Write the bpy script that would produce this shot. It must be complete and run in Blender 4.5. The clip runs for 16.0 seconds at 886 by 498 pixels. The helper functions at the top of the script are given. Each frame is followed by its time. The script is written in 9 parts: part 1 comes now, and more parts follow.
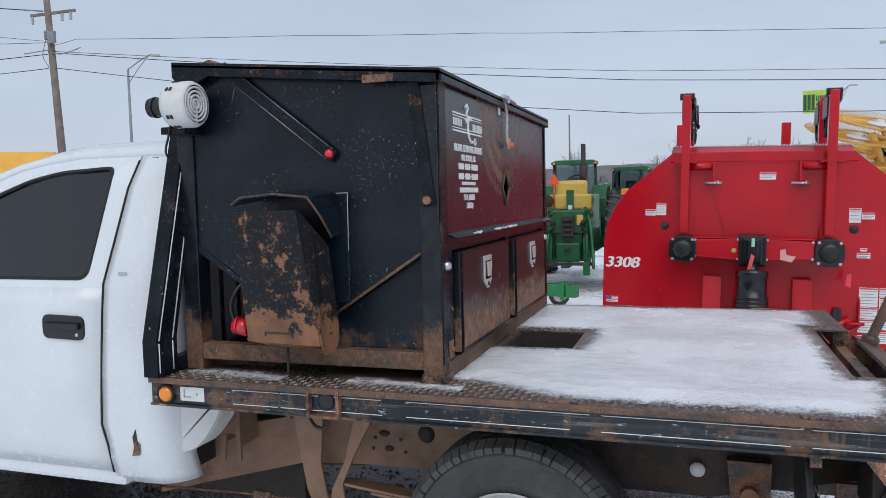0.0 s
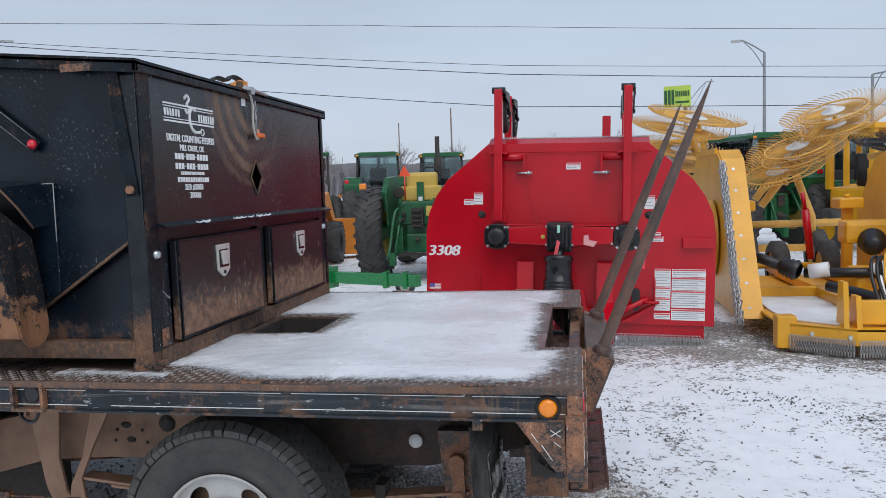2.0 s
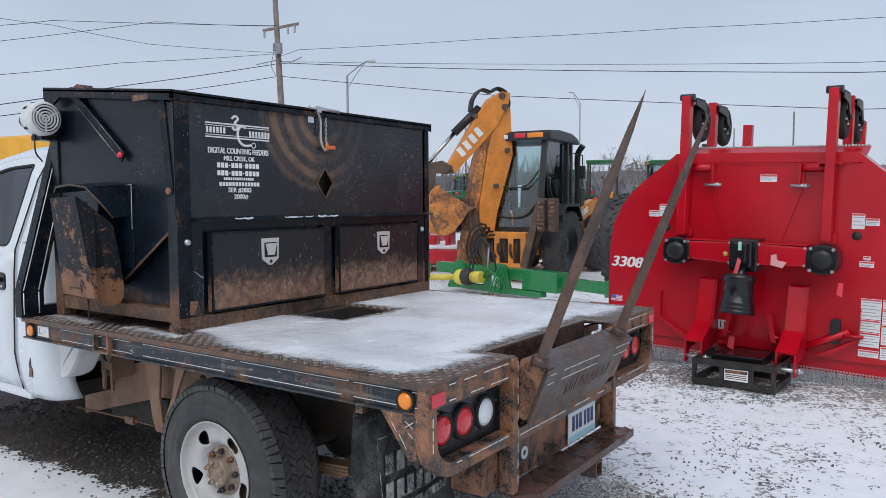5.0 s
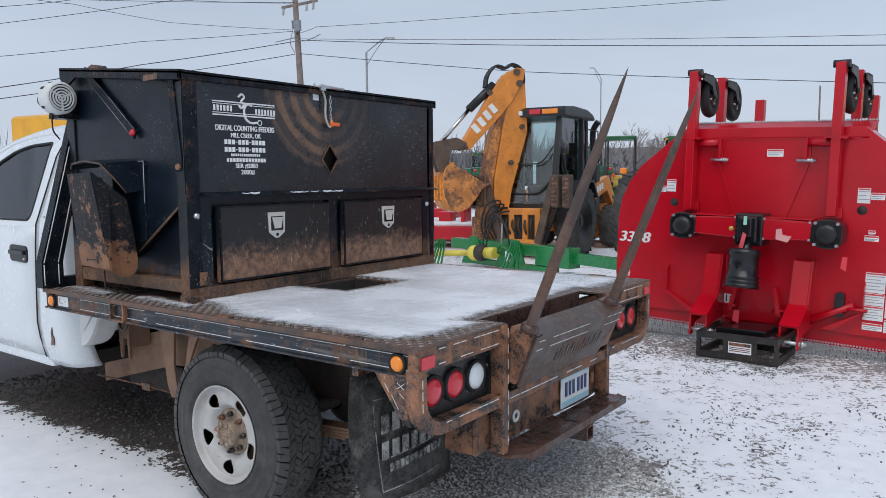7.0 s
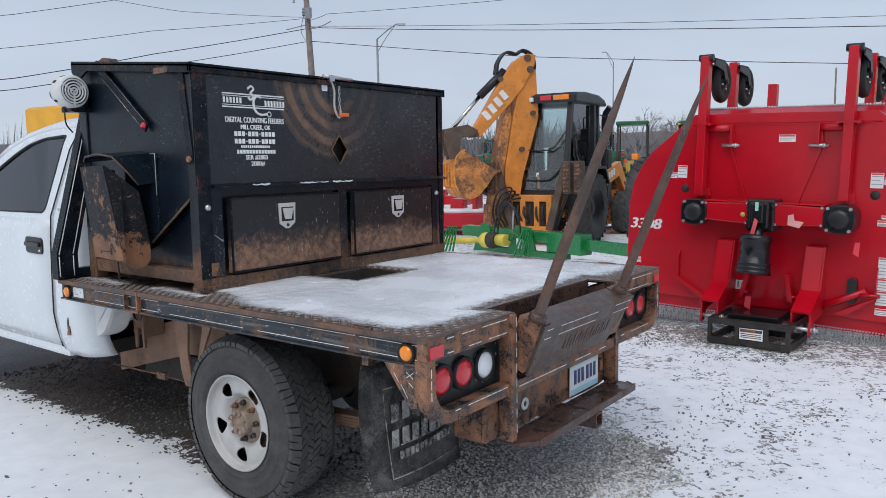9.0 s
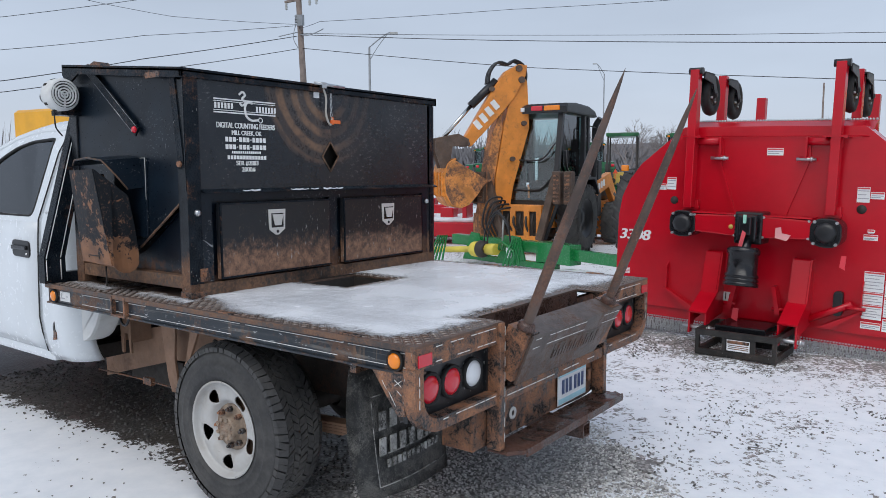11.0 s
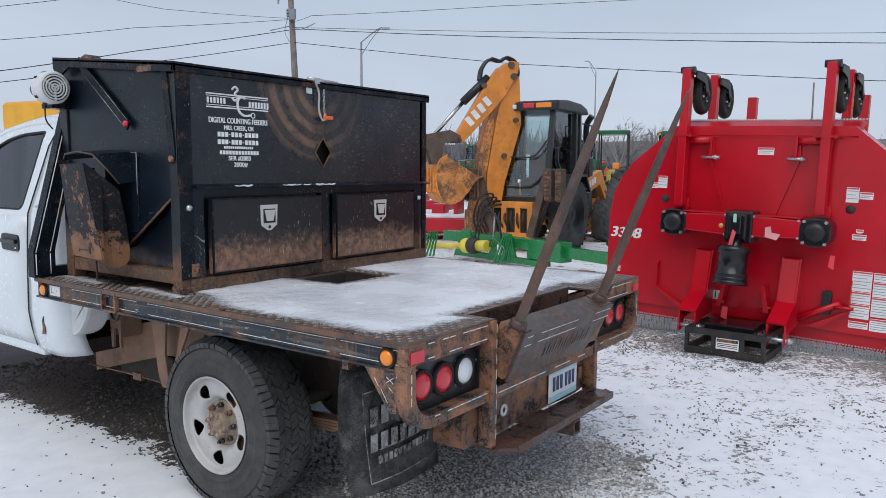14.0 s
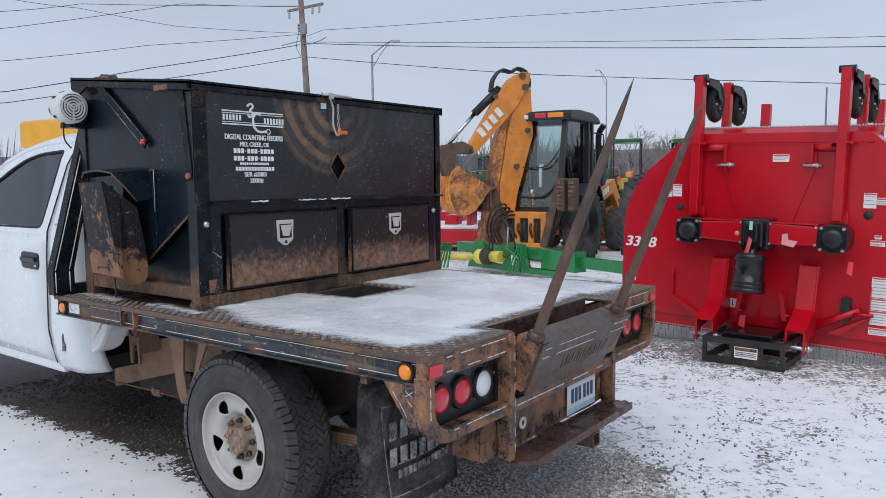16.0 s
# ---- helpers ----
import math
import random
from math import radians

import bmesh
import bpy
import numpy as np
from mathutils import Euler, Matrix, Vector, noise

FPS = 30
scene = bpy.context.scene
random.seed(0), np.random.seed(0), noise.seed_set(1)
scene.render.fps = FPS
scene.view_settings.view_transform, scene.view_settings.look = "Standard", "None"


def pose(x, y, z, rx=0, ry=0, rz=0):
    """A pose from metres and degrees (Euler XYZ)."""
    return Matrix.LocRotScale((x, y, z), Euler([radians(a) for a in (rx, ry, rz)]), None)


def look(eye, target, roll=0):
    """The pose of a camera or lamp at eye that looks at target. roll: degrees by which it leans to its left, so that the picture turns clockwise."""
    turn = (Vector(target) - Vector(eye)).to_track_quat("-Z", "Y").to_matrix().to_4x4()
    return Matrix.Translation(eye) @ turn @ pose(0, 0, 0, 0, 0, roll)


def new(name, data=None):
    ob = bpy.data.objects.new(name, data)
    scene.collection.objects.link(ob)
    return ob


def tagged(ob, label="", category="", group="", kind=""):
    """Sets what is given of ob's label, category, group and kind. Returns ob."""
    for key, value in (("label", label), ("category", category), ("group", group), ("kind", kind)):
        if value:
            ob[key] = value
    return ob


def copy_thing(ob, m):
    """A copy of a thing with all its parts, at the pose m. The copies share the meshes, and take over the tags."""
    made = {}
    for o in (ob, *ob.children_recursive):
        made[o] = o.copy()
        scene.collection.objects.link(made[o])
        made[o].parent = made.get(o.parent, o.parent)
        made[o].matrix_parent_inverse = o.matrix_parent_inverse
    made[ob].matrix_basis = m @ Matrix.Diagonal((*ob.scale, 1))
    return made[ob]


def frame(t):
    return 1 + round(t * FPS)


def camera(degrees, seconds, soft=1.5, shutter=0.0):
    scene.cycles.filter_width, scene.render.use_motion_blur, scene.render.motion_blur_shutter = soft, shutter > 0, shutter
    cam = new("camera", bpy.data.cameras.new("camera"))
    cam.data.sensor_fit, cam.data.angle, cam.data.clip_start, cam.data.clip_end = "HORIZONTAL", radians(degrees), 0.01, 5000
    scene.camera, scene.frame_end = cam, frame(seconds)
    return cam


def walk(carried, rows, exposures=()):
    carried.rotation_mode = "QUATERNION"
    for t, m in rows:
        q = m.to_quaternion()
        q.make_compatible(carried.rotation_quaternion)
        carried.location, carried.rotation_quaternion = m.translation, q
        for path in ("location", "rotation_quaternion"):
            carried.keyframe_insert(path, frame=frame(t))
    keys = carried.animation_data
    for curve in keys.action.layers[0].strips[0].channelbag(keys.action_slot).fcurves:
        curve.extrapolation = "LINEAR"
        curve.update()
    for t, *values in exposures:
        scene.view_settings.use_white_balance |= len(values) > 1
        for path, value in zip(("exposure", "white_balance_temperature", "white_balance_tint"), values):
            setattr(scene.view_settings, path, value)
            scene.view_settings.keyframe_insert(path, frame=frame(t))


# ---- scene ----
cam = camera(61.2, 16.0, soft=0.4)
PATH = [
    (0, (-0.596, -2.175, 1.554), (-1.238, -0.286, 1.416), -1.4),
    (0.2, (-0.601, -2.109, 1.546), (-1.13, -0.186, 1.4), -1.1),
    (0.5, (-0.462, -2.125, 1.549), (-0.811, -0.162, 1.39), -1.7),
    (1, (-0.372, -2.136, 1.536), (-0.511, -0.149, 1.352), -2.5),
    (1.5, (-0.31, -2.168, 1.535), (-0.463, -0.181, 1.367), -3.2),
    (2, (0.016, -2.122, 1.519), (-0.34, -0.161, 1.354), -2.0),
    (2.1, (0.09, -2.099, 1.476), (-0.306, -0.144, 1.339), -3.3),
    (2.5, (0.298, -1.998, 1.504), (-0.215, -0.076, 1.298), -0.9),
    (3, (0.553, -1.744, 1.47), (-0.17, 0.099, 1.19), 0.5),
    (3.5, (0.824, -1.544, 1.472), (-0.176, 0.163, 1.175), 1.9),
    (4, (0.969, -1.589, 1.503), (-0.102, 0.089, 1.306), 1.5),
    (4.2, (1.056, -1.662, 1.503), (-0.018, 0.017, 1.338), 0.9),
    (6.3, (1.515, -1.87, 1.494), (0.295, -0.291, 1.359), -1.1),
    (6.5, (1.514, -1.874, 1.493), (0.303, -0.289, 1.34), -0.9),
    (7, (1.5, -1.86, 1.488), (0.315, -0.26, 1.298), -0.5),
    (7.5, (1.513, -1.865, 1.493), (0.32, -0.275, 1.278), -1.1),
    (8, (1.504, -1.871, 1.498), (0.287, -0.302, 1.257), -1.4),
    (8.5, (1.517, -1.87, 1.499), (0.295, -0.304, 1.265), -1.4),
    (9, (1.525, -1.866, 1.503), (0.315, -0.289, 1.278), -1.0),
    (9.5, (1.525, -1.869, 1.501), (0.324, -0.285, 1.283), -0.4),
    (12, (1.528, -1.87, 1.502), (0.35, -0.266, 1.308), -0.0),
    (12.5, (1.517, -1.864, 1.499), (0.348, -0.252, 1.307), 0.4),
    (13, (1.524, -1.87, 1.502), (0.355, -0.26, 1.301), 0.7),
    (13.5, (1.52, -1.871, 1.5), (0.351, -0.262, 1.292), 0.5),
    (14, (1.521, -1.876, 1.507), (0.353, -0.266, 1.294), 0.3),
    (14.5, (1.513, -1.88, 1.509), (0.343, -0.271, 1.308), 0.1),
    (15, (1.526, -1.886, 1.513), (0.341, -0.286, 1.324), -0.6),
    (15.5, (1.513, -1.883, 1.512), (0.318, -0.289, 1.328), -0.9),
    (16, (1.511, -1.885, 1.516), (0.314, -0.294, 1.332), -0.6),
]
walk(cam, [(t, look(eye, target, roll)) for t, eye, target, roll in PATH], [(0, 0.33), (2.5, 0.33), (3.5, 0.58), (4.0, 0.5), (5.5, 0.33), (16, 0.33)])

# ---- world and light: an overcast winter day ----
world = bpy.data.worlds.new("overcast")
scene.world = world
world.use_nodes = True
wn, wl = world.node_tree.nodes, world.node_tree.links
sky = wn.new("ShaderNodeTexSky")
sky.sky_type, sky.sun_disc = "NISHITA", False
sky.sun_elevation, sky.sun_rotation = radians(38), radians(200)
sky.air_density, sky.dust_density, sky.ozone_density = 1.0, 6.0, 2.0
coord = wn.new("ShaderNodeTexCoord")
sep = wn.new("ShaderNodeSeparateXYZ")
wl.new(coord.outputs["Generated"], sep.inputs[0])
cloud = wn.new("ShaderNodeValToRGB")
cloud.color_ramp.elements[0].position, cloud.color_ramp.elements[0].color = 0.0, (5.2, 5.75, 6.6, 1)
cloud.color_ramp.elements[1].position, cloud.color_ramp.elements[1].color = 0.55, (3.3, 4.0, 5.2, 1)
mid = cloud.color_ramp.elements.new(0.12)
mid.color = (4.6, 5.3, 6.4, 1)
wl.new(sep.outputs["Z"], cloud.inputs[0])
puff = wn.new("ShaderNodeTexNoise")
puff.inputs["Scale"].default_value, puff.inputs["Detail"].default_value = 2.2, 5
mapn = wn.new("ShaderNodeMapping")
mapn.inputs["Scale"].default_value = (1, 1, 4)
wl.new(coord.outputs["Generated"], mapn.inputs[0])
wl.new(mapn.outputs[0], puff.inputs["Vector"])
veil = wn.new("ShaderNodeMapRange")
veil.inputs["From Min"].default_value, veil.inputs["From Max"].default_value = 0.3, 0.7
veil.inputs["To Min"].default_value, veil.inputs["To Max"].default_value = 0.93, 1.07
wl.new(puff.outputs[0], veil.inputs[0])
lay = wn.new("ShaderNodeMixRGB")
lay.blend_type = "MULTIPLY"
lay.inputs[0].default_value = 1.0
wl.new(cloud.outputs[0], lay.inputs[1])
wl.new(veil.outputs[0], lay.inputs[2])
over = wn.new("ShaderNodeMixRGB")
over.inputs[0].default_value = 0.9
wl.new(sky.outputs[0], over.inputs[1])
wl.new(lay.outputs[0], over.inputs[2])
wl.new(over.outputs[0], wn["Background"].inputs[0])
wn["Background"].inputs[1].default_value = 0.1
sun = new("sun", bpy.data.lights.new("sun", "SUN"))
sun.data.energy, sun.data.angle, sun.data.color = 1.2, radians(50), (1.0, 0.97, 0.93)
sun.matrix_world = look((3, -6, 9), (0, 0, 0))

# ---- mesh helpers ----
def block(bm, x0, x1, y0, y1, z0, z1, bevel=0.0, m=None):
    vs = [bm.verts.new((x, y, z)) for x in (x0, x1) for y in (y0, y1) for z in (z0, z1)]
    fs = [bm.faces.new([vs[i] for i in q]) for q in ((0, 1, 3, 2), (4, 6, 7, 5), (0, 4, 5, 1), (2, 3, 7, 6), (0, 2, 6, 4), (1, 5, 7, 3))]
    if bevel:
        es = {e for f in fs for e in f.edges}
        out = bmesh.ops.bevel(bm, geom=list(es), offset=bevel, segments=2, profile=0.6, affect="EDGES")
        vs = list({v for f in out["faces"] for v in f.verts} | {v for v in vs if v.is_valid})
    if m is not None:
        bmesh.ops.transform(bm, matrix=m, verts=vs)
    return vs


def frame_axes(a, b):
    w = (b - a).normalized()
    u = w.cross(Vector((0, 0, 1)) if abs(w.z) < 0.9 else Vector((1, 0, 0))).normalized()
    return u, w.cross(u), w


def rod(bm, a, b, r0, r1=None, seg=12, caps=True):
    a, b = Vector(a), Vector(b)
    r1 = r0 if r1 is None else r1
    u, v, _ = frame_axes(a, b)
    ring = lambda c, r: [bm.verts.new(c + r * (math.cos(2 * math.pi * i / seg) * u + math.sin(2 * math.pi * i / seg) * v)) for i in range(seg)]
    p, q = ring(a, r0), ring(b, r1)
    for i in range(seg):
        f = bm.faces.new((p[i], p[(i + 1) % seg], q[(i + 1) % seg], q[i]))
        f.smooth = True
    if caps:
        bm.faces.new(p[::-1])
        bm.faces.new(q)
    return p + q


def pipe(bm, pts, r, seg=8):
    """A bent round bar through pts."""
    pts = [Vector(p) for p in pts]
    rings, u = [], None
    for i, p in enumerate(pts):
        d = (pts[min(i + 1, len(pts) - 1)] - pts[max(i - 1, 0)]).normalized()
        if u is None:
            u = d.cross(Vector((0, 0, 1)) if abs(d.z) < 0.9 else Vector((1, 0, 0)))
        u = (u - d * u.dot(d)).normalized()
        v = d.cross(u)
        rings.append([bm.verts.new(p + r * (math.cos(2 * math.pi * k / seg) * u + math.sin(2 * math.pi * k / seg) * v)) for k in range(seg)])
    for p, q in zip(rings, rings[1:]):
        for k in range(seg):
            bm.faces.new((p[k], p[(k + 1) % seg], q[(k + 1) % seg], q[k])).smooth = True
    bm.faces.new(rings[0][::-1])
    bm.faces.new(rings[-1])


def curve_pts(pts, n=8):
    """Points on a smooth line through pts."""
    pts = [Vector(p) for p in pts]
    ext = [2 * pts[0] - pts[1]] + pts + [2 * pts[-1] - pts[-2]]
    out = []
    for i in range(1, len(ext) - 2):
        p0, p1, p2, p3 = ext[i - 1 : i + 3]
        for k in range(n):
            t = k / n
            out.append(0.5 * (2 * p1 + (p2 - p0) * t + (2 * p0 - 5 * p1 + 4 * p2 - p3) * t * t + (3 * p1 - p0 - 3 * p2 + p3) * t ** 3))
    return out + [pts[-1]]


def slab(bm, poly, axis, a, b, bevel=0.0):
    """A plate: the outline poly of (u, v), pushed along an axis from a to b. u, v are the other two axes in order."""
    put = {"x": lambda u, v, w: (w, u, v), "y": lambda u, v, w: (u, w, v), "z": lambda u, v, w: (u, v, w)}[axis]
    p = [bm.verts.new(put(u, v, a)) for u, v in poly]
    q = [bm.verts.new(put(u, v, b)) for u, v in poly]
    n = len(poly)
    fs = [bm.faces.new(p), bm.faces.new(q[::-1])]
    fs += [bm.faces.new((p[i], q[i], q[(i + 1) % n], p[(i + 1) % n])) for i in range(n)]
    bmesh.ops.recalc_face_normals(bm, faces=fs)
    vs = p + q
    if bevel:
        es = {e for f in fs[:2] for e in f.edges}
        out = bmesh.ops.bevel(bm, geom=list(es), offset=bevel, segments=2, profile=0.6, affect="EDGES")
        vs = list({v for f in out["faces"] for v in f.verts} | {v for v in vs if v.is_valid})
    return vs


def lathe(bm, profile, centre, axis, seg=32):
    """Turn a profile of (distance along axis, radius) round an axis."""
    c, w = Vector(centre), Vector(axis).normalized()
    u, v, _ = frame_axes(Vector((0, 0, 0)), w)
    rings = []
    for d, r in profile:
        if r < 1e-5:
            rings.append([bm.verts.new(c + w * d)])
        else:
            rings.append([bm.verts.new(c + w * d + r * (math.cos(2 * math.pi * i / seg) * u + math.sin(2 * math.pi * i / seg) * v)) for i in range(seg)])
    for p, q in zip(rings, rings[1:]):
        for i in range(seg):
            j = (i + 1) % seg
            if len(p) == 1 and len(q) == 1:
                continue
            if len(p) == 1:
                f = bm.faces.new((p[0], q[j], q[i]))
            elif len(q) == 1:
                f = bm.faces.new((p[i], p[j], q[0]))
            else:
                f = bm.faces.new((p[i], p[j], q[j], q[i]))
            f.smooth = True


BASE = {}


def thing(name, m, label, category, group="", kind="", world=False):
    """An Empty at the thing's base. world: its parts are given in world places."""
    ob = tagged(new(name), label, category, group, kind)
    ob.matrix_world = m
    BASE[ob] = m.inverted() if world else None
    return ob


def part(name, bm, material, parent, label="", kind="", auto=35):
    me = bpy.data.meshes.new(name)
    top = parent
    while top.parent:
        top = top.parent
    if BASE.get(top) is not None:
        bm.transform(BASE[top])
    bm.normal_update()
    bm.to_mesh(me)
    bm.free()
    for mt in material if isinstance(material, (list, tuple)) else (material,):
        me.materials.append(mt)
    ob = new(name, me)
    ob.parent = parent
    return tagged(ob, label, "", "", kind)


def solo(name, bm, material, label, category, group="", kind="", at=(0, 0, 0)):
    """A thing of one mesh."""
    me = bpy.data.meshes.new(name)
    bm.transform(Matrix.Translation(at).inverted())
    bm.normal_update()
    bm.to_mesh(me)
    bm.free()
    for mt in material if isinstance(material, (list, tuple)) else (material,):
        me.materials.append(mt)
    ob = new(name, me)
    ob.location = at
    return tagged(ob, label, category, group, kind)


def B():
    return bmesh.new()

# ---- materials ----
class Nodes:
    """A short way to wire a material."""

    def __init__(self, name):
        self.m = bpy.data.materials.new(name)
        self.m.use_nodes = True
        self.n, self.l = self.m.node_tree.nodes, self.m.node_tree.links
        self.b = self.n["Principled BSDF"]
        self.co = self.n.new("ShaderNodeTexCoord").outputs["Object"]

    def noise(self, scale, detail=4, rough=0.55, vec=None, stretch=None, dist=0.0):
        t = self.n.new("ShaderNodeTexNoise")
        t.inputs["Scale"].default_value, t.inputs["Detail"].default_value = scale, detail
        t.inputs["Roughness"].default_value, t.inputs["Distortion"].default_value = rough, dist
        v = vec or self.co
        if stretch:
            mp = self.n.new("ShaderNodeMapping")
            mp.inputs["Scale"].default_value = stretch
            self.l.new(v, mp.inputs[0])
            v = mp.outputs[0]
        self.l.new(v, t.inputs["Vector"])
        return t.outputs[0]

    def step(self, value, lo, hi, a=0.0, b=1.0):
        t = self.n.new("ShaderNodeMapRange")
        t.interpolation_type = "SMOOTHSTEP"
        for k, v in zip(("From Min", "From Max", "To Min", "To Max"), (lo, hi, a, b)):
            t.inputs[k].default_value = v
        self.l.new(value, t.inputs[0])
        return t.outputs[0]

    def math(self, op, a, b=0.0):
        t = self.n.new("ShaderNodeMath")
        t.operation = op
        for i, v in enumerate((a, b)):
            if isinstance(v, (int, float)):
                t.inputs[i].default_value = v
            else:
                self.l.new(v, t.inputs[i])
        return t.outputs[0]

    def mix(self, f, a, b):
        t = self.n.new("ShaderNodeMixRGB")
        for i, v in enumerate((f, a, b)):
            if isinstance(v, (int, float)):
                t.inputs[i].default_value = v if i == 0 else (v, v, v, 1)
            elif isinstance(v, (tuple, list)):
                t.inputs[i].default_value = (*v, 1)
            else:
                self.l.new(v, t.inputs[i])
        return t.outputs[0]

    def bump(self, height, strength=0.3, dist=0.01):
        t = self.n.new("ShaderNodeBump")
        t.inputs["Strength"].default_value, t.inputs["Distance"].default_value = strength, dist
        self.l.new(height, t.inputs["Height"])
        self.l.new(t.outputs[0], self.b.inputs["Normal"])

    def set(self, **kw):
        for k, v in kw.items():
            k = {"color": "Base Color", "rough": "Roughness", "metal": "Metallic", "spec": "Specular IOR Level", "coat": "Coat Weight", "emit": "Emission Color", "power": "Emission Strength", "trans": "Transmission Weight", "alpha": "Alpha", "coatrough": "Coat Roughness"}[k]
            s = self.b.inputs[k]
            if isinstance(v, (int, float)):
                s.default_value = v
            elif isinstance(v, (tuple, list)):
                s.default_value = (*v, 1)
            else:
                self.l.new(v, s)
        return self.m

    def xyz(self):
        t = self.n.new("ShaderNodeSeparateXYZ")
        self.l.new(self.co, t.inputs[0])
        return t.outputs


def paint(name, color, rough=0.35, dirt=0.25, dirtcol=(0.12, 0.09, 0.06), var=0.12, coat=0.0, metal=0.0, scale=1.0, bump=0.04, spec=0.5):
    """Painted or plain stuff with a little dirt, in two scales."""
    k = Nodes(name)
    big, fine = k.noise(2.3 * scale, 5, 0.6), k.noise(38 * scale, 3, 0.6)
    c = k.mix(k.step(big, 0.3, 0.75), [v * (1 - var) for v in color], [min(1, v * (1 + var)) for v in color])
    mask = k.math("MULTIPLY", k.step(k.noise(5.5 * scale, 6, 0.7, dist=0.6), 0.52, 0.78), k.step(fine, 0.3, 0.6, 0.4, 1.0))
    c = k.mix(k.math("MULTIPLY", mask, dirt), c, dirtcol)
    k.bump(k.math("ADD", fine, k.math("MULTIPLY", big, 0.6)), bump, 0.01)
    return k.set(color=c, rough=k.math("ADD", k.step(fine, 0.2, 0.8, rough * 0.85, rough * 1.15), k.math("MULTIPLY", mask, 0.3 * dirt)), metal=metal, coat=coat, coatrough=0.08, spec=spec)


def worn(name, color, amount=0.45, rust=((0.16, 0.06, 0.025), (0.05, 0.022, 0.014)), rough=0.3, low=None, scratch=0.5, scale=1.0, metal=0.0, spec=0.5):
    """Old paint over rusty steel: rust patches, flecks and scratches. low: heights between which rust creeps up from below."""
    k = Nodes(name)
    big, midn, fine = k.noise(2.1 * scale, 6, 0.65, dist=0.5), k.noise(13 * scale, 5, 0.7), k.noise(70 * scale, 3, 0.6)
    field = k.math("ADD", k.math("ADD", k.math("MULTIPLY", big, 0.42), k.math("MULTIPLY", midn, 0.3)), k.math("MULTIPLY", k.noise(42 * scale, 5, 0.75), 0.28))
    if low:
        z = k.xyz()[2]
        field = k.math("ADD", field, k.step(z, low[0], low[1], 0.22, -0.1))
    mask = k.step(field, 0.62 - 0.28 * amount, 0.74 - 0.28 * amount)
    fleck = k.step(k.noise(46 * scale, 2, 0.5, stretch=(1, 1, 0.35)), 0.70, 0.735, 0, scratch)
    fleck = k.math("MULTIPLY", fleck, k.step(k.noise(3.1, 2), 0.45, 0.6))
    rc = k.mix(k.step(midn, 0.35, 0.65), rust[0], rust[1])
    rc = k.mix(k.step(fine, 0.4, 0.7, 0, 0.5), rc, [v * 1.7 for v in rust[0]])
    base = k.mix(k.step(k.noise(4.7 * scale, 4), 0.35, 0.7), [v * 0.75 for v in color], [v * 1.35 + 0.004 for v in color])
    c = k.mix(mask, base, rc)
    c = k.mix(fleck, c, (0.42, 0.42, 0.4))
    k.bump(k.math("ADD", k.math("MULTIPLY", mask, k.step(fine, 0.2, 0.8, 0.4, 1.0)), k.math("MULTIPLY", midn, 0.5)), 0.25, 0.004)
    return k.set(color=c, rough=k.math("ADD", k.step(fine, 0.2, 0.8, rough * 0.8, rough * 1.2), k.math("MULTIPLY", mask, 0.75 - rough)), metal=metal, spec=spec)


m_rail = worn("rail_paint", (0.006, 0.01, 0.015), 0.36, spec=0.14, rust=((0.2, 0.09, 0.045), (0.07, 0.04, 0.028)), rough=0.28, scratch=0.8, scale=2.6)


def rail_paint():
    """Black rail: scraped along its length, rusty where the paint is gone."""
    k = Nodes("rail_face")
    z = k.xyz()[2]
    big, midn, fine = k.noise(2.3, 5, 0.65, dist=0.4), k.noise(24, 5, 0.7), k.noise(90, 3)
    c = k.mix(k.step(big, 0.35, 0.68), (0.006, 0.011, 0.017), (0.02, 0.027, 0.035))
    streak = k.math("MULTIPLY", k.step(k.noise(34, 4, 0.6, stretch=(0.07, 1, 2.6)), 0.52, 0.66), k.step(k.noise(3.4, 4, 0.6), 0.4, 0.6, 0.1, 1.0))
    c = k.mix(k.math("MULTIPLY", streak, 0.65), c, (0.19, 0.18, 0.165))
    rust = k.step(k.math("ADD", k.math("MULTIPLY", k.noise(5.2, 5, 0.7), 0.6), k.math("MULTIPLY", midn, 0.4)), 0.495, 0.575)
    c = k.mix(k.math("MULTIPLY", rust, 0.85), c, k.mix(k.step(midn, 0.35, 0.65), (0.24, 0.13, 0.075), (0.11, 0.062, 0.042)))
    drip = k.math("MULTIPLY", k.step(k.noise(26, 3, 0.6, stretch=(1, 1, 0.12)), 0.56, 0.64), k.step(k.noise(1.9, 3), 0.5, 0.62))
    c = k.mix(k.math("MULTIPLY", drip, 0.35), c, (0.2, 0.13, 0.08))
    c = k.mix(k.math("MULTIPLY", k.step(k.noise(70, 4, 0.7, stretch=(0.3, 1, 1)), 0.635, 0.66), 0.7), c, (0.4, 0.41, 0.41))
    k.bump(k.math("ADD", k.math("MULTIPLY", rust, 0.6), k.math("MULTIPLY", midn, 0.4)), 0.2, 0.003)
    return k.set(color=c, spec=0.4, rough=k.math("ADD", 0.3, k.math("MULTIPLY", rust, 0.4)))


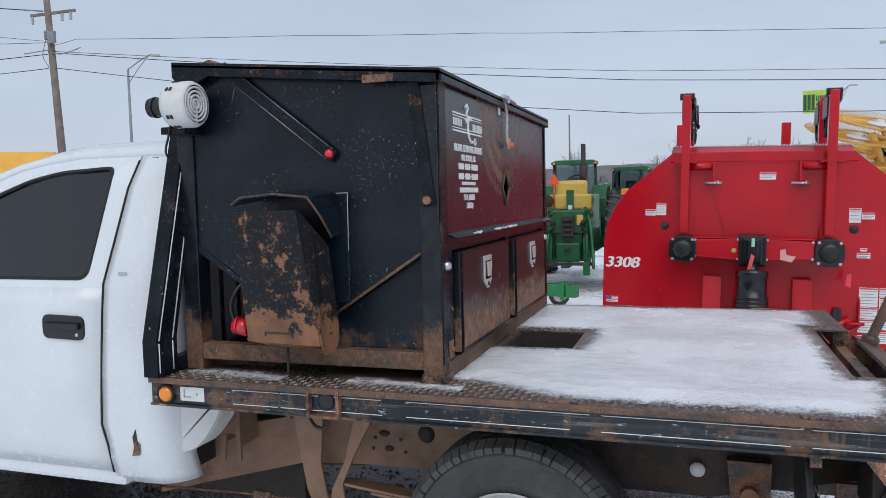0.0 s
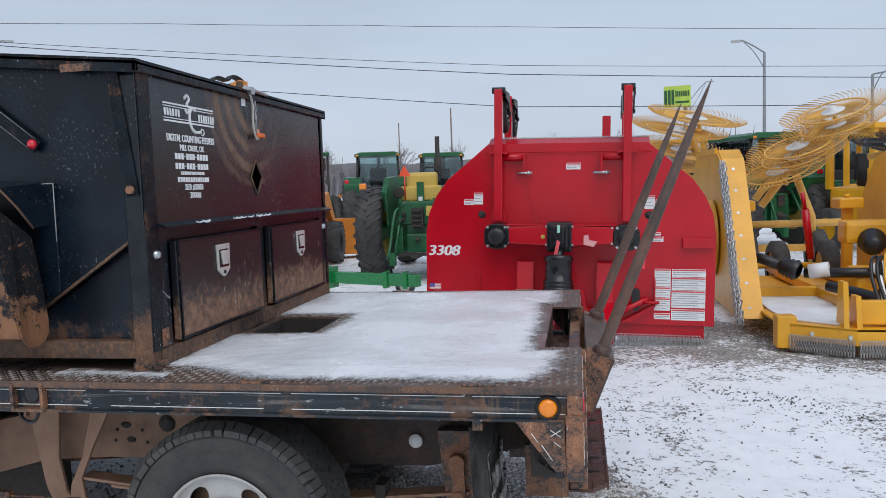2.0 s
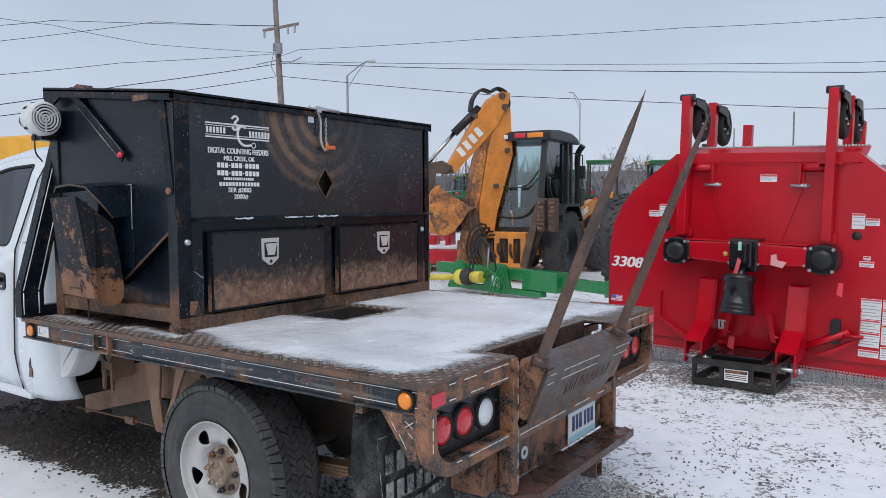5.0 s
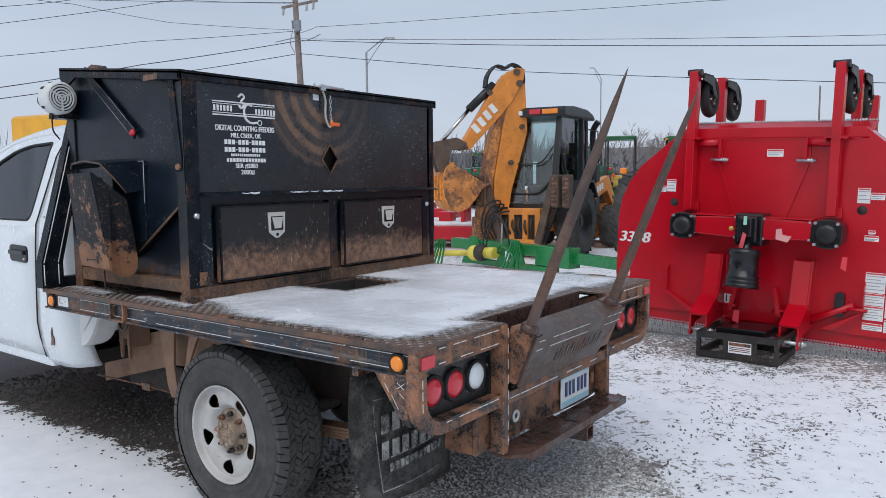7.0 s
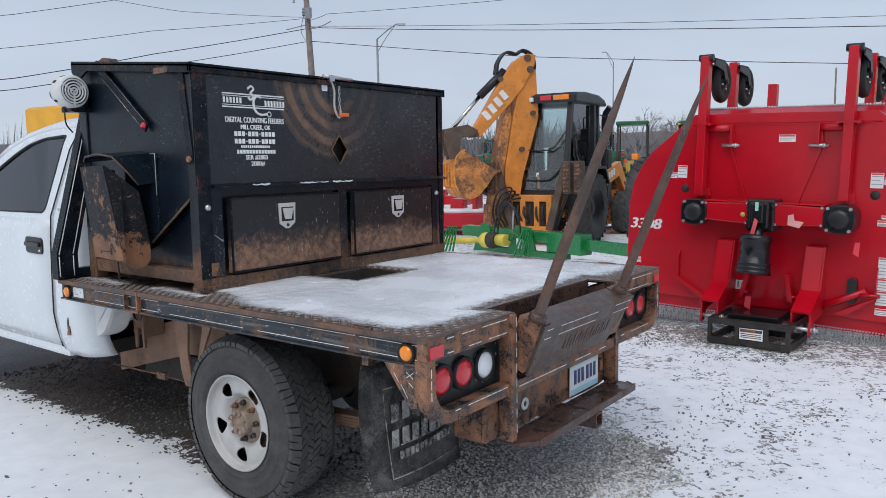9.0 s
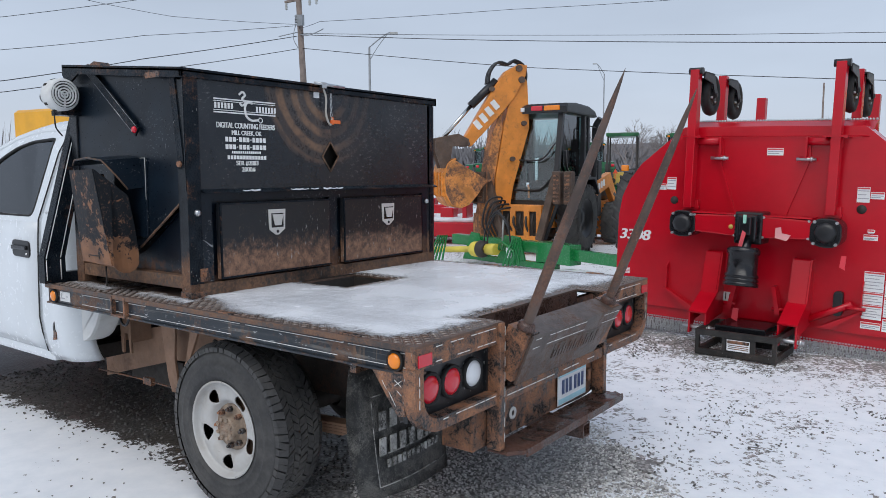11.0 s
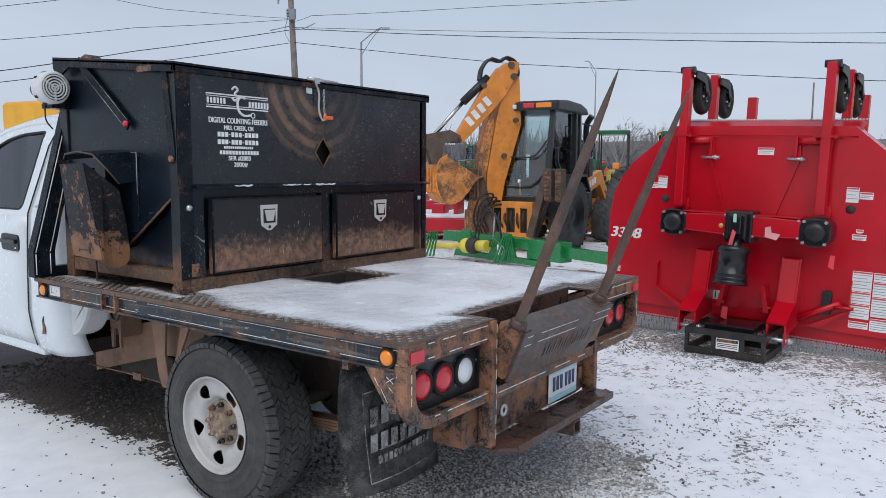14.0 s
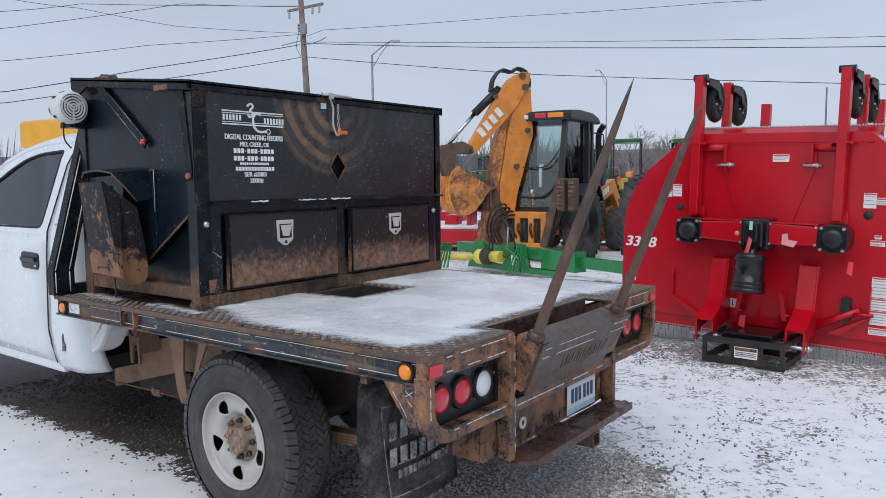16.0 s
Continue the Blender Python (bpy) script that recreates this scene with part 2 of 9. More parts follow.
m_railface = rail_paint()
m_lip = worn("rail_edge", (0.05, 0.04, 0.036), 0.62, rust=((0.2, 0.105, 0.06), (0.1, 0.055, 0.038)), rough=0.4, scratch=0.5, scale=3.0)
m_rust = worn("rusty_steel", (0.022, 0.021, 0.021), 0.62, rust=((0.37, 0.168, 0.082), (0.15, 0.072, 0.046)), rough=0.26, scratch=0.9, scale=4.6)
m_brown = worn("brown_steel", (0.05, 0.03, 0.025), 0.6, rust=((0.13, 0.056, 0.036), (0.055, 0.03, 0.024)), rough=0.2, scratch=0.3, scale=3.0)
m_armgrey = worn("dark_arm_steel", (0.08, 0.054, 0.043), 0.55, rust=((0.17, 0.085, 0.055), (0.09, 0.05, 0.037)), rough=0.45, scratch=0.3, scale=2.0)
m_post = worn("feeder_post", (0.009, 0.012, 0.016), 0.52, spec=0.32, rust=((0.17, 0.092, 0.055), (0.085, 0.05, 0.036)), rough=0.3, low=(0.0, 0.32), scratch=0.9, scale=3.2)
m_plate = worn("scuffed_arm_plate", (0.085, 0.066, 0.057), 0.5, rust=((0.15, 0.08, 0.052), (0.085, 0.053, 0.042)), spec=0.35, rough=0.42, scratch=0.7, scale=3.4)
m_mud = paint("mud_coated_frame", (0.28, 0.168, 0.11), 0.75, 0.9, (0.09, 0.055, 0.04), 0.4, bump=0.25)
# rust of the rear rail, its colour darkened for shade under the bed
m_shaderust = worn("shaded_rust", (0.03, 0.021, 0.017), 0.55, rust=((0.1, 0.052, 0.033), (0.05, 0.03, 0.023)), rough=0.6, scratch=0.1, scale=2.5)
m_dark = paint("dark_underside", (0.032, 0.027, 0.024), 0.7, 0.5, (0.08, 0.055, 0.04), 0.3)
m_black = paint("black_plastic", (0.012, 0.012, 0.014), 0.38, 0.15, (0.06, 0.055, 0.05))
m_gloss = paint("gloss_black", (0.008, 0.008, 0.01), 0.22, 0.1, (0.05, 0.05, 0.05))
m_chrome = paint("bright_steel", (0.62, 0.62, 0.6), 0.22, 0.35, (0.2, 0.14, 0.1), metal=1.0)
m_latch = paint("dull_nickel", (0.6, 0.59, 0.56), 0.35, 0.3, (0.3, 0.24, 0.18), metal=0.35)
m_zinc = paint("zinc_steel", (0.55, 0.57, 0.58), 0.33, 0.4, (0.25, 0.24, 0.22), metal=0.9)
m_pin = paint("white_stripe", (0.72, 0.72, 0.7), 0.5, 0.4, (0.2, 0.15, 0.1))
m_letter = paint("white_lettering", (0.8, 0.8, 0.79), 0.45, 0.12, (0.3, 0.28, 0.26))
m_grey = paint("grey_enamel", (0.36, 0.37, 0.36), 0.4, 0.4, (0.12, 0.1, 0.08))
m_red = paint("implement_red", (0.485, 0.004, 0.015), 0.2, 0.1, (0.3, 0.02, 0.025), 0.1, spec=0.42, bump=0.006)
m_redlamp = paint("red_lens", (0.62, 0.012, 0.03), 0.14, 0.12, (0.2, 0.02, 0.02), coat=0.6)
m_amber = paint("amber_lens", (0.85, 0.24, 0.008), 0.16, 0.1, (0.3, 0.1, 0.02), coat=0.6)
m_lens = paint("clear_lens", (0.72, 0.74, 0.76), 0.12, 0.1, (0.4, 0.4, 0.4), coat=0.6)
m_gasket = paint("rubber", (0.012, 0.012, 0.012), 0.75, 0.2, (0.07, 0.06, 0.05))
m_orangetag = paint("orange_plastic", (0.85, 0.16, 0.03), 0.4, 0.1)
m_strap = paint("grimy_strap", (0.48, 0.45, 0.4), 0.7, 0.4)
m_label = paint("white_label", (0.78, 0.79, 0.8), 0.35, 0.1, (0.4, 0.4, 0.4))
m_print = paint("grey_print", (0.35, 0.36, 0.38), 0.5, 0.0)
m_redprint = paint("red_print", (0.6, 0.06, 0.06), 0.5, 0.0)
m_blueprint = paint("blue_print", (0.06, 0.12, 0.4), 0.5, 0.0)
m_yellow = paint("implement_yellow", (0.75, 0.365, 0.016), 0.34, 0.2, (0.4, 0.2, 0.05), 0.1, coat=0.05)
m_rakeyellow = paint("rake_yellow", (0.72, 0.4, 0.09), 0.45, 0.35, (0.36, 0.2, 0.06), 0.15)
m_green = paint("tractor_green", (0.011, 0.1, 0.034), 0.36, 0.85, (0.028, 0.04, 0.026), 0.3, scale=1.6)
m_brightgreen = paint("implement_green", (0.011, 0.19, 0.05), 0.26, 0.3, (0.02, 0.07, 0.025), coat=0.2)
m_tyellow = paint("tractor_yellow", (0.6, 0.42, 0.09), 0.4, 0.35, (0.25, 0.18, 0.06))
m_orange = paint("backhoe_orange", (0.7, 0.245, 0.038), 0.4, 0.9, (0.2, 0.095, 0.045), 0.15, scale=1.6)
m_dirtorange = worn("worn_bucket", (0.55, 0.21, 0.05), 0.62, rust=((0.2, 0.09, 0.05), (0.1, 0.055, 0.035)), rough=0.5, scratch=0.2)
m_bucketshell = worn("bucket_shell", (0.62, 0.225, 0.035), 0.34, rust=((0.24, 0.115, 0.06), (0.12, 0.065, 0.04)), rough=0.45, scratch=0.5, scale=1.6)
m_white = paint("truck_white", (0.66, 0.7, 0.73), 0.25, 0.18, (0.4, 0.37, 0.32), 0.05, coat=0.5, bump=0.0)
m_offwhite = paint("chalky_white", (0.66, 0.67, 0.66), 0.5, 0.35, (0.3, 0.25, 0.2), 0.08)


def tyre_material(name, base, dust):
    k = Nodes(name)
    fine, big = k.noise(60, 3), k.noise(5, 5, 0.65)
    c = k.mix(k.step(big, 0.35, 0.72), (base, base, base * 1.03), (dust, dust * 0.97, dust * 0.92))
    k.bump(fine, 0.15, 0.003)
    return k.set(color=c, rough=k.step(fine, 0.2, 0.8, 0.62, 0.85))


m_tyre = tyre_material("tyre_rubber", 0.034, 0.075)
m_tread = tyre_material("tread_rubber", 0.042, 0.092)


def wheel_white():
    k = Nodes("white_wheel")
    big, fine = k.noise(7, 5, 0.65), k.noise(60, 3)
    c = k.mix(k.step(big, 0.4, 0.8), (0.46, 0.46, 0.45), (0.36, 0.335, 0.305))
    c = k.mix(k.step(k.noise(34, 4, 0.7), 0.66, 0.72), c, (0.12, 0.07, 0.04))
    k.bump(fine, 0.08, 0.003)
    return k.set(color=c, rough=0.5)


m_wheel = wheel_white()


def deck_plate():
    """Wet, rusted tread plate."""
    k = Nodes("deck_plate")
    big, midn, fine = k.noise(2.6, 5, 0.6), k.noise(11, 5, 0.7), k.noise(90, 3)
    c = k.mix(k.step(midn, 0.35, 0.68), (0.125, 0.08, 0.06), (0.06, 0.045, 0.038))
    c = k.mix(k.step(big, 0.5, 0.72), c, (0.13, 0.062, 0.038))
    c = k.mix(k.step(fine, 0.55, 0.75, 0, 0.4), c, (0.16, 0.12, 0.1))
    k.bump(k.math("ADD", midn, fine), 0.25, 0.003)
    return k.set(color=c, rough=k.step(big, 0.35, 0.65, 0.24, 0.55))


m_deck = deck_plate()
m_treadtop = worn("tread_tops", (0.17, 0.145, 0.13), 0.45, rust=((0.22, 0.12, 0.075), (0.1, 0.06, 0.045)), rough=0.2, scale=3)


def snow_material(name, base=(0.8, 0.83, 0.87), rough=0.5):
    k = Nodes(name)
    big, midn, fine = k.noise(3.2, 5, 0.6), k.noise(22, 4, 0.6), k.noise(140, 3)
    c = k.mix(k.step(big, 0.35, 0.7), [v * 0.86 for v in base], base)
    k.bump(k.math("ADD", k.math("MULTIPLY", midn, 0.8), k.math("MULTIPLY", fine, 0.35)), 0.35, 0.006)
    return k.set(color=c, rough=k.step(midn, 0.3, 0.7, rough * 0.7, rough * 1.3))


m_snow = snow_material("snow")


def feeder_black():
    """Old black paint with pin scratches, light chips, rust low down."""
    k = Nodes("feeder_black_paint")
    z = k.xyz()[2]
    big, midn, fine = k.noise(2.4, 6, 0.65, dist=0.7), k.noise(16, 5, 0.7), k.noise(80, 3)
    field = k.math("ADD", k.math("ADD", k.math("MULTIPLY", big, 0.55), k.math("MULTIPLY", midn, 0.45)), k.step(z, 0.04, 0.4, 0.15, -0.09))
    mask = k.step(field, 0.56, 0.66)
    rc = k.mix(k.step(midn, 0.35, 0.65), (0.18, 0.085, 0.045), (0.07, 0.04, 0.028))
    base = k.mix(k.step(k.noise(5, 4), 0.35, 0.7), (0.0025, 0.006, 0.0115), (0.006, 0.0125, 0.021))
    c = k.mix(mask, base, rc)
    chips = k.math("MULTIPLY", k.step(k.noise(85, 4, 0.7), 0.615, 0.65), k.step(k.noise(3.4, 4), 0.46, 0.6))
    line = k.math("MULTIPLY", k.step(k.math("ABSOLUTE", k.math("SUBTRACT", k.noise(2.6, 2, 0.4, dist=0.8), 0.5)), 0.0012, 0.003, 1, 0), k.step(k.noise(4.2, 2), 0.62, 0.67))
    chips = k.math("MAXIMUM", chips, line)
    c = k.mix(k.math("MULTIPLY", chips, 0.7), c, (0.34, 0.35, 0.36))
    k.bump(k.math("ADD", k.math("MULTIPLY", mask, 0.8), k.math("MULTIPLY", big, 0.5)), 0.1, 0.004)
    return k.set(spec=0.3, color=c, rough=k.math("ADD", k.step(fine, 0.2, 0.8, 0.26, 0.36), k.math("MULTIPLY", mask, 0.45)))


m_feeder = feeder_black()


def feeder_panel():
    """The rear panel: black, with arcs that a swinging hook has rubbed."""
    k = Nodes("feeder_panel_paint")
    p = k.xyz()
    dy, dz = k.math("SUBTRACT", p[1], 0.875), k.math("SUBTRACT", p[2], 1.02)
    r = k.math("SQRT", k.math("ADD", k.math("MULTIPLY", dy, dy), k.math("MULTIPLY", dz, dz)))
    big, midn, fine = k.noise(3, 5, 0.65), k.noise(20, 5, 0.7), k.noise(80, 3)
    rr = k.math("ADD", r, k.math("MULTIPLY", k.math("SUBTRACT", k.noise(3.5, 3, 0.5), 0.5), 0.05))
    wave = k.math("SINE", k.math("ADD", k.math("MULTIPLY", rr, 76.0), 2.2))
    zone = k.math("MULTIPLY", k.step(rr, 0.10, 0.15), k.step(rr, 0.36, 0.43, 1, 0))
    side = k.math("MULTIPLY", k.step(k.noise(6, 6, 0.75), 0.36, 0.56, 0.15, 1.0), k.step(k.math("ADD", dy, k.math("MULTIPLY", dz, 0.25)), -0.12, 0.16, 1, 0.16))
    arcs = k.math("MULTIPLY", k.math("MULTIPLY", k.step(wave, -0.55, 0.75, 0.22, 1.0), zone), k.math("MULTIPLY", side, k.step(midn, 0.25, 0.55, 0.5, 1.0)))
    base = k.mix(k.step(big, 0.35, 0.7), (0.011, 0.0145, 0.02), (0.022, 0.026, 0.032))
    c = k.mix(arcs, base, k.mix(k.step(midn, 0.35, 0.65), (0.26, 0.15, 0.085), (0.13, 0.08, 0.054)))
    chips = k.math("MULTIPLY", k.step(k.noise(60, 4, 0.68), 0.655, 0.68), k.step(k.noise(3.6, 4), 0.44, 0.6))
    c = k.mix(k.math("MULTIPLY", chips, 0.45), c, (0.26, 0.25, 0.24))
    smear = k.math("MULTIPLY", k.step(k.noise(7, 6, 0.75), 0.58, 0.68), 0.5)
    c = k.mix(smear, c, (0.034, 0.031, 0.03))
    haze = k.math("MULTIPLY", k.step(k.noise(55, 5, 0.8, stretch=(1, 0.5, 1.4)), 0.54, 0.66), k.step(k.noise(2.8, 3), 0.44, 0.6, 0.06, 0.55))
    c = k.mix(haze, c, (0.17, 0.16, 0.155))
    k.bump(k.math("ADD", k.math("MULTIPLY", arcs, 0.5), big), 0.08, 0.004)
    return k.set(spec=0.5, color=c, rough=k.math("ADD", k.step(fine, 0.2, 0.8, 0.2, 0.28), k.math("MULTIPLY", k.math("MAXIMUM", arcs, haze), 0.3)))


m_panel = feeder_panel()


def drawer_paint():
    """Black doors, pitted all over and rusty from the bottom up."""
    k = Nodes("drawer_paint")
    z = k.xyz()[2]
    big, midn, fine = k.noise(4, 6, 0.65), k.noise(26, 5, 0.75), k.noise(90, 3)
    edge = k.step(k.math("ADD", k.math("ADD", z, k.math("MULTIPLY", big, 0.16)), k.math("MULTIPLY", midn, 0.22)), 0.32, 0.46, 1, 0)
    mask = k.math("MULTIPLY", edge, k.step(k.noise(60, 5, 0.75), 0.3, 0.52, 0.35, 1.0))
    c = k.mix(mask, k.mix(big, (0.007, 0.0095, 0.013), (0.016, 0.018, 0.021)), k.mix(k.step(midn, 0.35, 0.65), (0.31, 0.17, 0.105), (0.15, 0.085, 0.058)))
    pits = k.math("MULTIPLY", k.step(k.noise(120, 4, 0.75, stretch=(1, 1, 0.6)), 0.58, 0.64), k.step(k.noise(9, 4, 0.65), 0.42, 0.6))
    c = k.mix(k.math("MULTIPLY", pits, 0.55), c, (0.26, 0.17, 0.11))
    nick = k.math("MULTIPLY", k.step(k.noise(75, 3, 0.6, stretch=(1, 1, 0.3)), 0.645, 0.67), k.step(k.noise(5, 3), 0.42, 0.55))
    c = k.mix(k.math("MULTIPLY", nick, 0.6), c, (0.42, 0.43, 0.42))
    k.bump(k.math("ADD", k.math("MULTIPLY", pits, 0.5), big), 0.12, 0.004)
    return k.set(spec=0.42, color=c, rough=k.math("ADD", 0.28, k.math("MULTIPLY", k.math("MAXIMUM", mask, pits), 0.45)))


m_drawer = drawer_paint()


def chute_paint():
    """Bare, orange-brown worn steel with islands of black paint."""
    k = Nodes("chute_paint")
    z = k.xyz()[2]
    big, midn, fine = k.noise(5.5, 6, 0.7, dist=0.4), k.noise(30, 5, 0.7), k.noise(120, 3)
    field = k.math("ADD", k.math("MULTIPLY", big, 0.7), k.math("MULTIPLY", midn, 0.3))
    mask = k.step(k.math("ADD", field, k.step(z, 0.12, 0.3, -0.1, 0.06)), 0.492, 0.528)
    rusty = k.mix(k.step(k.noise(9, 4), 0.35, 0.65), (0.26, 0.125, 0.065), (0.15, 0.08, 0.05))
    c = k.mix(mask, rusty, (0.01, 0.012, 0.015))
    c = k.mix(k.math("MULTIPLY", k.step(k.noise(60, 5, 0.75), 0.55, 0.62), 0.3), c, (0.22, 0.12, 0.075))
    k.bump(k.math("ADD", k.math("MULTIPLY", mask, 0.5), big), 0.25, 0.004)
    return k.set(color=c, rough=k.step(fine, 0.2, 0.8, 0.45, 0.62), spec=0.2)


m_chute = chute_paint()


def tinted(name, tint, ior=1.5):
    """Thin glass: tinted see-through, with a sheen that grows at a slant."""
    k = Nodes(name)
    see, gloss, mixs, fres = [k.n.new(t) for t in ("ShaderNodeBsdfTransparent", "ShaderNodeBsdfGlossy", "ShaderNodeMixShader", "ShaderNodeFresnel")]
    see.inputs[0].default_value = (*tint, 1)
    gloss.inputs["Color"].default_value, gloss.inputs["Roughness"].default_value = (0.95, 0.97, 1, 1), 0.02
    fres.inputs[0].default_value = ior
    k.l.new(fres.outputs[0], mixs.inputs[0])
    k.l.new(see.outputs[0], mixs.inputs[1])
    k.l.new(gloss.outputs[0], mixs.inputs[2])
    k.n.remove(k.b)
    k.l.new(mixs.outputs[0], k.n["Material Output"].inputs[0])
    return k.m


m_tint = tinted("tinted_glass", (0.2, 0.22, 0.24), 1.7)
m_glass = tinted("cab_glass", (0.74, 0.82, 0.82))


def icy_snow():
    """Half-melted crust: white where it lies thick, glassy and thin towards its edges."""
    k = Nodes("icy_snow")
    z = k.xyz()[2]
    big, midn, grain, fine = k.noise(2.2, 4, 0.5), k.noise(28, 5, 0.65), k.noise(75, 4, 0.7), k.noise(210, 3)
    c = k.mix(k.step(big, 0.3, 0.7), (0.74, 0.76, 0.8), (0.84, 0.86, 0.89))
    c = k.mix(k.step(grain, 0.5, 0.72, 0, 0.34), c, (0.46, 0.47, 0.5))
    k.bump(k.math("ADD", k.math("MULTIPLY", midn, 0.4), k.math("ADD", k.math("MULTIPLY", grain, 0.8), k.math("MULTIPLY", fine, 0.4))), 0.8, 0.006)
    mixn = k.math("ADD", k.math("MULTIPLY", grain, 0.5), k.math("ADD", k.math("MULTIPLY", fine, 0.3), k.math("MULTIPLY", midn, 0.2)))
    thick = k.math("ADD", z, k.math("MULTIPLY", k.math("SUBTRACT", mixn, 0.5), 0.017))
    return k.set(color=c, rough=k.step(big, 0.35, 0.65, 0.1, 0.34), alpha=k.step(thick, 0.0036, 0.0105))


m_ice = icy_snow()


def text_mesh(bm, words, size, m, depth=0.0012, fit=0.0):
    """Adds lettering to a bmesh: the words lie in the xy plane of m, centred."""
    cu = bpy.data.curves.new("words", "FONT")
    cu.body, cu.size, cu.extrude, cu.align_x, cu.align_y = words, size, depth, "CENTER", "CENTER"
    ob = bpy.data.objects.new("words", cu)
    me = bpy.data.meshes.new_from_object(ob)
    xs = [v.co.x for v in me.vertices]
    if fit and xs:
        me.transform(Matrix.Diagonal((fit / (max(xs) - min(xs)), 1, 1, 1)))
    me.transform(m)
    bm.from_mesh(me)
    bpy.data.objects.remove(ob)
    bpy.data.curves.remove(cu)
    bpy.data.meshes.remove(me)
m_stab = worn("grimy_steel", (0.09, 0.06, 0.045), 0.6, rust=((0.12, 0.07, 0.045), (0.06, 0.04, 0.03)), rough=0.6, scratch=0.3)
m_darkglass = tinted("dark_cab_glass", (0.78, 0.88, 0.88), 1.9)
m_yellowdrive = paint("driveline_yellow", (0.62, 0.5, 0.07), 0.5, 0.6, (0.2, 0.17, 0.08), 0.2)
m_pole = paint("weathered_pole", (0.2, 0.16, 0.14), 0.85, 0.5, (0.1, 0.08, 0.07), 0.25)
m_galv = paint("galvanised", (0.22, 0.235, 0.25), 0.5, 0.2, (0.2, 0.2, 0.2))
m_wire = paint("cable", (0.03, 0.03, 0.035), 0.6, 0.0)
# distant trees and skyline: air haze is put into these paler, greyer colours
m_bark = paint("hazed_bare_wood", (0.21, 0.185, 0.175), 0.9, 0.3, (0.07, 0.06, 0.05), 0.2)
m_far = paint("hazed_far_wood", (0.2, 0.195, 0.205), 0.95, 0.4, (0.14, 0.135, 0.14), 0.2, scale=0.05)

# ---- ground: gravel yard under patchy snow, one sheet to the horizon ----
def ground_material():
    k = Nodes("snowy_gravel")
    p = k.xyz()
    vor = k.n.new("ShaderNodeTexVoronoi")
    vor.inputs["Scale"].default_value = 46
    k.l.new(k.co, vor.inputs["Vector"])
    huge, big, midn, fine = k.noise(0.32, 4, 0.6), k.noise(1.3, 6, 0.62), k.noise(6.5, 5, 0.65), k.noise(30, 4, 0.7)
    stone = k.mix(vor.outputs["Color"], (0.2, 0.198, 0.195), (0.64, 0.62, 0.6))
    stone = k.mix(k.step(vor.outputs["Distance"], 0.25, 0.65, 0, 0.8), stone, (0.13, 0.128, 0.124))
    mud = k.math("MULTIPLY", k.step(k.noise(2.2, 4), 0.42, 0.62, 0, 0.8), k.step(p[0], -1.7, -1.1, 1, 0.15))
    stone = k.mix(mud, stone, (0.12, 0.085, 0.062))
    # forward of the tail: wet dark soil, with the truck's shade mixed into the colour
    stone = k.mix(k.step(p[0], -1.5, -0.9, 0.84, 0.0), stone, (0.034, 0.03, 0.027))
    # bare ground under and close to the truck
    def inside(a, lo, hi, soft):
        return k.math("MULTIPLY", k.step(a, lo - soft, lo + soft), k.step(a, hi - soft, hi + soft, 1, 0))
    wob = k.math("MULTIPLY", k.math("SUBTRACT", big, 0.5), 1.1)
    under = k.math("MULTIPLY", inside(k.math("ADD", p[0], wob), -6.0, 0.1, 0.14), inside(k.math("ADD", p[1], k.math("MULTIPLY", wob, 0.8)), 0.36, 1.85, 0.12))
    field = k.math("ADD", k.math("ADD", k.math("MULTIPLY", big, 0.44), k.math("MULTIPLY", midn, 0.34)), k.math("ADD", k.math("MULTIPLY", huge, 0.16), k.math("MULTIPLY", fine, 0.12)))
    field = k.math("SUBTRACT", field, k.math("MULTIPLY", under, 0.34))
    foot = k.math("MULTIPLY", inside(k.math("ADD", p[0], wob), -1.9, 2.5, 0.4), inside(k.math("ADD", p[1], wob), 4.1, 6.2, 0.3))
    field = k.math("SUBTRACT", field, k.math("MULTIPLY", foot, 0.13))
    # stones stand out of the snow one by one, more of them where it lies thin
    cell = k.n.new("ShaderNodeSeparateColor")
    k.l.new(vor.outputs["Color"], cell.inputs[0])
    lone = k.math("ADD", k.math("MULTIPLY", k.math("SUBTRACT", cell.outputs[0], 0.5), 0.15), k.math("MULTIPLY", k.math("SUBTRACT", fine, 0.5), 0.22))
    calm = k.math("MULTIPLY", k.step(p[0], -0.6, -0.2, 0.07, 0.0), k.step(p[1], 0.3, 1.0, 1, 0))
    crumb = k.math("MULTIPLY", k.math("SUBTRACT", k.noise(95, 3, 0.6), 0.5), 0.07)
    snow = k.step(k.math("ADD", k.math("ADD", k.math("ADD", field, crumb), lone), calm), 0.43, 0.458)
    white = k.mix(k.step(midn, 0.3, 0.7), (0.78, 0.81, 0.85), (0.86, 0.88, 0.91))
    c = k.mix(snow, stone, white)
    pebble = k.math("MULTIPLY", k.math("MULTIPLY", k.math("SUBTRACT", 1.0, vor.outputs["Distance"]), 0.8), k.math("SUBTRACT", 1.0, snow))
    h = k.math("ADD", k.math("MULTIPLY", snow, 1.0), k.math("ADD", pebble, k.math("MULTIPLY", midn, 0.3)))
    k.bump(h, 0.35, 0.012)
    return k.set(color=c, rough=k.mix(snow, 0.5, 0.62))


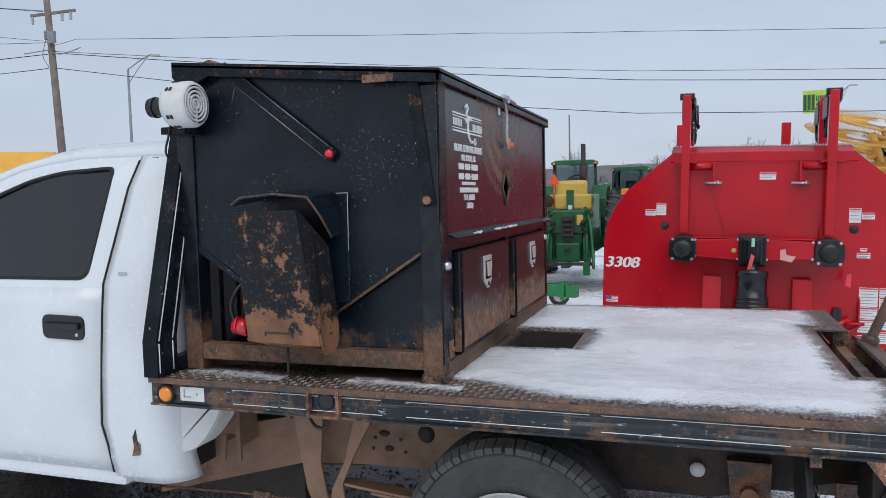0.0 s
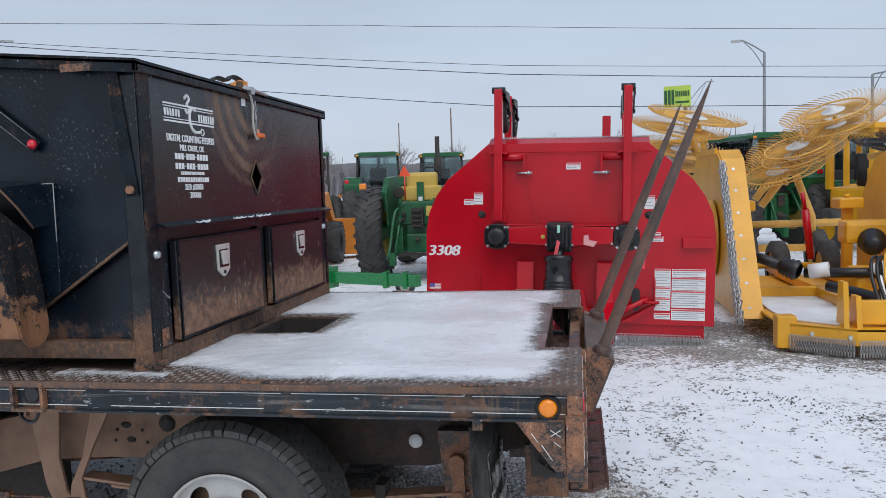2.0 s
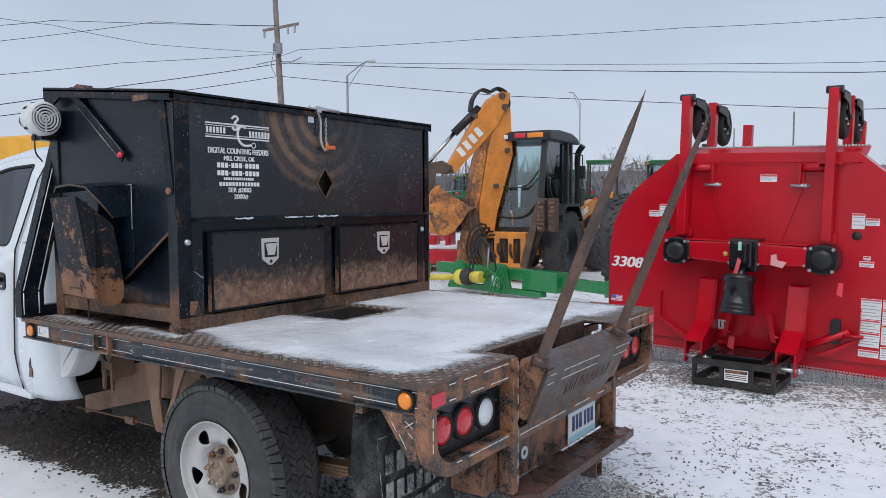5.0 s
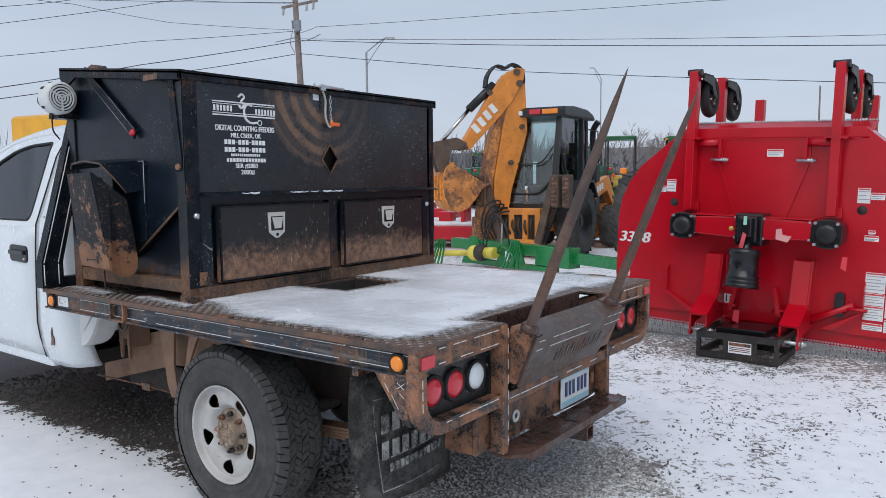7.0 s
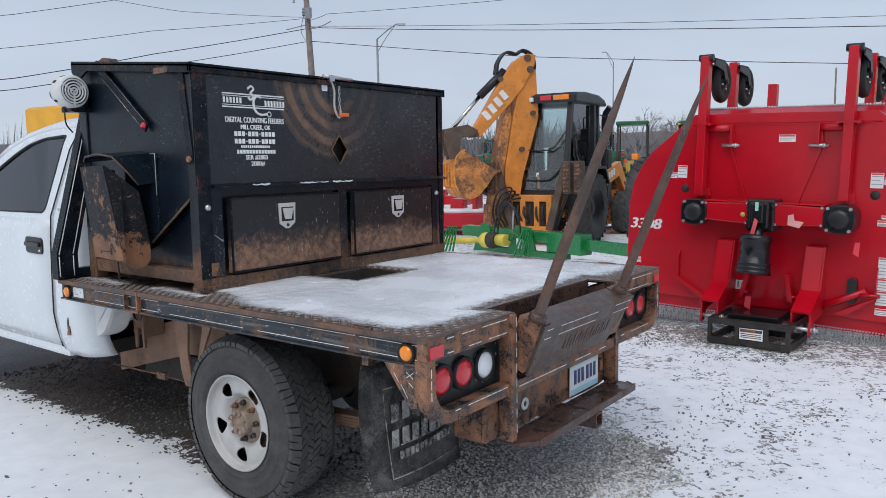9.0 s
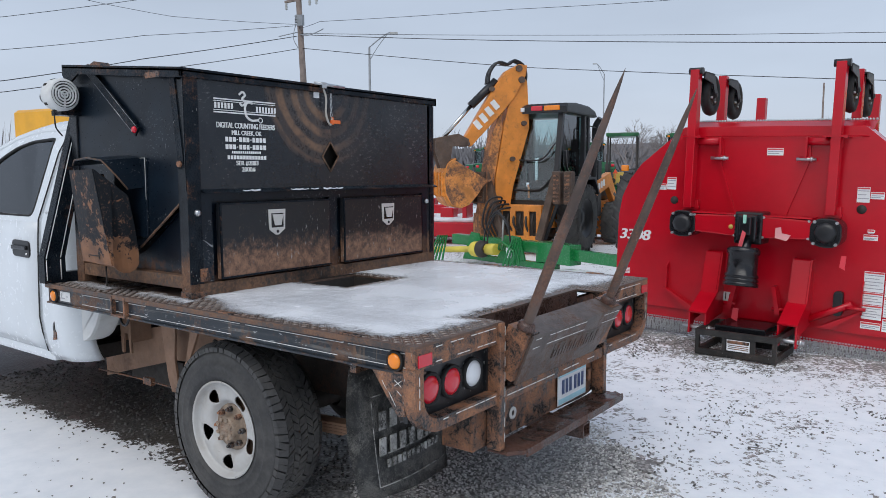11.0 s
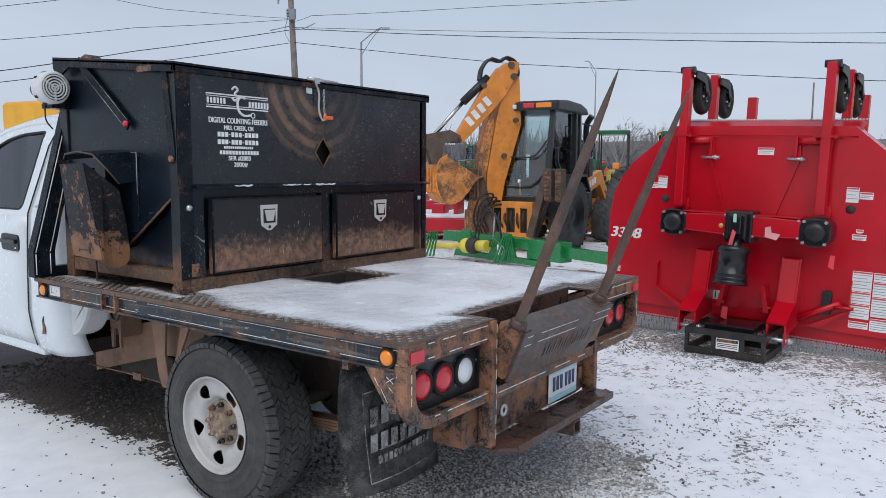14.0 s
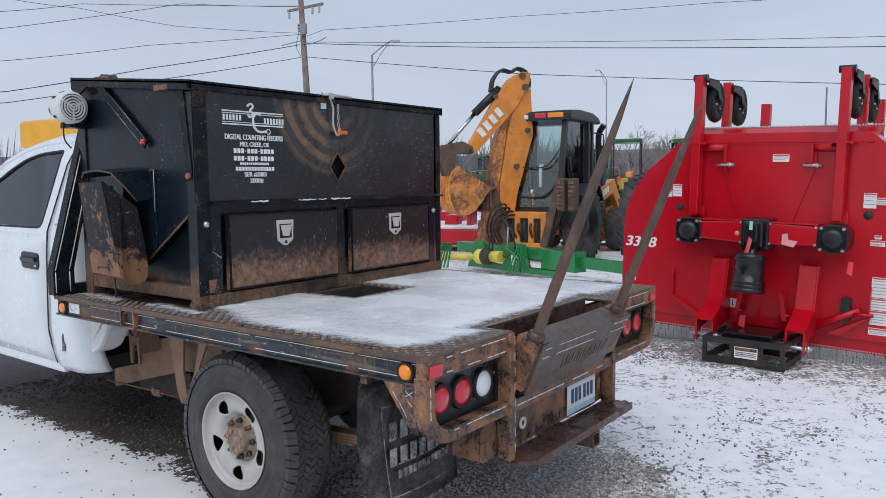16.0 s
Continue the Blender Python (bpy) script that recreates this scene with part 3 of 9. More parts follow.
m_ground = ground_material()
bm = B()
def axis(lo, hi, near0, near1, step):
    out, v, s = [near0], near0, step
    while v > lo:
        s *= 1.45
        v = max(lo, v - s)
        out.insert(0, v)
    v = near0
    while v < near1:
        v += step
        out.append(v)
    s = step
    while v < hi:
        s *= 1.45
        v = min(hi, v + s)
        out.append(v)
    return out
gx, gy = axis(-700, 700, -6.5, 6, 0.1), axis(-300, 1200, -2.5, 9, 0.1)
gv = [[bm.verts.new((x, y, 0.014 * noise.noise((x * 0.8, y * 0.8, 0)) + 0.009 * noise.noise((x * 3, y * 3, 5)) - 0.008)) for y in gy] for x in gx]
for i in range(len(gx) - 1):
    for j in range(len(gy) - 1):
        bm.faces.new((gv[i][j], gv[i + 1][j], gv[i + 1][j + 1], gv[i][j + 1])).smooth = True
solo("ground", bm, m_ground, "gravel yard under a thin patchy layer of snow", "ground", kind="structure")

# loose stones
rs = random.Random(11)
def stones(name, n, region, r0, r1, mt, label):
    bm = B()
    ico = [Vector(v).normalized() for v in ((0, 0, 1), (0.9, 0, 0.45), (0.28, 0.85, 0.45), (-0.72, 0.53, 0.45), (-0.72, -0.53, 0.45), (0.28, -0.85, 0.45), (0, 0, -0.6))]
    tri = ((0, 1, 2), (0, 2, 3), (0, 3, 4), (0, 4, 5), (0, 5, 1), (6, 2, 1), (6, 3, 2), (6, 4, 3), (6, 5, 4), (6, 1, 5))
    made = 0
    while made < n:
        x, y = region(rs)
        r = rs.uniform(r0, r1) * rs.uniform(0.6, 1.0)
        z = 0.014 * noise.noise((x * 0.8, y * 0.8, 0)) + 0.009 * noise.noise((x * 3, y * 3, 5)) - 0.008
        rot = Euler((rs.uniform(-0.6, 0.6), rs.uniform(-0.6, 0.6), rs.uniform(0, 6.3))).to_matrix()
        sx = Vector((rs.uniform(0.7, 1.3), rs.uniform(0.7, 1.2), rs.uniform(0.5, 0.9)))
        vs = [bm.verts.new(Vector((x, y, z + r * 0.25)) + rot @ Vector((v.x * sx.x, v.y * sx.y, v.z * sx.z)) * r * rs.uniform(0.85, 1.15)) for v in ico]
        for t in tri:
            bm.faces.new([vs[i] for i in t])
        made += 1
    solo(name, bm, mt, label, "gravel", kind="stuff")


def gravel_material(name, dark, light):
    k = Nodes(name)
    isl = k.n.new("ShaderNodeNewGeometry").outputs["Random Per Island"]
    c = k.mix(isl, dark, light)
    c = k.mix(k.step(k.noise(80, 3), 0.45, 0.75, 0, 0.3), c, [v * 0.6 for v in dark])
    return k.set(color=c, rough=0.62)


m_stone = gravel_material("loose_stone", (0.34, 0.335, 0.33), (0.84, 0.825, 0.8))
# stones beneath the truck: wet, and coloured darker still for its shade
m_wetshadestone = gravel_material("wet_shaded_stone", (0.05, 0.047, 0.045), (0.2, 0.19, 0.18))
m_darkstone = gravel_material("dark_stone", (0.05, 0.05, 0.05), (0.24, 0.23, 0.215))
def near_tail(r):
    while True:
        x, y = r.uniform(-1.0, 0.45), r.uniform(0.15, 2.2)
        if ((x + 0.35) / 0.65) ** 2 + ((y - 1.15) / 0.9) ** 2 < 1 + 0.7 * noise.noise((x * 3, y * 3, 9)):
            return x, y


def clustered(r):
    while True:
        x, y = r.uniform(-3.2, 7.5), r.uniform(-1.7, 8.0)
        if -2.6 < x < 0 and 0.3 < y < 1.8 or (x < -0.3 and y < 0.4 and r.random() < 0.8):
            continue
        field = noise.noise((x * 0.8, y * 0.8, 2)) + 0.7 * noise.noise((x * 2.6, y * 2.6, 3)) + 0.3 * noise.noise((x * 8, y * 8, 4))
        if field > r.uniform(0.08, 0.62) or r.random() < 0.02:
            return x, y


stones("gravel", 11000, near_tail, 0.005, 0.012, m_stone, "grey crushed stone lying under the truck's tail")
stones("gravel", 5000, lambda r: (r.uniform(-4.5, -0.9), r.triangular(0.2, 2.0, 0.7)), 0.006, 0.014, m_wetshadestone, "grey crushed stone lying beneath the truck")
stones("gravel", 14000, clustered, 0.005, 0.012, m_darkstone, "stones scattered over the snowy yard")
stones("gravel", 350, clustered, 0.009, 0.016, m_darkstone, "larger dark stones poking through the snow")

# ---- flatbed truck: x runs to its tail, y away from its near side ----
rng = random.Random(4)
TRUCK = thing("flatbed_truck", pose(-1.2, 1.0, 0), "white pickup truck with a rusty black steel flatbed and bale spear", "truck", world=True)
DECK_Z, W, TAIL, NOSE = 0.935, 2.0, 0.02, -2.47

# deck with a hatch and a notch for the arm
bm = B()
xs, ys = [NOSE, -1.36, -1.07, -0.11, TAIL], [0.0, 0.54, 0.80, 1.17, 1.42, W]
for i in range(4):
    for j in range(5):
        xm, ym = (xs[i] + xs[i + 1]) / 2, (ys[j] + ys[j + 1]) / 2
        if (-1.36 < xm < -1.07 and 0.80 < ym < 1.17) or (xm > -0.11 and 0.54 < ym < 1.42):
            continue
        block(bm, xs[i], xs[i + 1], ys[j], ys[j + 1], DECK_Z - 0.008, DECK_Z)
bmesh.ops.remove_doubles(bm, verts=bm.verts, dist=0.0005)
deck = part("deck", bm, m_deck, TRUCK, "wet rusty tread-plate deck")
bm = B()
for i in range(99):
    for j in range(79):
        x, y = NOSE + 0.02 + i * 0.025, 0.02 + j * 0.025
        if (x > -0.13 and 0.52 < y < 1.44) or (x < -1.42 and y > 0.14) or x > 0 or (-1.38 < x < -1.05 and 0.78 < y < 1.19):
            continue
        c, s = (0.7, 0.7) if (i + j) % 2 else (0.7, -0.7)
        ring = [(0.0125 * a * c - 0.0036 * b * s, 0.0125 * a * s + 0.0036 * b * c) for a, b in ((1, 0), (0, 1), (-1, 0), (0, -1))]
        lo = [bm.verts.new((x + u, y + v, DECK_Z)) for u, v in ring]
        hi = [bm.verts.new((x + 0.5 * u, y + 0.5 * v, DECK_Z + 0.004)) for u, v in ring]
        bm.faces.new(hi)
        for k in range(4):
            bm.faces.new((lo[k], lo[(k + 1) % 4], hi[(k + 1) % 4], hi[k]))
part("tread", bm, m_treadtop, TRUCK, kind="stuff")
# floor of the notch that takes the arm
bm = B()
block(bm, -0.11, TAIL - 0.05, 0.54, 1.42, 0.79, 0.80)
block(bm, -0.118, -0.11, 0.54, 1.42, 0.80, 0.927)
part("notch_floor", bm, m_brown, TRUCK)
bm = B()
block(bm, TAIL - 0.05, TAIL - 0.005, 0.537, 1.428, 0.79, 0.868, 0.003)
part("notch_beam", bm, m_rust, TRUCK)
# hatch well
bm = B()
block(bm, -1.365, -1.355, 0.80, 1.17, 0.80, 0.925)
block(bm, -1.075, -1.065, 0.80, 1.17, 0.80, 0.925)
block(bm, -1.355, -1.075, 0.795, 0.805, 0.80, 0.925)
block(bm, -1.355, -1.075, 1.165, 1.175, 0.80, 0.925)
block(bm, -1.36, -1.07, 0.80, 1.17, 0.70, 0.71)
part("hatch_well", bm, m_dark, TRUCK)
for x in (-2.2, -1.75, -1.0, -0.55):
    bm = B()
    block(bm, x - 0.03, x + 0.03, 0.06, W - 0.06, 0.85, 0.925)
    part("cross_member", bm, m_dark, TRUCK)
# bed runners: the dark colour carries the shade of the deck above
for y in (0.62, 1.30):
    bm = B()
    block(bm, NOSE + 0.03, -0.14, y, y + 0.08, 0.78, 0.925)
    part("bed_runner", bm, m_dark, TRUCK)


def side_rail(y, s):
    bm = B()
    block(bm, NOSE, TAIL - 0.01, *sorted((y + s * 0.03, y + s * 0.07)), 0.915, 0.927, 0.002)
    block(bm, NOSE, TAIL - 0.01, *sorted((y + s * 0.018, y + s * 0.026)), 0.838, 0.916)
    block(bm, NOSE, TAIL - 0.01, *sorted((y + s * 0.006, y + s * 0.07)), 0.830, 0.839, 0.002)
    rail = part("side_rail", bm, m_railface, TRUCK, "black side rail with rust and white pinstripes")
    bm = B()
    block(bm, NOSE, TAIL - 0.01, *sorted((y - s * 0.001, y + s * 0.03)), 0.913, 0.934, 0.003)
    part("rail_lip", bm, m_lip, rail, "rusty top edge")
    bm = B()
    x = NOSE + 0.06
    while x < TAIL - 0.05:
        run = rng.uniform(0.15, 0.7)
        for z in (0.902, 0.853):
            if rng.random() < 0.9 and not -1.84 < x < -1.69 and not -0.14 < x < -0.05 and x > -2.26:
                block(bm, x, min(x + run * rng.uniform(0.8, 1), TAIL - 0.02), *sorted((y + s * 0.0165, y + s * 0.019)), z - 0.0011, z + 0.0011)
        x += run + rng.uniform(0.0, 0.015)
    part("pinstripe", bm, m_pin, rail, kind="stuff")
    # welded lugs on the top edge
    for x in (-0.98, -0.28):
        bm = B()
        block(bm, x - 0.05, x + 0.05, *sorted((y + s * 0.002, y + s * 0.03)), 0.934, 0.941, 0.002)
        part("lug", bm, m_rust, rail)
    # stake pocket
    bm = B()
    for x in (-1.825, -1.715):
        block(bm, x - 0.006, x + 0.006, *sorted((y - s * 0.004, y + s * 0.06)), 0.832, 0.93, 0.002)
    block(bm, -1.825, -1.715, *sorted((y + s * 0.028, y + s * 0.04)), 0.836, 0.925)
    block(bm, -1.825, -1.715, *sorted((y - s * 0.003, y + s * 0.06)), 0.832, 0.842)
    pocket = part("stake_pocket", bm, m_rust, TRUCK)
    bm = B()
    lathe(bm, [(0, 0.031), (0.012, 0.031), (0.016, 0.026), (0.014, 0.012), (0.014, 0)], (-1.765, y + s * 0.028, 0.886), (0, -s, 0), 24)
    part("round_cover", bm, m_black, pocket, "grey-black round cover")
    for x in (-2.405, -0.08):
        bm = B()
        lathe(bm, [(0, 0.037), (0.010, 0.037), (0.013, 0.033), (0.010, 0.028)], (x, y + s * 0.0185, 0.872), (0, -s, 0), 24)
        grom = part("grommet", bm, m_gasket, TRUCK)
        bm = B()
        lathe(bm, [(0.006, 0.028), (0.013, 0.026), (0.018, 0.018), (0.020, 0)], (x, y + s * 0.0185, 0.872), (0, -s, 0), 24)
        part("marker_lamp", bm, m_amber, grom, "amber marker lamp")


side_rail(0.0, 1)
side_rail(W, -1)
bm = B()
block(bm, -2.345, -2.245, 0.0155, 0.0185, 0.852, 0.902)
sticker = part("sticker", bm, m_offwhite, TRUCK, "scuffed white sticker")
bm = B()
block(bm, -2.33, -2.325, 0.014, 0.0155, 0.865, 0.893)
block(bm, -2.33, -2.30, 0.014, 0.0155, 0.865, 0.870)
lathe(bm, [(0, 0.006), (0.0015, 0)], (-2.275, 0.0155, 0.878), (0, -1, 0), 10)
part("print", bm, m_print, sticker)

# tail: beam, lamp boxes and frame loops at both corners
def tail_corner(y0, s):
    yy = lambda a, b: sorted((y0 + s * a, y0 + s * b))
    bm = B()
    block(bm, TAIL - 0.045, TAIL, *yy(0, 0.51), 0.852, 0.93, 0.004)
    beam = part("tail_beam", bm, m_rust, TRUCK)
    bm = B()
    block(bm, TAIL - 0.001, TAIL + 0.004, *yy(0.012, 0.085), 0.862, 0.903)
    part("reflector", bm, m_redlamp, beam, "faded red reflector")
    bm = B()
    y = 0.11
    while y < 0.48:
        for z in (0.917, 0.866):
            if rng.random() < 0.85:
                block(bm, TAIL + 0.0005, TAIL + 0.002, *yy(y, y + 0.035), z - 0.0016, z + 0.0016)
        y += 0.042
    part("pinstripe", bm, m_pin, beam, kind="stuff")
    # bent tube below the lamps
    bm = B()
    path = [(0.02, 0.855), (0.02, 0.77)] + [(0.135 - 0.115 * math.cos(t), 0.755 - 0.115 * math.sin(t)) for t in [k * math.pi / 16 for k in range(9)]] + [(0.3, 0.64), (0.52, 0.64)]
    rings = []
    for i, (a, z) in enumerate(path):
        (p0, q0), (p1, q1) = path[max(0, i - 1)], path[min(len(path) - 1, i + 1)]
        n = Vector((q0 - q1, p1 - p0)).normalized() * 0.023
        rings.append([bm.verts.new((x, y0 + s * (a + k * n.x), z + k * n.y)) for x, k in ((TAIL - 0.05, -1), (TAIL - 0.05, 1), (TAIL, 1), (TAIL, -1))])
    for p, q in zip(rings, rings[1:]):
        for k in range(4):
            bm.faces.new((p[k], p[(k + 1) % 4], q[(k + 1) % 4], q[k]))
    bm.faces.new(rings[0])
    bm.faces.new(rings[-1])
    bmesh.ops.recalc_face_normals(bm, faces=bm.faces)
    loop = part("lamp_guard", bm, m_rust, TRUCK, "rusty tube bent round the tail lamps")
    bm = B()
    y = 0.15
    while y < 0.48:
        if rng.random() < 0.8:
            block(bm, TAIL + 0.0005, TAIL + 0.002, *yy(y, y + 0.03), 0.652, 0.655)
        y += 0.038
    for z in (0.80, 0.76, 0.72):
        block(bm, TAIL + 0.0005, TAIL + 0.002, *yy(0.018, 0.021), z, z + 0.03)
    part("pinstripe", bm, m_pin, loop, kind="stuff")
    # side gusset
    bm = B()
    slab(bm, [(-0.175, 0.832), (TAIL - 0.052, 0.832), (TAIL - 0.052, 0.69), (-0.06, 0.685), (-0.075, 0.70)], "y", y0 + s * 0.004, y0 + s * 0.012, 0.002)
    gus = part("gusset", bm, m_rust, TRUCK)
    bm = B()
    for x, z, dx, dz in ((-0.13, 0.80, 0.02, -0.028), (-0.10, 0.765, 0.03, -0.045), (-0.075, 0.81, 0.03, -0.02), (-0.075, 0.79, 0.03, 0.02), (-0.065, 0.775, 0.02, -0.015)):
        pipe(bm, [(x, y0 + s * 0.0035, z), (x + dx, y0 + s * 0.0035, z + dz)], 0.0014, 4)
    part("pinstripe", bm, m_pin, gus, kind="stuff")
    # lamp panel
    bm = B()
    block(bm, TAIL - 0.08, TAIL - 0.06, *yy(0.03, 0.50), 0.655, 0.86, 0.003)
    block(bm, TAIL - 0.075, TAIL - 0.045, *yy(0.49, 0.50), 0.655, 0.86)
    panel = part("lamp_panel", bm, m_feederlow, TRUCK, "dirty black lamp panel")
    for y, mt, lab in ((0.14, m_redlamp, "red tail lamp"), (0.27, m_redlamp, "red tail lamp"), (0.405, m_lens, "clear reversing lamp")):
        bm = B()
        lathe(bm, [(0, 0.062), (0.014, 0.062), (0.018, 0.056), (0.012, 0.049)], (TAIL - 0.06, y0 + s * y, 0.752), (1, 0, 0), 28)
        grom = part("grommet", bm, m_gasket, panel)
        bm = B()
        lathe(bm, [(0.008, 0.05), (0.015, 0.048), (0.021, 0.036), (0.0235, 0.016), (0.024, 0)], (TAIL - 0.06, y0 + s * y, 0.752), (1, 0, 0), 28)
        part("tail_lamp", bm, mt, panel, lab)


m_feederlow = worn("lamp_panel_paint", (0.015, 0.016, 0.018), 0.25, rust=((0.09, 0.06, 0.045), (0.05, 0.035, 0.03)), rough=0.35, scratch=0.8, scale=2.2)
tail_corner(0.0, 1)
tail_corner(W, -1)

# posts, cross tube, panel and step between the lamp boxes
bm = B()
block(bm, TAIL - 0.05, TAIL + 0.012, 0.5, 0.535, 0.43, 0.932, 0.004)
post = part("tail_post", bm, m_rust, TRUCK)
bm = B()
for z in (0.9, 0.84, 0.78, 0.72, 0.66, 0.6, 0.54, 0.48):
    block(bm, TAIL + 0.0125, TAIL + 0.0135, 0.53, 0.533, z - 0.018, z + 0.018)
part("pinstripe", bm, m_pin, post, kind="stuff")
bm = B()
block(bm, TAIL - 0.05, TAIL + 0.012, 1.43, 1.465, 0.43, 0.932, 0.004)
part("tail_post", bm, m_rust, TRUCK)
bm = B()
block(bm, TAIL - 0.04, TAIL + 0.006, 0.535, 1.43, 0.615, 0.665, 0.004)
tube = part("cross_tube", bm, m_rust, TRUCK)
bm = B()
y = 0.56
while y < 1.4:
    if rng.random() < 0.85:
        block(bm, TAIL + 0.0055, TAIL + 0.0075, y, y + 0.07, 0.637, 0.641)
    y += 0.078
part("pinstripe", bm, m_pin, tube, kind="stuff")
bm = B()
block(bm, TAIL - 0.07, TAIL - 0.055, 0.41, 1.46, 0.44, 0.615)
block(bm, TAIL - 0.2, TAIL - 0.072, 0.41, 0.425, 0.44, 0.62)
back = part("tail_panel", bm, m_rust, TRUCK)
bm = B()
lathe(bm, [(0, 0.026), (0.004, 0.026), (0.004, 0.012), (0.001, 0.012)], (TAIL - 0.055, 0.70, 0.52), (1, 0, 0), 20)
part("ring", bm, m_offwhite, back, "chipped white ring")
bm = B()
slab(bm, [(0.54, 0.425), (1.46, 0.425), (1.53, 0.42), (1.53, 0.412), (0.52, 0.412), (0.52, 0.42)], "x", TAIL - 0.06, TAIL + 0.03)
slab(bm, [(TAIL + 0.03, 0.52), (TAIL + 0.03, 1.53), (TAIL + 0.085, 1.49), (TAIL + 0.085, 0.58)], "z", 0.412, 0.428)
slab(bm, [(TAIL + 0.081, 0.58), (TAIL + 0.081, 1.49), (TAIL + 0.089, 1.49), (TAIL + 0.089, 0.58)], "z", 0.402, 0.434)
step = part("step_bumper", bm, m_brown, TRUCK, "wet brown steel step bumper")
bm = B()
for y in (0.68, 0.82, 1.02, 1.3):
    block(bm, TAIL - 0.01, TAIL + 0.06, y, y + 0.012, 0.4285, 0.4305)
part("slot", bm, m_dark, step, kind="stuff")
bm = B()
for a, b, c, d in ((1.07, 1.078, 0.33, 0.395), (1.127, 1.135, 0.33, 0.395), (1.078, 1.127, 0.33, 0.338), (1.078, 1.127, 0.387, 0.395)):
    block(bm, -0.3, TAIL + 0.085, a, b, c, d)
part("hitch_receiver", bm, m_brown, TRUCK, "square hitch receiver tube")
bm = B()
block(bm, TAIL - 0.046, TAIL - 0.042, 1.07, 1.35, 0.452, 0.602, 0.001)
block(bm, TAIL - 0.056, TAIL - 0.046, 1.12, 1.30, 0.5, 0.55)
plate = part("licence_plate", bm, m_label, TRUCK, "blue and white licence plate with blank bars")
bm = B()
block(bm, TAIL - 0.042, TAIL - 0.0405, 1.075, 1.345, 0.457, 0.48)
block(bm, TAIL - 0.042, TAIL - 0.0405, 1.075, 1.345, 0.58, 0.597)
k_plate = paint("plate_blue", (0.4, 0.68, 0.78), 0.35, 0.2)
part("blue_band", bm, k_plate, plate)
bm = B()
for i in range(6):
    y = 1.105 + i * 0.036 + (0.012 if i > 2 else 0)
    block(bm, TAIL - 0.0405, TAIL - 0.039, y, y + 0.022, 0.5, 0.565)
part("bar", bm, paint("plate_navy", (0.02, 0.05, 0.16), 0.4, 0.1), plate)
bm = B()
block(bm, TAIL - 0.055, TAIL - 0.04, 1.375, 1.405, 0.5, 0.56, 0.004)
part("tag_lamp", bm, m_rust, TRUCK)

# bale spear arm, tilted back
ARM = thing("bale_spear_arm", pose(0.12, 0.95, 0.93), "rusty folding arm with two long spikes on the flatbed's tail", "bale spear", world=True)
d = Vector((0.375, 0, 0.927)).normalized()
n = Vector((d.z, 0, -d.x))
bm = B()
P0 = Vector((0.115, 0, 0.888))
place = lambda u, y, v: P0 + d * u + n * v + Vector((0, y, 0))
def arm_block(bm, u0, u1, y0, y1, v0, v1, yl=None, yr=None):
    vs = [bm.verts.new(place(u, (y0 if k == 0 else y1) if u == u1 or yl is None else (yl if k == 0 else yr), v)) for u in (u0, u1) for k in (0, 1) for v in (v0, v1)]
    fs = [bm.faces.new([vs[i] for i in q]) for q in ((0, 1, 3, 2), (4, 6, 7, 5), (0, 4, 5, 1), (2, 3, 7, 6), (0, 2, 6, 4), (1, 5, 7, 3))]
    bmesh.ops.recalc_face_normals(bm, faces=fs)
arm_block(bm, -0.215, 0.0, 0.572, 1.40, 0.012, 0.022, 0.572, 1.27)
arm_block(bm, -0.012, 0.0, 0.63, 1.40, -0.085, 0.012)
face = part("arm_plate", bm, m_plate, ARM, "wet dark grey-brown arm plate")
bm = B()
arm_block(bm, -0.145, -0.075, 0.80, 1.22, 0.022, 0.0235)
for k in range(16):
    arm_block(bm, -0.142, -0.108 + 0.02 * (k % 2), 0.805 + k * 0.026, 0.823 + k * 0.026, 0.0235, 0.0265)
part("grip_strip", bm, m_plate, face)
bm = B()
y = 0.60
while y < 1.36:
    if rng.random() < 0.85:
        arm_block(bm, -0.058, -0.0555, y, y + 0.05, 0.0222, 0.0238)
        arm_block(bm, -0.018, -0.0155, y, y + 0.046, 0.0222, 0.0238)
    y += 0.056
part("pinstripe", bm, m_pin, face, kind="stuff")
for y in (0.547, 1.31):
    bm = B()
    arm_block(bm, -0.2, 0.004, y, y + 0.085, -0.085, 0.0105)
    part("end_box", bm, m_rust, ARM)
for y in (0.588, 1.338):
    bm = B()
    c = place(0, y, -0.03)
    lathe(bm, [(0, 0.034), (0.012, 0.036), (0.028, 0.033), (0.036, 0.026), (0.037, 0)], c, d, 20)
    part("socket", bm, m_brown, ARM)
    bm = B()
    ln = 1.03
    lathe(bm, [(0.0, 0.0205), (0.2, 0.0205), (0.5, 0.0195), (0.74, 0.0165), (0.9, 0.0112), (0.99, 0.005), (ln, 0.0008), (ln, 0)], c, d, 16)
    part("spike", bm, m_armgrey, ARM, "tapered rusty steel spike")
bm = B()
rod(bm, (-0.03, 0.6, 0.655), (-0.03, 1.36, 0.655), 0.028, seg=14)
for y in (0.6, 1.0, 1.3):
    rod(bm, (-0.03, y, 0.655), (-0.03, y + 0.1, 0.655), 0.038, seg=14)
slab(bm, [(-0.06, 0.66), (-0.02, 0.69), (0.03, 0.77), (0.06, 0.82), (0.02, 0.86), (-0.05, 0.74)], "y", 0.56, 0.58)
slab(bm, [(-0.06, 0.66), (-0.02, 0.69), (0.03, 0.77), (0.06, 0.82), (0.02, 0.86), (-0.05, 0.74)], "y", 1.36, 1.38)
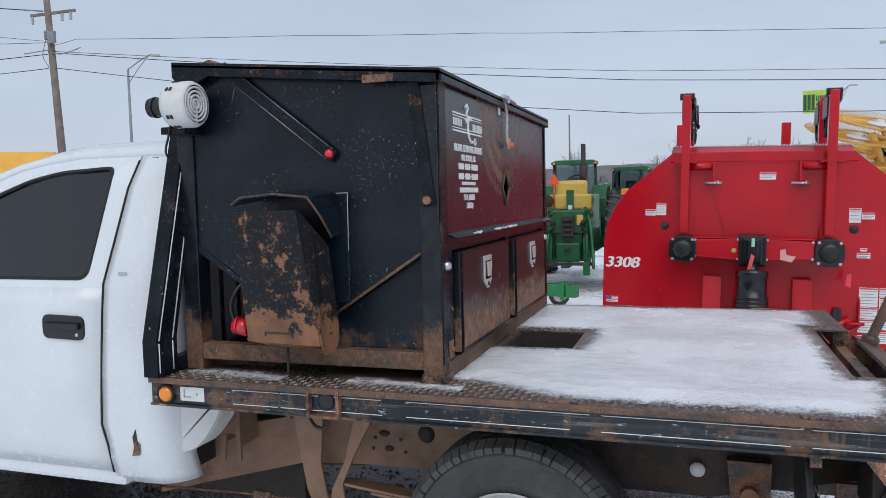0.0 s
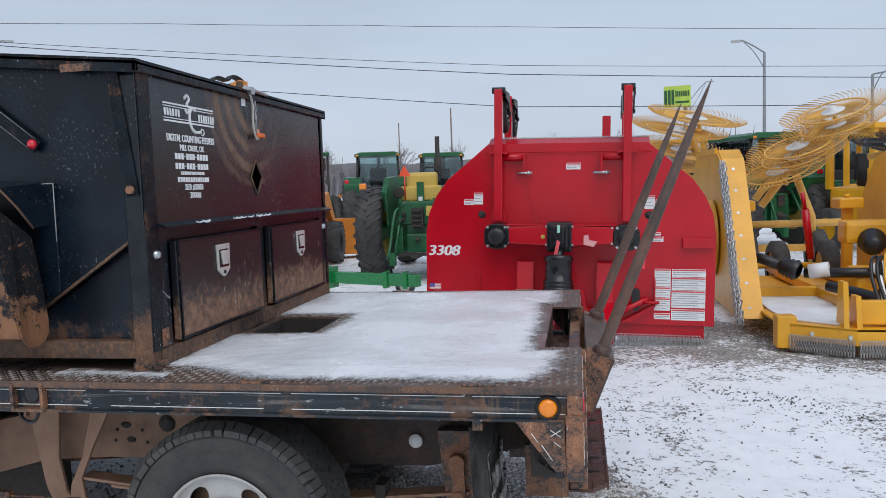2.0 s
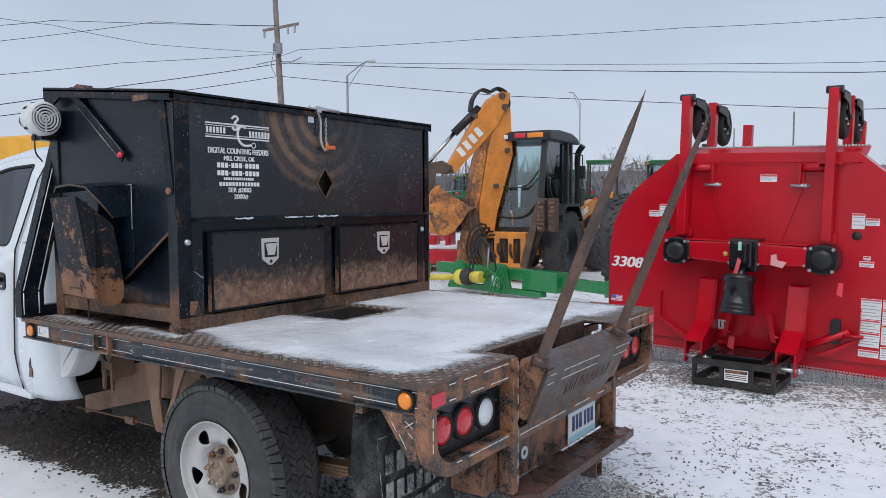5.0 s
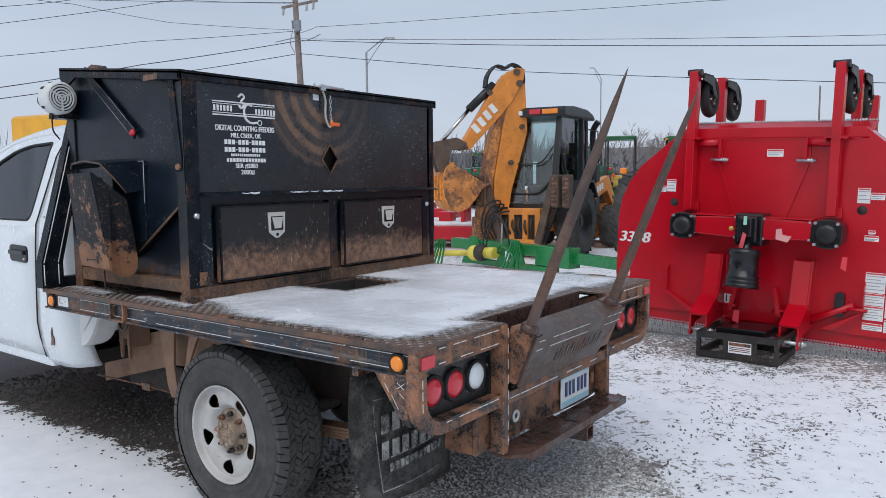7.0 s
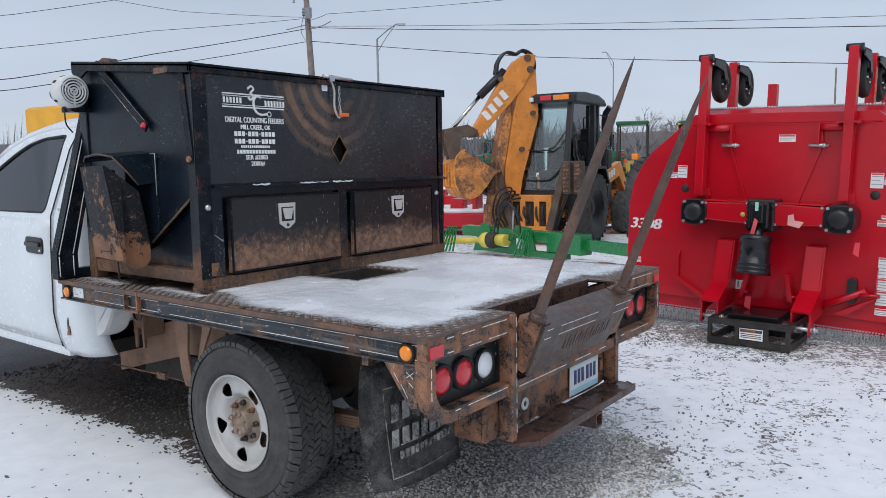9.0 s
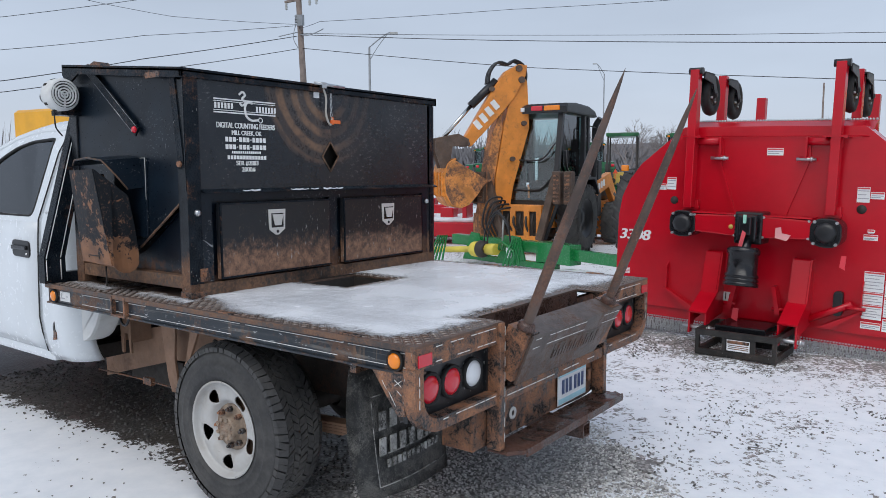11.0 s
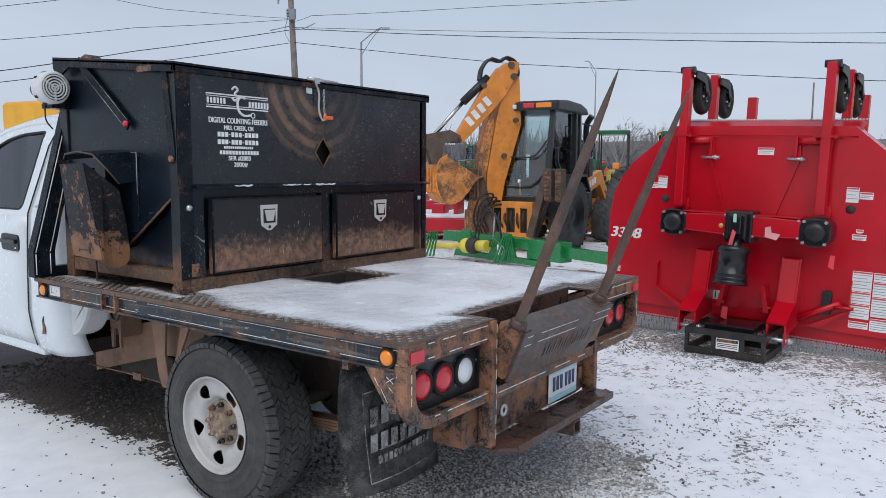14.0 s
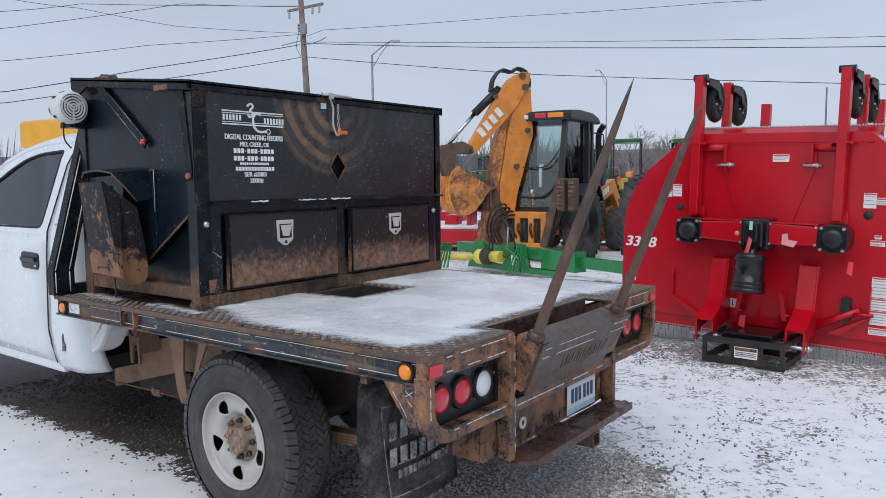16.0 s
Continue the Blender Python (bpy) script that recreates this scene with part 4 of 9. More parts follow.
part("hinge", bm, m_brown, ARM)

# wheels
def wheel(name, x, y, s, full=True):
    """s: -1 faces the near side."""
    c = (x, y, 0.378)
    ax = (0, s, 0)
    bm = B()
    prof = [(-0.125, 0.21), (-0.13, 0.24), (-0.127, 0.30), (-0.11, 0.355), (-0.085, 0.374), (0, 0.378), (0.085, 0.374), (0.11, 0.355), (0.1165, 0.342), (0.1195, 0.340), (0.122, 0.333), (0.1195, 0.328), (0.127, 0.295), (0.131, 0.290), (0.1315, 0.284), (0.1285, 0.279), (0.130, 0.252), (0.1335, 0.248), (0.133, 0.242), (0.13, 0.238), (0.122, 0.215), (0.1, 0.205)]
    lathe(bm, prof, c, ax, 64)
    tyre = part("tyre", bm, m_tyre, TRUCK, "all-terrain tyre, dusty black")
    # tread blocks
    bm = B()
    rt = random.Random(7)
    for k in range(72):
        a = 2 * math.pi * k / 72
        for lane, (o0, o1, sk) in enumerate(((-0.123, -0.088, 0.008), (-0.0855, -0.056, -0.026), (-0.0535, -0.021, 0.03), (-0.0185, 0.0185, -0.022), (0.021, 0.0535, 0.03), (0.056, 0.0855, -0.026), (0.088, 0.123, 0.008))):
            aa = a + ((0.5 if lane % 2 else 0.0) + rt.uniform(-0.09, 0.09)) * 2 * math.pi / 72
            hw = 0.0385 + rt.uniform(-0.004, 0.002)
            sk += rt.uniform(-0.012, 0.012)
            vs = []
            for o in (o0, o1):
                out = abs(o) > 0.1
                for da in (-hw, hw):
                    t = aa + da + sk * (1 if o == o1 else -1)
                    for r in ((0.345, 0.366) if out else (0.370, 0.387)):
                        vs.append(bm.verts.new((x + r * math.cos(t), y + s * o, 0.378 + r * math.sin(t))))
            for q in ((0, 1, 3, 2), (4, 6, 7, 5), (0, 4, 5, 1), (2, 3, 7, 6), (1, 5, 7, 3)):
                bm.faces.new([vs[i] for i in q])
    bmesh.ops.recalc_face_normals(bm, faces=bm.faces)
    part("tread", bm, m_tread, tyre, kind="stuff")
    # rim with five holes
    bm = B()
    prof = [(0.128, 0.219), (0.132, 0.213), (0.126, 0.208), (0.11, 0.205), (0.1, 0.201), (0.098, 0.196), (0.1, 0.190), (0.102, 0.182), (0.103, 0.174), (0.104, 0.166), (0.104, 0.158), (0.103, 0.150), (0.102, 0.142), (0.099, 0.134), (0.095, 0.127), (0.088, 0.120), (0.078, 0.113), (0.07, 0.107), (0.068, 0.10), (0.068, 0.0)]
    lathe(bm, prof, c, ax, 180)
    u, v, _ = frame_axes(Vector((0, 0, 0)), Vector(ax))
    hole = lambda r, da: ((r - 0.154) / 0.032) ** 2 + (da * 0.154 / (0.036 - 0.16 * (0.154 - r))) ** 2
    doomed = []
    for f in bm.faces:
        p = f.calc_center_median() - Vector(c)
        r, a = math.hypot(p.dot(u), p.dot(v)), math.atan2(p.dot(v), p.dot(u))
        for k in range(5):
            da = (a - (2 * math.pi * k / 5 + 0.3) + math.pi) % (2 * math.pi) - math.pi
            if hole(r, da) < 1:
                doomed.append(f)
                break
    bmesh.ops.delete(bm, geom=doomed, context="FACES")
    # smooth the rims of the holes
    for q in bm.verts:
        p = q.co - Vector(c)
        r, a = math.hypot(p.dot(u), p.dot(v)), math.atan2(p.dot(v), p.dot(u))
        if not q.is_boundary or not 0.11 < r < 0.195:
            continue
        for k in range(5):
            a0 = 2 * math.pi * k / 5 + 0.3
            da = (a - a0 + math.pi) % (2 * math.pi) - math.pi
            g = hole(r, da)
            if 0.3 < g < 2.5:
                r2, a2 = 0.154 + (r - 0.154) / math.sqrt(g), a0 + da / math.sqrt(g)
                h2 = next(d0 + (d1 - d0) * (r0 - r2) / (r0 - r1) for (d0, r0), (d1, r1) in zip(prof, prof[1:]) if r1 <= r2 <= r0)
                q.co = Vector(c) + Vector(ax) * h2 + u * (r2 * math.cos(a2)) + v * (r2 * math.sin(a2))
    bmesh.ops.solidify(bm, geom=bm.faces[:], thickness=0.006)
    rim = part("rim", bm, m_wheel, TRUCK, "white steel rim with five oval holes, rust-flecked")
    bm = B()
    lathe(bm, [(-0.1, 0.2), (0.0, 0.2), (0.03, 0.19), (0.05, 0.1), (0.05, 0.0)], c, ax, 40)
    part("brake_drum", bm, m_mud, rim)
    bm = B()
    lathe(bm, [(0.066, 0.106), (0.074, 0.104), (0.076, 0.092), (0.075, 0.066), (0.082, 0.060), (0.1, 0.057), (0.112, 0.055), (0.116, 0.048), (0.115, 0.03), (0.12, 0.028), (0.122, 0.0)], c, ax, 36)
    for k in range(8):
        a = 2 * math.pi * (k + 0.5) / 8
        o = Vector(c) + 0.045 * (math.cos(a) * u + math.sin(a) * v)
        rod(bm, o + Vector(ax) * 0.11, o + Vector(ax) * 0.124, 0.009, seg=6)
    hub = part("hub", bm, m_hub, TRUCK, "rusty brown wheel hub")
    for k in range(8):
        bm = B()
        a = 2 * math.pi * k / 8
        o = Vector(c) + 0.083 * (math.cos(a) * u + math.sin(a) * v)
        rod(bm, o + Vector(ax) * 0.07, o + Vector(ax) * 0.096, 0.0135, 0.012, seg=6)
        rod(bm, o + Vector(ax) * 0.094, o + Vector(ax) * 0.106, 0.007, seg=8)
        part("lug_nut", bm, m_rust, hub)


m_hub = worn("hub_steel", (0.25, 0.19, 0.14), 0.42, rust=((0.22, 0.12, 0.065), (0.11, 0.06, 0.04)), rough=0.5, scratch=0.2, scale=4)
wheel("rear", -1.17, 0.245, -1)
wheel("rear", -1.17, W - 0.245, 1)
wheel("front", -4.62, 0.245, -1)
wheel("front", -4.62, W - 0.245, 1)
bm = B()
rod(bm, (-1.17, 0.4, 0.378), (-1.17, W - 0.4, 0.378), 0.05, seg=14)
lathe(bm, [(-0.2, 0.06), (-0.12, 0.15), (0, 0.18), (0.12, 0.15), (0.2, 0.06)], (-1.17, 1.0, 0.378), (0, 1, 0), 24)
part("rear_axle", bm, m_dark, TRUCK)
bm = B()
block(bm, -2.75, -2.2, 0.62, 0.75, 0.24, 0.42, 0.02)
part("skid_box", bm, m_dark, TRUCK)

# chassis
for y in (0.55, W - 0.62):
    bm = B()
    slab(bm, [(-2.9, 0.25), (-2.69, 0.31), (-2.16, 0.455), (-1.87, 0.475), (-1.3, 0.477), (-1.3, 0.772), (-1.9, 0.76), (-2.19, 0.655), (-2.58, 0.57), (-2.9, 0.48)], "y", y, y + 0.07)
    rail = part("frame_rail", bm, m_mud, TRUCK, "mud-coated chassis rail")
    # rear length: shade from the bed overhead is put into its colour
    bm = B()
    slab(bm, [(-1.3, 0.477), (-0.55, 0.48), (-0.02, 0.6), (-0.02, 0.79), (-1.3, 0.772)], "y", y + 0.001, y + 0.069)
    part("frame_tail", bm, m_shaderust, TRUCK, "rusty rear of the chassis rail, coloured dark for the bed's shade")
    if y < 1:
        for x, z, r, e in ((-1.79, 0.61, 0.013, 1.8), (-1.77, 0.55, 0.012, 1.6), (-1.72, 0.59, 0.007, 1), (-1.83, 0.59, 0.007, 1), (-1.84, 0.545, 0.007, 1), (-1.70, 0.54, 0.007, 1), (-1.61, 0.62, 0.035, 1)):
            bm = B()
            lathe(bm, [(0, r), (0.002, r), (0.002, 0)], (0, 0, 0), (0, -1, 0), 14)
            bm.transform(Matrix.Translation((x, y - 0.0005, z)) @ Matrix.Diagonal((e, 1, 1, 1)))
            part("hole", bm, m_dark, rail)
# bed brackets: two plates that meet in a foot, and a short channel
for prof in ([(-2.19, 0.84), (-2.04, 0.84), (-2.02, 0.67), (-2.035, 0.5), (-2.01, 0.36), (-1.97, 0.31), (-2.07, 0.31), (-2.10, 0.38), (-2.15, 0.67)], [(-1.86, 0.84), (-1.78, 0.84), (-1.81, 0.68), (-1.88, 0.55), (-1.94, 0.42), (-1.93, 0.33), (-2.0, 0.31), (-1.99, 0.39), (-1.93, 0.51), (-1.88, 0.69)]):
    bm = B()
    slab(bm, prof, "y", 0.46, 0.475, 0.003)
    (xa, za), (xb, zb) = prof[0], prof[-1]
    block(bm, xa, xa + 0.012, 0.475, 0.56, 0.66, 0.84)
    part("bed_bracket", bm, m_mud, TRUCK)
bm = B()
slab(bm, [(-2.495, 0.84), (-2.375, 0.84), (-2.375, 0.49), (-2.39, 0.485), (-2.40, 0.6), (-2.44, 0.6), (-2.455, 0.485), (-2.47, 0.49)], "y", 0.41, 0.425, 0.003)
for x in (-2.485, -2.387):
    block(bm, x, x + 0.012, 0.425, 0.54, 0.55, 0.84)
part("bed_bracket", bm, m_mud, TRUCK)
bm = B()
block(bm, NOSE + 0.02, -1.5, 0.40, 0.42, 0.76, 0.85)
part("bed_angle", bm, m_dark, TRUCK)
bm = B()
pts = [(-1.95 + 0.13 * i, 0, 0.42 - 0.05 * math.sin(math.pi * i / 12)) for i in range(13)]
for k in range(4):
    for a, b in list(zip(pts, pts[1:]))[k : 12 - k]:
        vs = [bm.verts.new((p[0], y, p[2] + dz - 0.014 * k)) for p in (a, b) for y in (0.47, 0.54) for dz in (-0.011, 0)]
        for q in ((0, 1, 3, 2), (4, 6, 7, 5), (0, 4, 5, 1), (2, 3, 7, 6), (0, 2, 6, 4), (1, 5, 7, 3)):
            bm.faces.new([vs[i] for i in q])
bmesh.ops.recalc_face_normals(bm, faces=bm.faces)
spring = part("leaf_spring", bm, m_mud, TRUCK, "rusty leaf spring pack")
for x in (-1.62, -0.72):
    bm = B()
    block(bm, x - 0.02, x + 0.02, 0.462, 0.548, 0.355, 0.435, 0.003)
    part("clamp", bm, m_dark, spring)
bm = B()
slab(bm, [(-0.50, 0.64), (-0.36, 0.64), (-0.37, 0.32), (-0.47, 0.32)], "y", 0.48, 0.53)
rod(bm, (-0.43, 0.447, 0.53), (-0.43, 0.56, 0.53), 0.03)
rod(bm, (-0.43, 0.447, 0.40), (-0.43, 0.56, 0.40), 0.024)
slab(bm, [(-0.455, 0.54), (-0.405, 0.54), (-0.40, 0.37), (-0.45, 0.37)], "y", 0.456, 0.47)
part("spring_shackle", bm, m_rust, TRUCK)
bm = B()
lathe(bm, [(0, 0.026), (0.004, 0.026), (0.005, 0)], (-0.595, 0.535, 0.58), (0, -1, 0), 20)
part("paper_tag", bm, m_letter, TRUCK, "round white tag")
bm = B()
block(bm, -1.05, -0.62, 0.75, 1.3, 0.42, 0.72, 0.02)
part("fuel_tank", bm, m_dark, TRUCK)
bm = B()
pipe(bm, curve_pts([(-3.6, 0.7, 0.40), (-2.8, 0.62, 0.40), (-2.0, 0.75, 0.42), (-1.6, 0.8, 0.45)]), 0.03)
part("exhaust_pipe", bm, m_rust, TRUCK)
bm = B()
pipe(bm, [(-2.9, 0.5, 0.30), (-2.35, 0.48, 0.325), (-1.95, 0.46, 0.335)], 0.005, 6)
block(bm, -2.36, -2.28, 0.465, 0.49, 0.305, 0.345)
part("brake_cable", bm, m_rust, TRUCK)
bm = B()
pipe(bm, curve_pts([(-1.86, 0.06, 0.83), (-1.83, 0.05, 0.79), (-1.79, 0.05, 0.785), (-1.77, 0.06, 0.83)]), 0.006, 6)
part("wire", bm, m_black, TRUCK)
bm = B()
pipe(bm, curve_pts([(-0.13, 0.09, 0.80), (-0.10, 0.09, 0.74), (-0.12, 0.09, 0.69), (-0.07, 0.09, 0.65)]), 0.005, 6)
pipe(bm, curve_pts([(-0.14, 0.09, 0.80), (-0.09, 0.09, 0.78), (-0.07, 0.09, 0.72), (-0.10, 0.09, 0.66)]), 0.004, 6)
block(bm, -0.14, -0.055, 0.10, 0.3, 0.63, 0.82, 0.005)
part("lamp_wiring", bm, m_dark, TRUCK)

# mud flaps, slightly curled rubber
def mud_flap(y0, s):
    bm = B()
    nu, nv = 12, 10
    grid = []
    for j in range(nv + 1):
        row = []
        for i in range(nu + 1):
            u, v = i / nu, j / nv
            y = 0.035 + 0.52 * u - 0.03 * math.sin(v * 3.14) * (1 - u)
            z = 0.81 - (0.49 + 0.03 * u) * v
            x = -0.29 + 0.025 * math.sin(u * 3.0 + 0.4) * (0.4 + v) + 0.04 * v * v - 0.03 * (1 - u) ** 6
            row.append(bm.verts.new((x, y0 + s * y, z)))
        grid.append(row)
    for j in range(nv):
        for i in range(nu):
            bm.faces.new((grid[j][i], grid[j][i + 1], grid[j + 1][i + 1], grid[j + 1][i])).smooth = True
    bmesh.ops.solidify(bm, geom=bm.faces[:], thickness=0.012)
    flap = part("mud_flap", bm, m_flap, TRUCK, "worn black rubber mud flap with faded raised lettering")
    if s > 0:
        for row, (z, h, n0, y1, y2) in enumerate(((0.595, 0.07, 6, 0.13, 0.48), (0.50, 0.066, 7, 0.12, 0.5), (0.435, 0.03, 12, 0.15, 0.48))):
            w = (y2 - y1) / n0
            for k in range(n0):
                y = y1 + k * w
                u = (y - 0.035) / 0.52
                v = (0.81 - z) / 0.5
                x = -0.29 + 0.025 * math.sin(u * 3.0 + 0.4) * (0.4 + v) + 0.04 * v * v + 0.008
                bm = B()
                block(bm, x - 0.004, x + 0.003, y, y + w * 0.62, z - h / 2, z + h / 2, 0.001)
                part("raised_bar", bm, m_flapprint, flap)
        # raised border
        bm = B()
        skin = lambda y, z: Vector((-0.29 + 0.025 * math.sin((y - 0.035) / 0.52 * 3.0 + 0.4) * (0.4 + (0.81 - z) / 0.5) + 0.04 * ((0.81 - z) / 0.5) ** 2 + 0.006, y, z))
        for ys, zs in (((0.10, 0.52), (0.69, 0.69)), ((0.10, 0.10), (0.69, 0.36)), ((0.10, 0.52), (0.36, 0.35)), ((0.16, 0.5), (0.47, 0.465))):
            pipe(bm, [skin(ys[0] + (ys[1] - ys[0]) * k / 8, zs[0] + (zs[1] - zs[0]) * k / 8) for k in range(9)], 0.002, 5)
        part("raised_border", bm, m_flapprint, flap)
    bm = B()
    block(bm, -0.305, -0.275, *sorted((y0 + s * 0.03, y0 + s * 0.56)), 0.795, 0.83)
    part("flap_bracket", bm, m_rust, flap)


m_flap = worn("flap_rubber", (0.05, 0.052, 0.053), 0.55, rust=((0.24, 0.235, 0.22), (0.11, 0.106, 0.1)), rough=0.4, scratch=0.9, scale=4.5)
m_flapprint = worn("flap_print", (0.3, 0.3, 0.29), 0.6, rust=((0.04, 0.04, 0.038), (0.025, 0.025, 0.024)), rough=0.7, scratch=0.3, scale=3)
mud_flap(0.0, 1)
mud_flap(W, -1)

# headache rack
def rack_side(y0, s):
    bm = B()
    prof = [(0.94, -0.03, 0.08), (1.07, -0.03, 0.08), (1.85, 0.185, 0.27)]
    for (za, a0, a1), (zb, b0, b1) in zip(prof, prof[1:]):
        vs = [bm.verts.new((x, y0 + s * y, z)) for z, p, q in ((za, a0, a1), (zb, b0, b1)) for y in (p, q) for x in (-2.46, -2.40)]
        for q in ((0, 1, 3, 2), (4, 6, 7, 5), (0, 4, 5, 1), (2, 3, 7, 6), (0, 2, 6, 4), (1, 5, 7, 3)):
            bm.faces.new([vs[i] for i in q])
    bmesh.ops.recalc_face_normals(bm, faces=bm.faces)
    up = part("rack_upright", bm, m_rail, RACK)
    bm = B()
    for off in (0.012, 0.085):
        pipe(bm, [(-2.399, y0 + s * (-0.03 + off), 0.955), (-2.399, y0 + s * (-0.03 + off), 1.06)], 0.003, 4)
        pipe(bm, [(-2.399, y0 + s * (-0.03 + off), 1.07), (-2.399, y0 + s * (0.185 + off * 0.8), 1.84)], 0.003, 4)
    part("pinstripe", bm, m_pin, up, kind="stuff")


RACK = thing("headache_rack", pose(-2.43, 1.0, 0.935), "black steel headache rack with white pinstripes behind the cab", "rack", world=True)
rack_side(0, 1)
rack_side(W, -1)
bm = B()
block(bm, -2.46, -2.41, 0.19, W - 0.19, 1.80, 1.86, 0.005)
block(bm, -2.46, -2.41, 0.06, W - 0.06, 0.935, 0.99, 0.005)
part("rack_bar", bm, m_rail, RACK)
bm = B()
for i in range(13):
    y = 0.3 + i * 0.115
    rod(bm, (-2.435, y, 0.98), (-2.435, y, 1.81), 0.008, seg=8)
part("rack_mesh", bm, m_rail, RACK)
bm = B()
slab(bm, [(0.08, 1.2), (0.125, 1.2), (0.3, 1.82), (0.27, 1.82)], "x", -2.44, -2.43)
part("rack_web", bm, m_rail, RACK)

# ---- cab ----
def sheet(bm, outer, holes, put, thick):
    """A pressed sheet with openings: outlines of (x, z), placed by put(x, z)."""
    def loop(pts):
        vs = [bm.verts.new((x, 0, z)) for x, z in pts]
        return vs, [bm.edges.new((vs[i], vs[(i + 1) % len(vs)])) for i in range(len(vs))]
    v, e = loop(outer)
    for h in holes:
        hv, he = loop(h)
        v, e = v + hv, e + he
    out = bmesh.ops.triangle_fill(bm, use_beauty=True, use_dissolve=False, edges=e, normal=(0, -1, 0))
    fs = [f for f in out["geom"] if isinstance(f, bmesh.types.BMFace)]
    for q in v:
        q.co = put(q.co.x, q.co.z)
    bmesh.ops.recalc_face_normals(bm, faces=fs)
    bmesh.ops.solidify(bm, geom=fs, thickness=thick)


def round_poly(pts, r, n=4):
    out = []
    for i, p in enumerate(pts):
        p, a, b = Vector(p), Vector(pts[i - 1]), Vector(pts[(i + 1) % len(pts)])
        d0, d1 = (a - p), (b - p)
        rr = min(r, d0.length * 0.45, d1.length * 0.45)
        s, e = p + d0.normalized() * rr, p + d1.normalized() * rr
        for k in range(n + 1):
            t = k / n
            out.append(tuple((1 - t) ** 2 * s + 2 * t * (1 - t) * p + t * t * e))
    return out


BELT = 1.235
lean = lambda z: 0.12 + max(0.0, z - BELT) * 0.30 + 0.25 * max(0.0, z - 1.66) ** 1.3 * 3
CABREAR = -2.53


def cab_side(s):
    yy = lambda y: y if s > 0 else W - y
    side = lambda x, z: Vector((x, yy(lean(z) + (0.02 if z < 0.55 else 0) + 0.0), z))
    seam = [(-2.78, 0.50), (-2.775, 0.62), (-2.80, 0.70), (-2.79, 0.90), (-2.77, 1.13), (-2.76, 1.25), (-2.735, 1.45), (-2.715, 1.62), (-2.70, 1.73)]
    low = [p for p in seam if p[1] <= 1.25]
    high = [p for p in seam if p[1] >= 1.25]
    # lower door skin, bowed by horizontal strips
    door = tagged(new("door"), "white truck door with tinted window")
    door.parent = TRUCK
    bow = [0.0, 0.008, 0.0, 0.0, -0.012, -0.016, -0.008, 0.0]
    zs = [0.50, 0.56, 0.62, 0.70, 0.84, 1.02, 1.16, BELT]
    def seam_x(z):
        for (x0, z0), (x1, z1) in zip(seam, seam[1:]):
            if z0 <= z <= z1:
                return x0 + (x1 - x0) * (z - z0) / (z1 - z0)
        return seam[-1][0]
    depth = lambda z: 0.12 + {0.50: 0.035, 0.56: 0.012, 0.62: 0.004, 0.70: 0.0, 0.84: -0.006, 1.02: -0.008, 1.16: -0.004, BELT: 0.0}[z]
    bm = B()
    rows = [[bm.verts.new((x, yy(depth(z)), z)) for x in [-4.05 + (seam_x(z) - 0.006 + 4.05) * k / 6 for k in range(7)]] for z in zs]
    for a, b in zip(rows, rows[1:]):
        for k in range(6):
            bm.faces.new((a[k], a[k + 1], b[k + 1], b[k])).smooth = True
    bmesh.ops.recalc_face_normals(bm, faces=bm.faces)
    if (bm.faces[:][0].normal.y > 0) == (s > 0):
        bmesh.ops.reverse_faces(bm, faces=bm.faces)
    bmesh.ops.solidify(bm, geom=bm.faces[:], thickness=0.03)
    part("door_panel", bm, m_white, door)
    # window frame above the belt
    win = round_poly([(-3.9, 1.265), (-2.845, 1.265), (-2.80, 1.712), (-3.08, 1.70), (-3.23, 1.67), (-3.39, 1.615), (-3.72, 1.47)], 0.05)
    outer = [(-4.05, BELT), (seam_x(BELT) - 0.006, BELT)] + [(x - 0.006, z) for x, z in high] + [(-2.705, 1.762), (-3.01, 1.762), (-3.17, 1.745), (-3.32, 1.715), (-3.49, 1.652), (-3.62, 1.585), (-3.9, 1.44), (-4.15, 1.27)]
    bm = B()
    sheet(bm, outer, [win], side, 0.025)
    part("window_frame", bm, m_white, door)
    bm = B()
    inner = round_poly([(-3.885, 1.275), (-2.855, 1.275), (-2.812, 1.702), (-3.08, 1.69), (-3.225, 1.661), (-3.385, 1.605), (-3.71, 1.462)], 0.045)
    sheet(bm, [(x * 1.0, z) for x, z in win], [inner], lambda x, z: side(x, z) + Vector((0, -0.003 * s, 0)), 0.02)
    part("window_seal", bm, m_gasket, door)
    bm = B()
    sheet(bm, inner, [], lambda x, z: side(x, z) + Vector((0, 0.008 * s, 0)), 0.004)
    pane = part("pane", bm, m_tint, door, "dark tinted side glass")
    pane.visible_shadow = False
    # handle
    bm = B()
    slab(bm, round_poly([(-3.06, 1.035), (-2.855, 1.03), (-2.855, 1.125), (-3.06, 1.13)], 0.03), "y", yy(0.114), yy(0.104), 0.003)
    bezel = part("handle_bezel", bm, m_black, door)
    bm = B()
    block(bm, -3.045, -2.87, *sorted((yy(0.108), yy(0.088))), 1.075, 1.10, 0.006)
    part("handle", bm, m_gloss, bezel, "black pull handle")
    bm = B()
    lathe(bm, [(0, 0.008), (0.003, 0.007), (0.004, 0)], (-2.89, yy(0.104), 1.052), (0, -s, 0), 12)
    part("lock", bm, m_chrome, bezel)
    # rear corner of the cab
    bm = B()
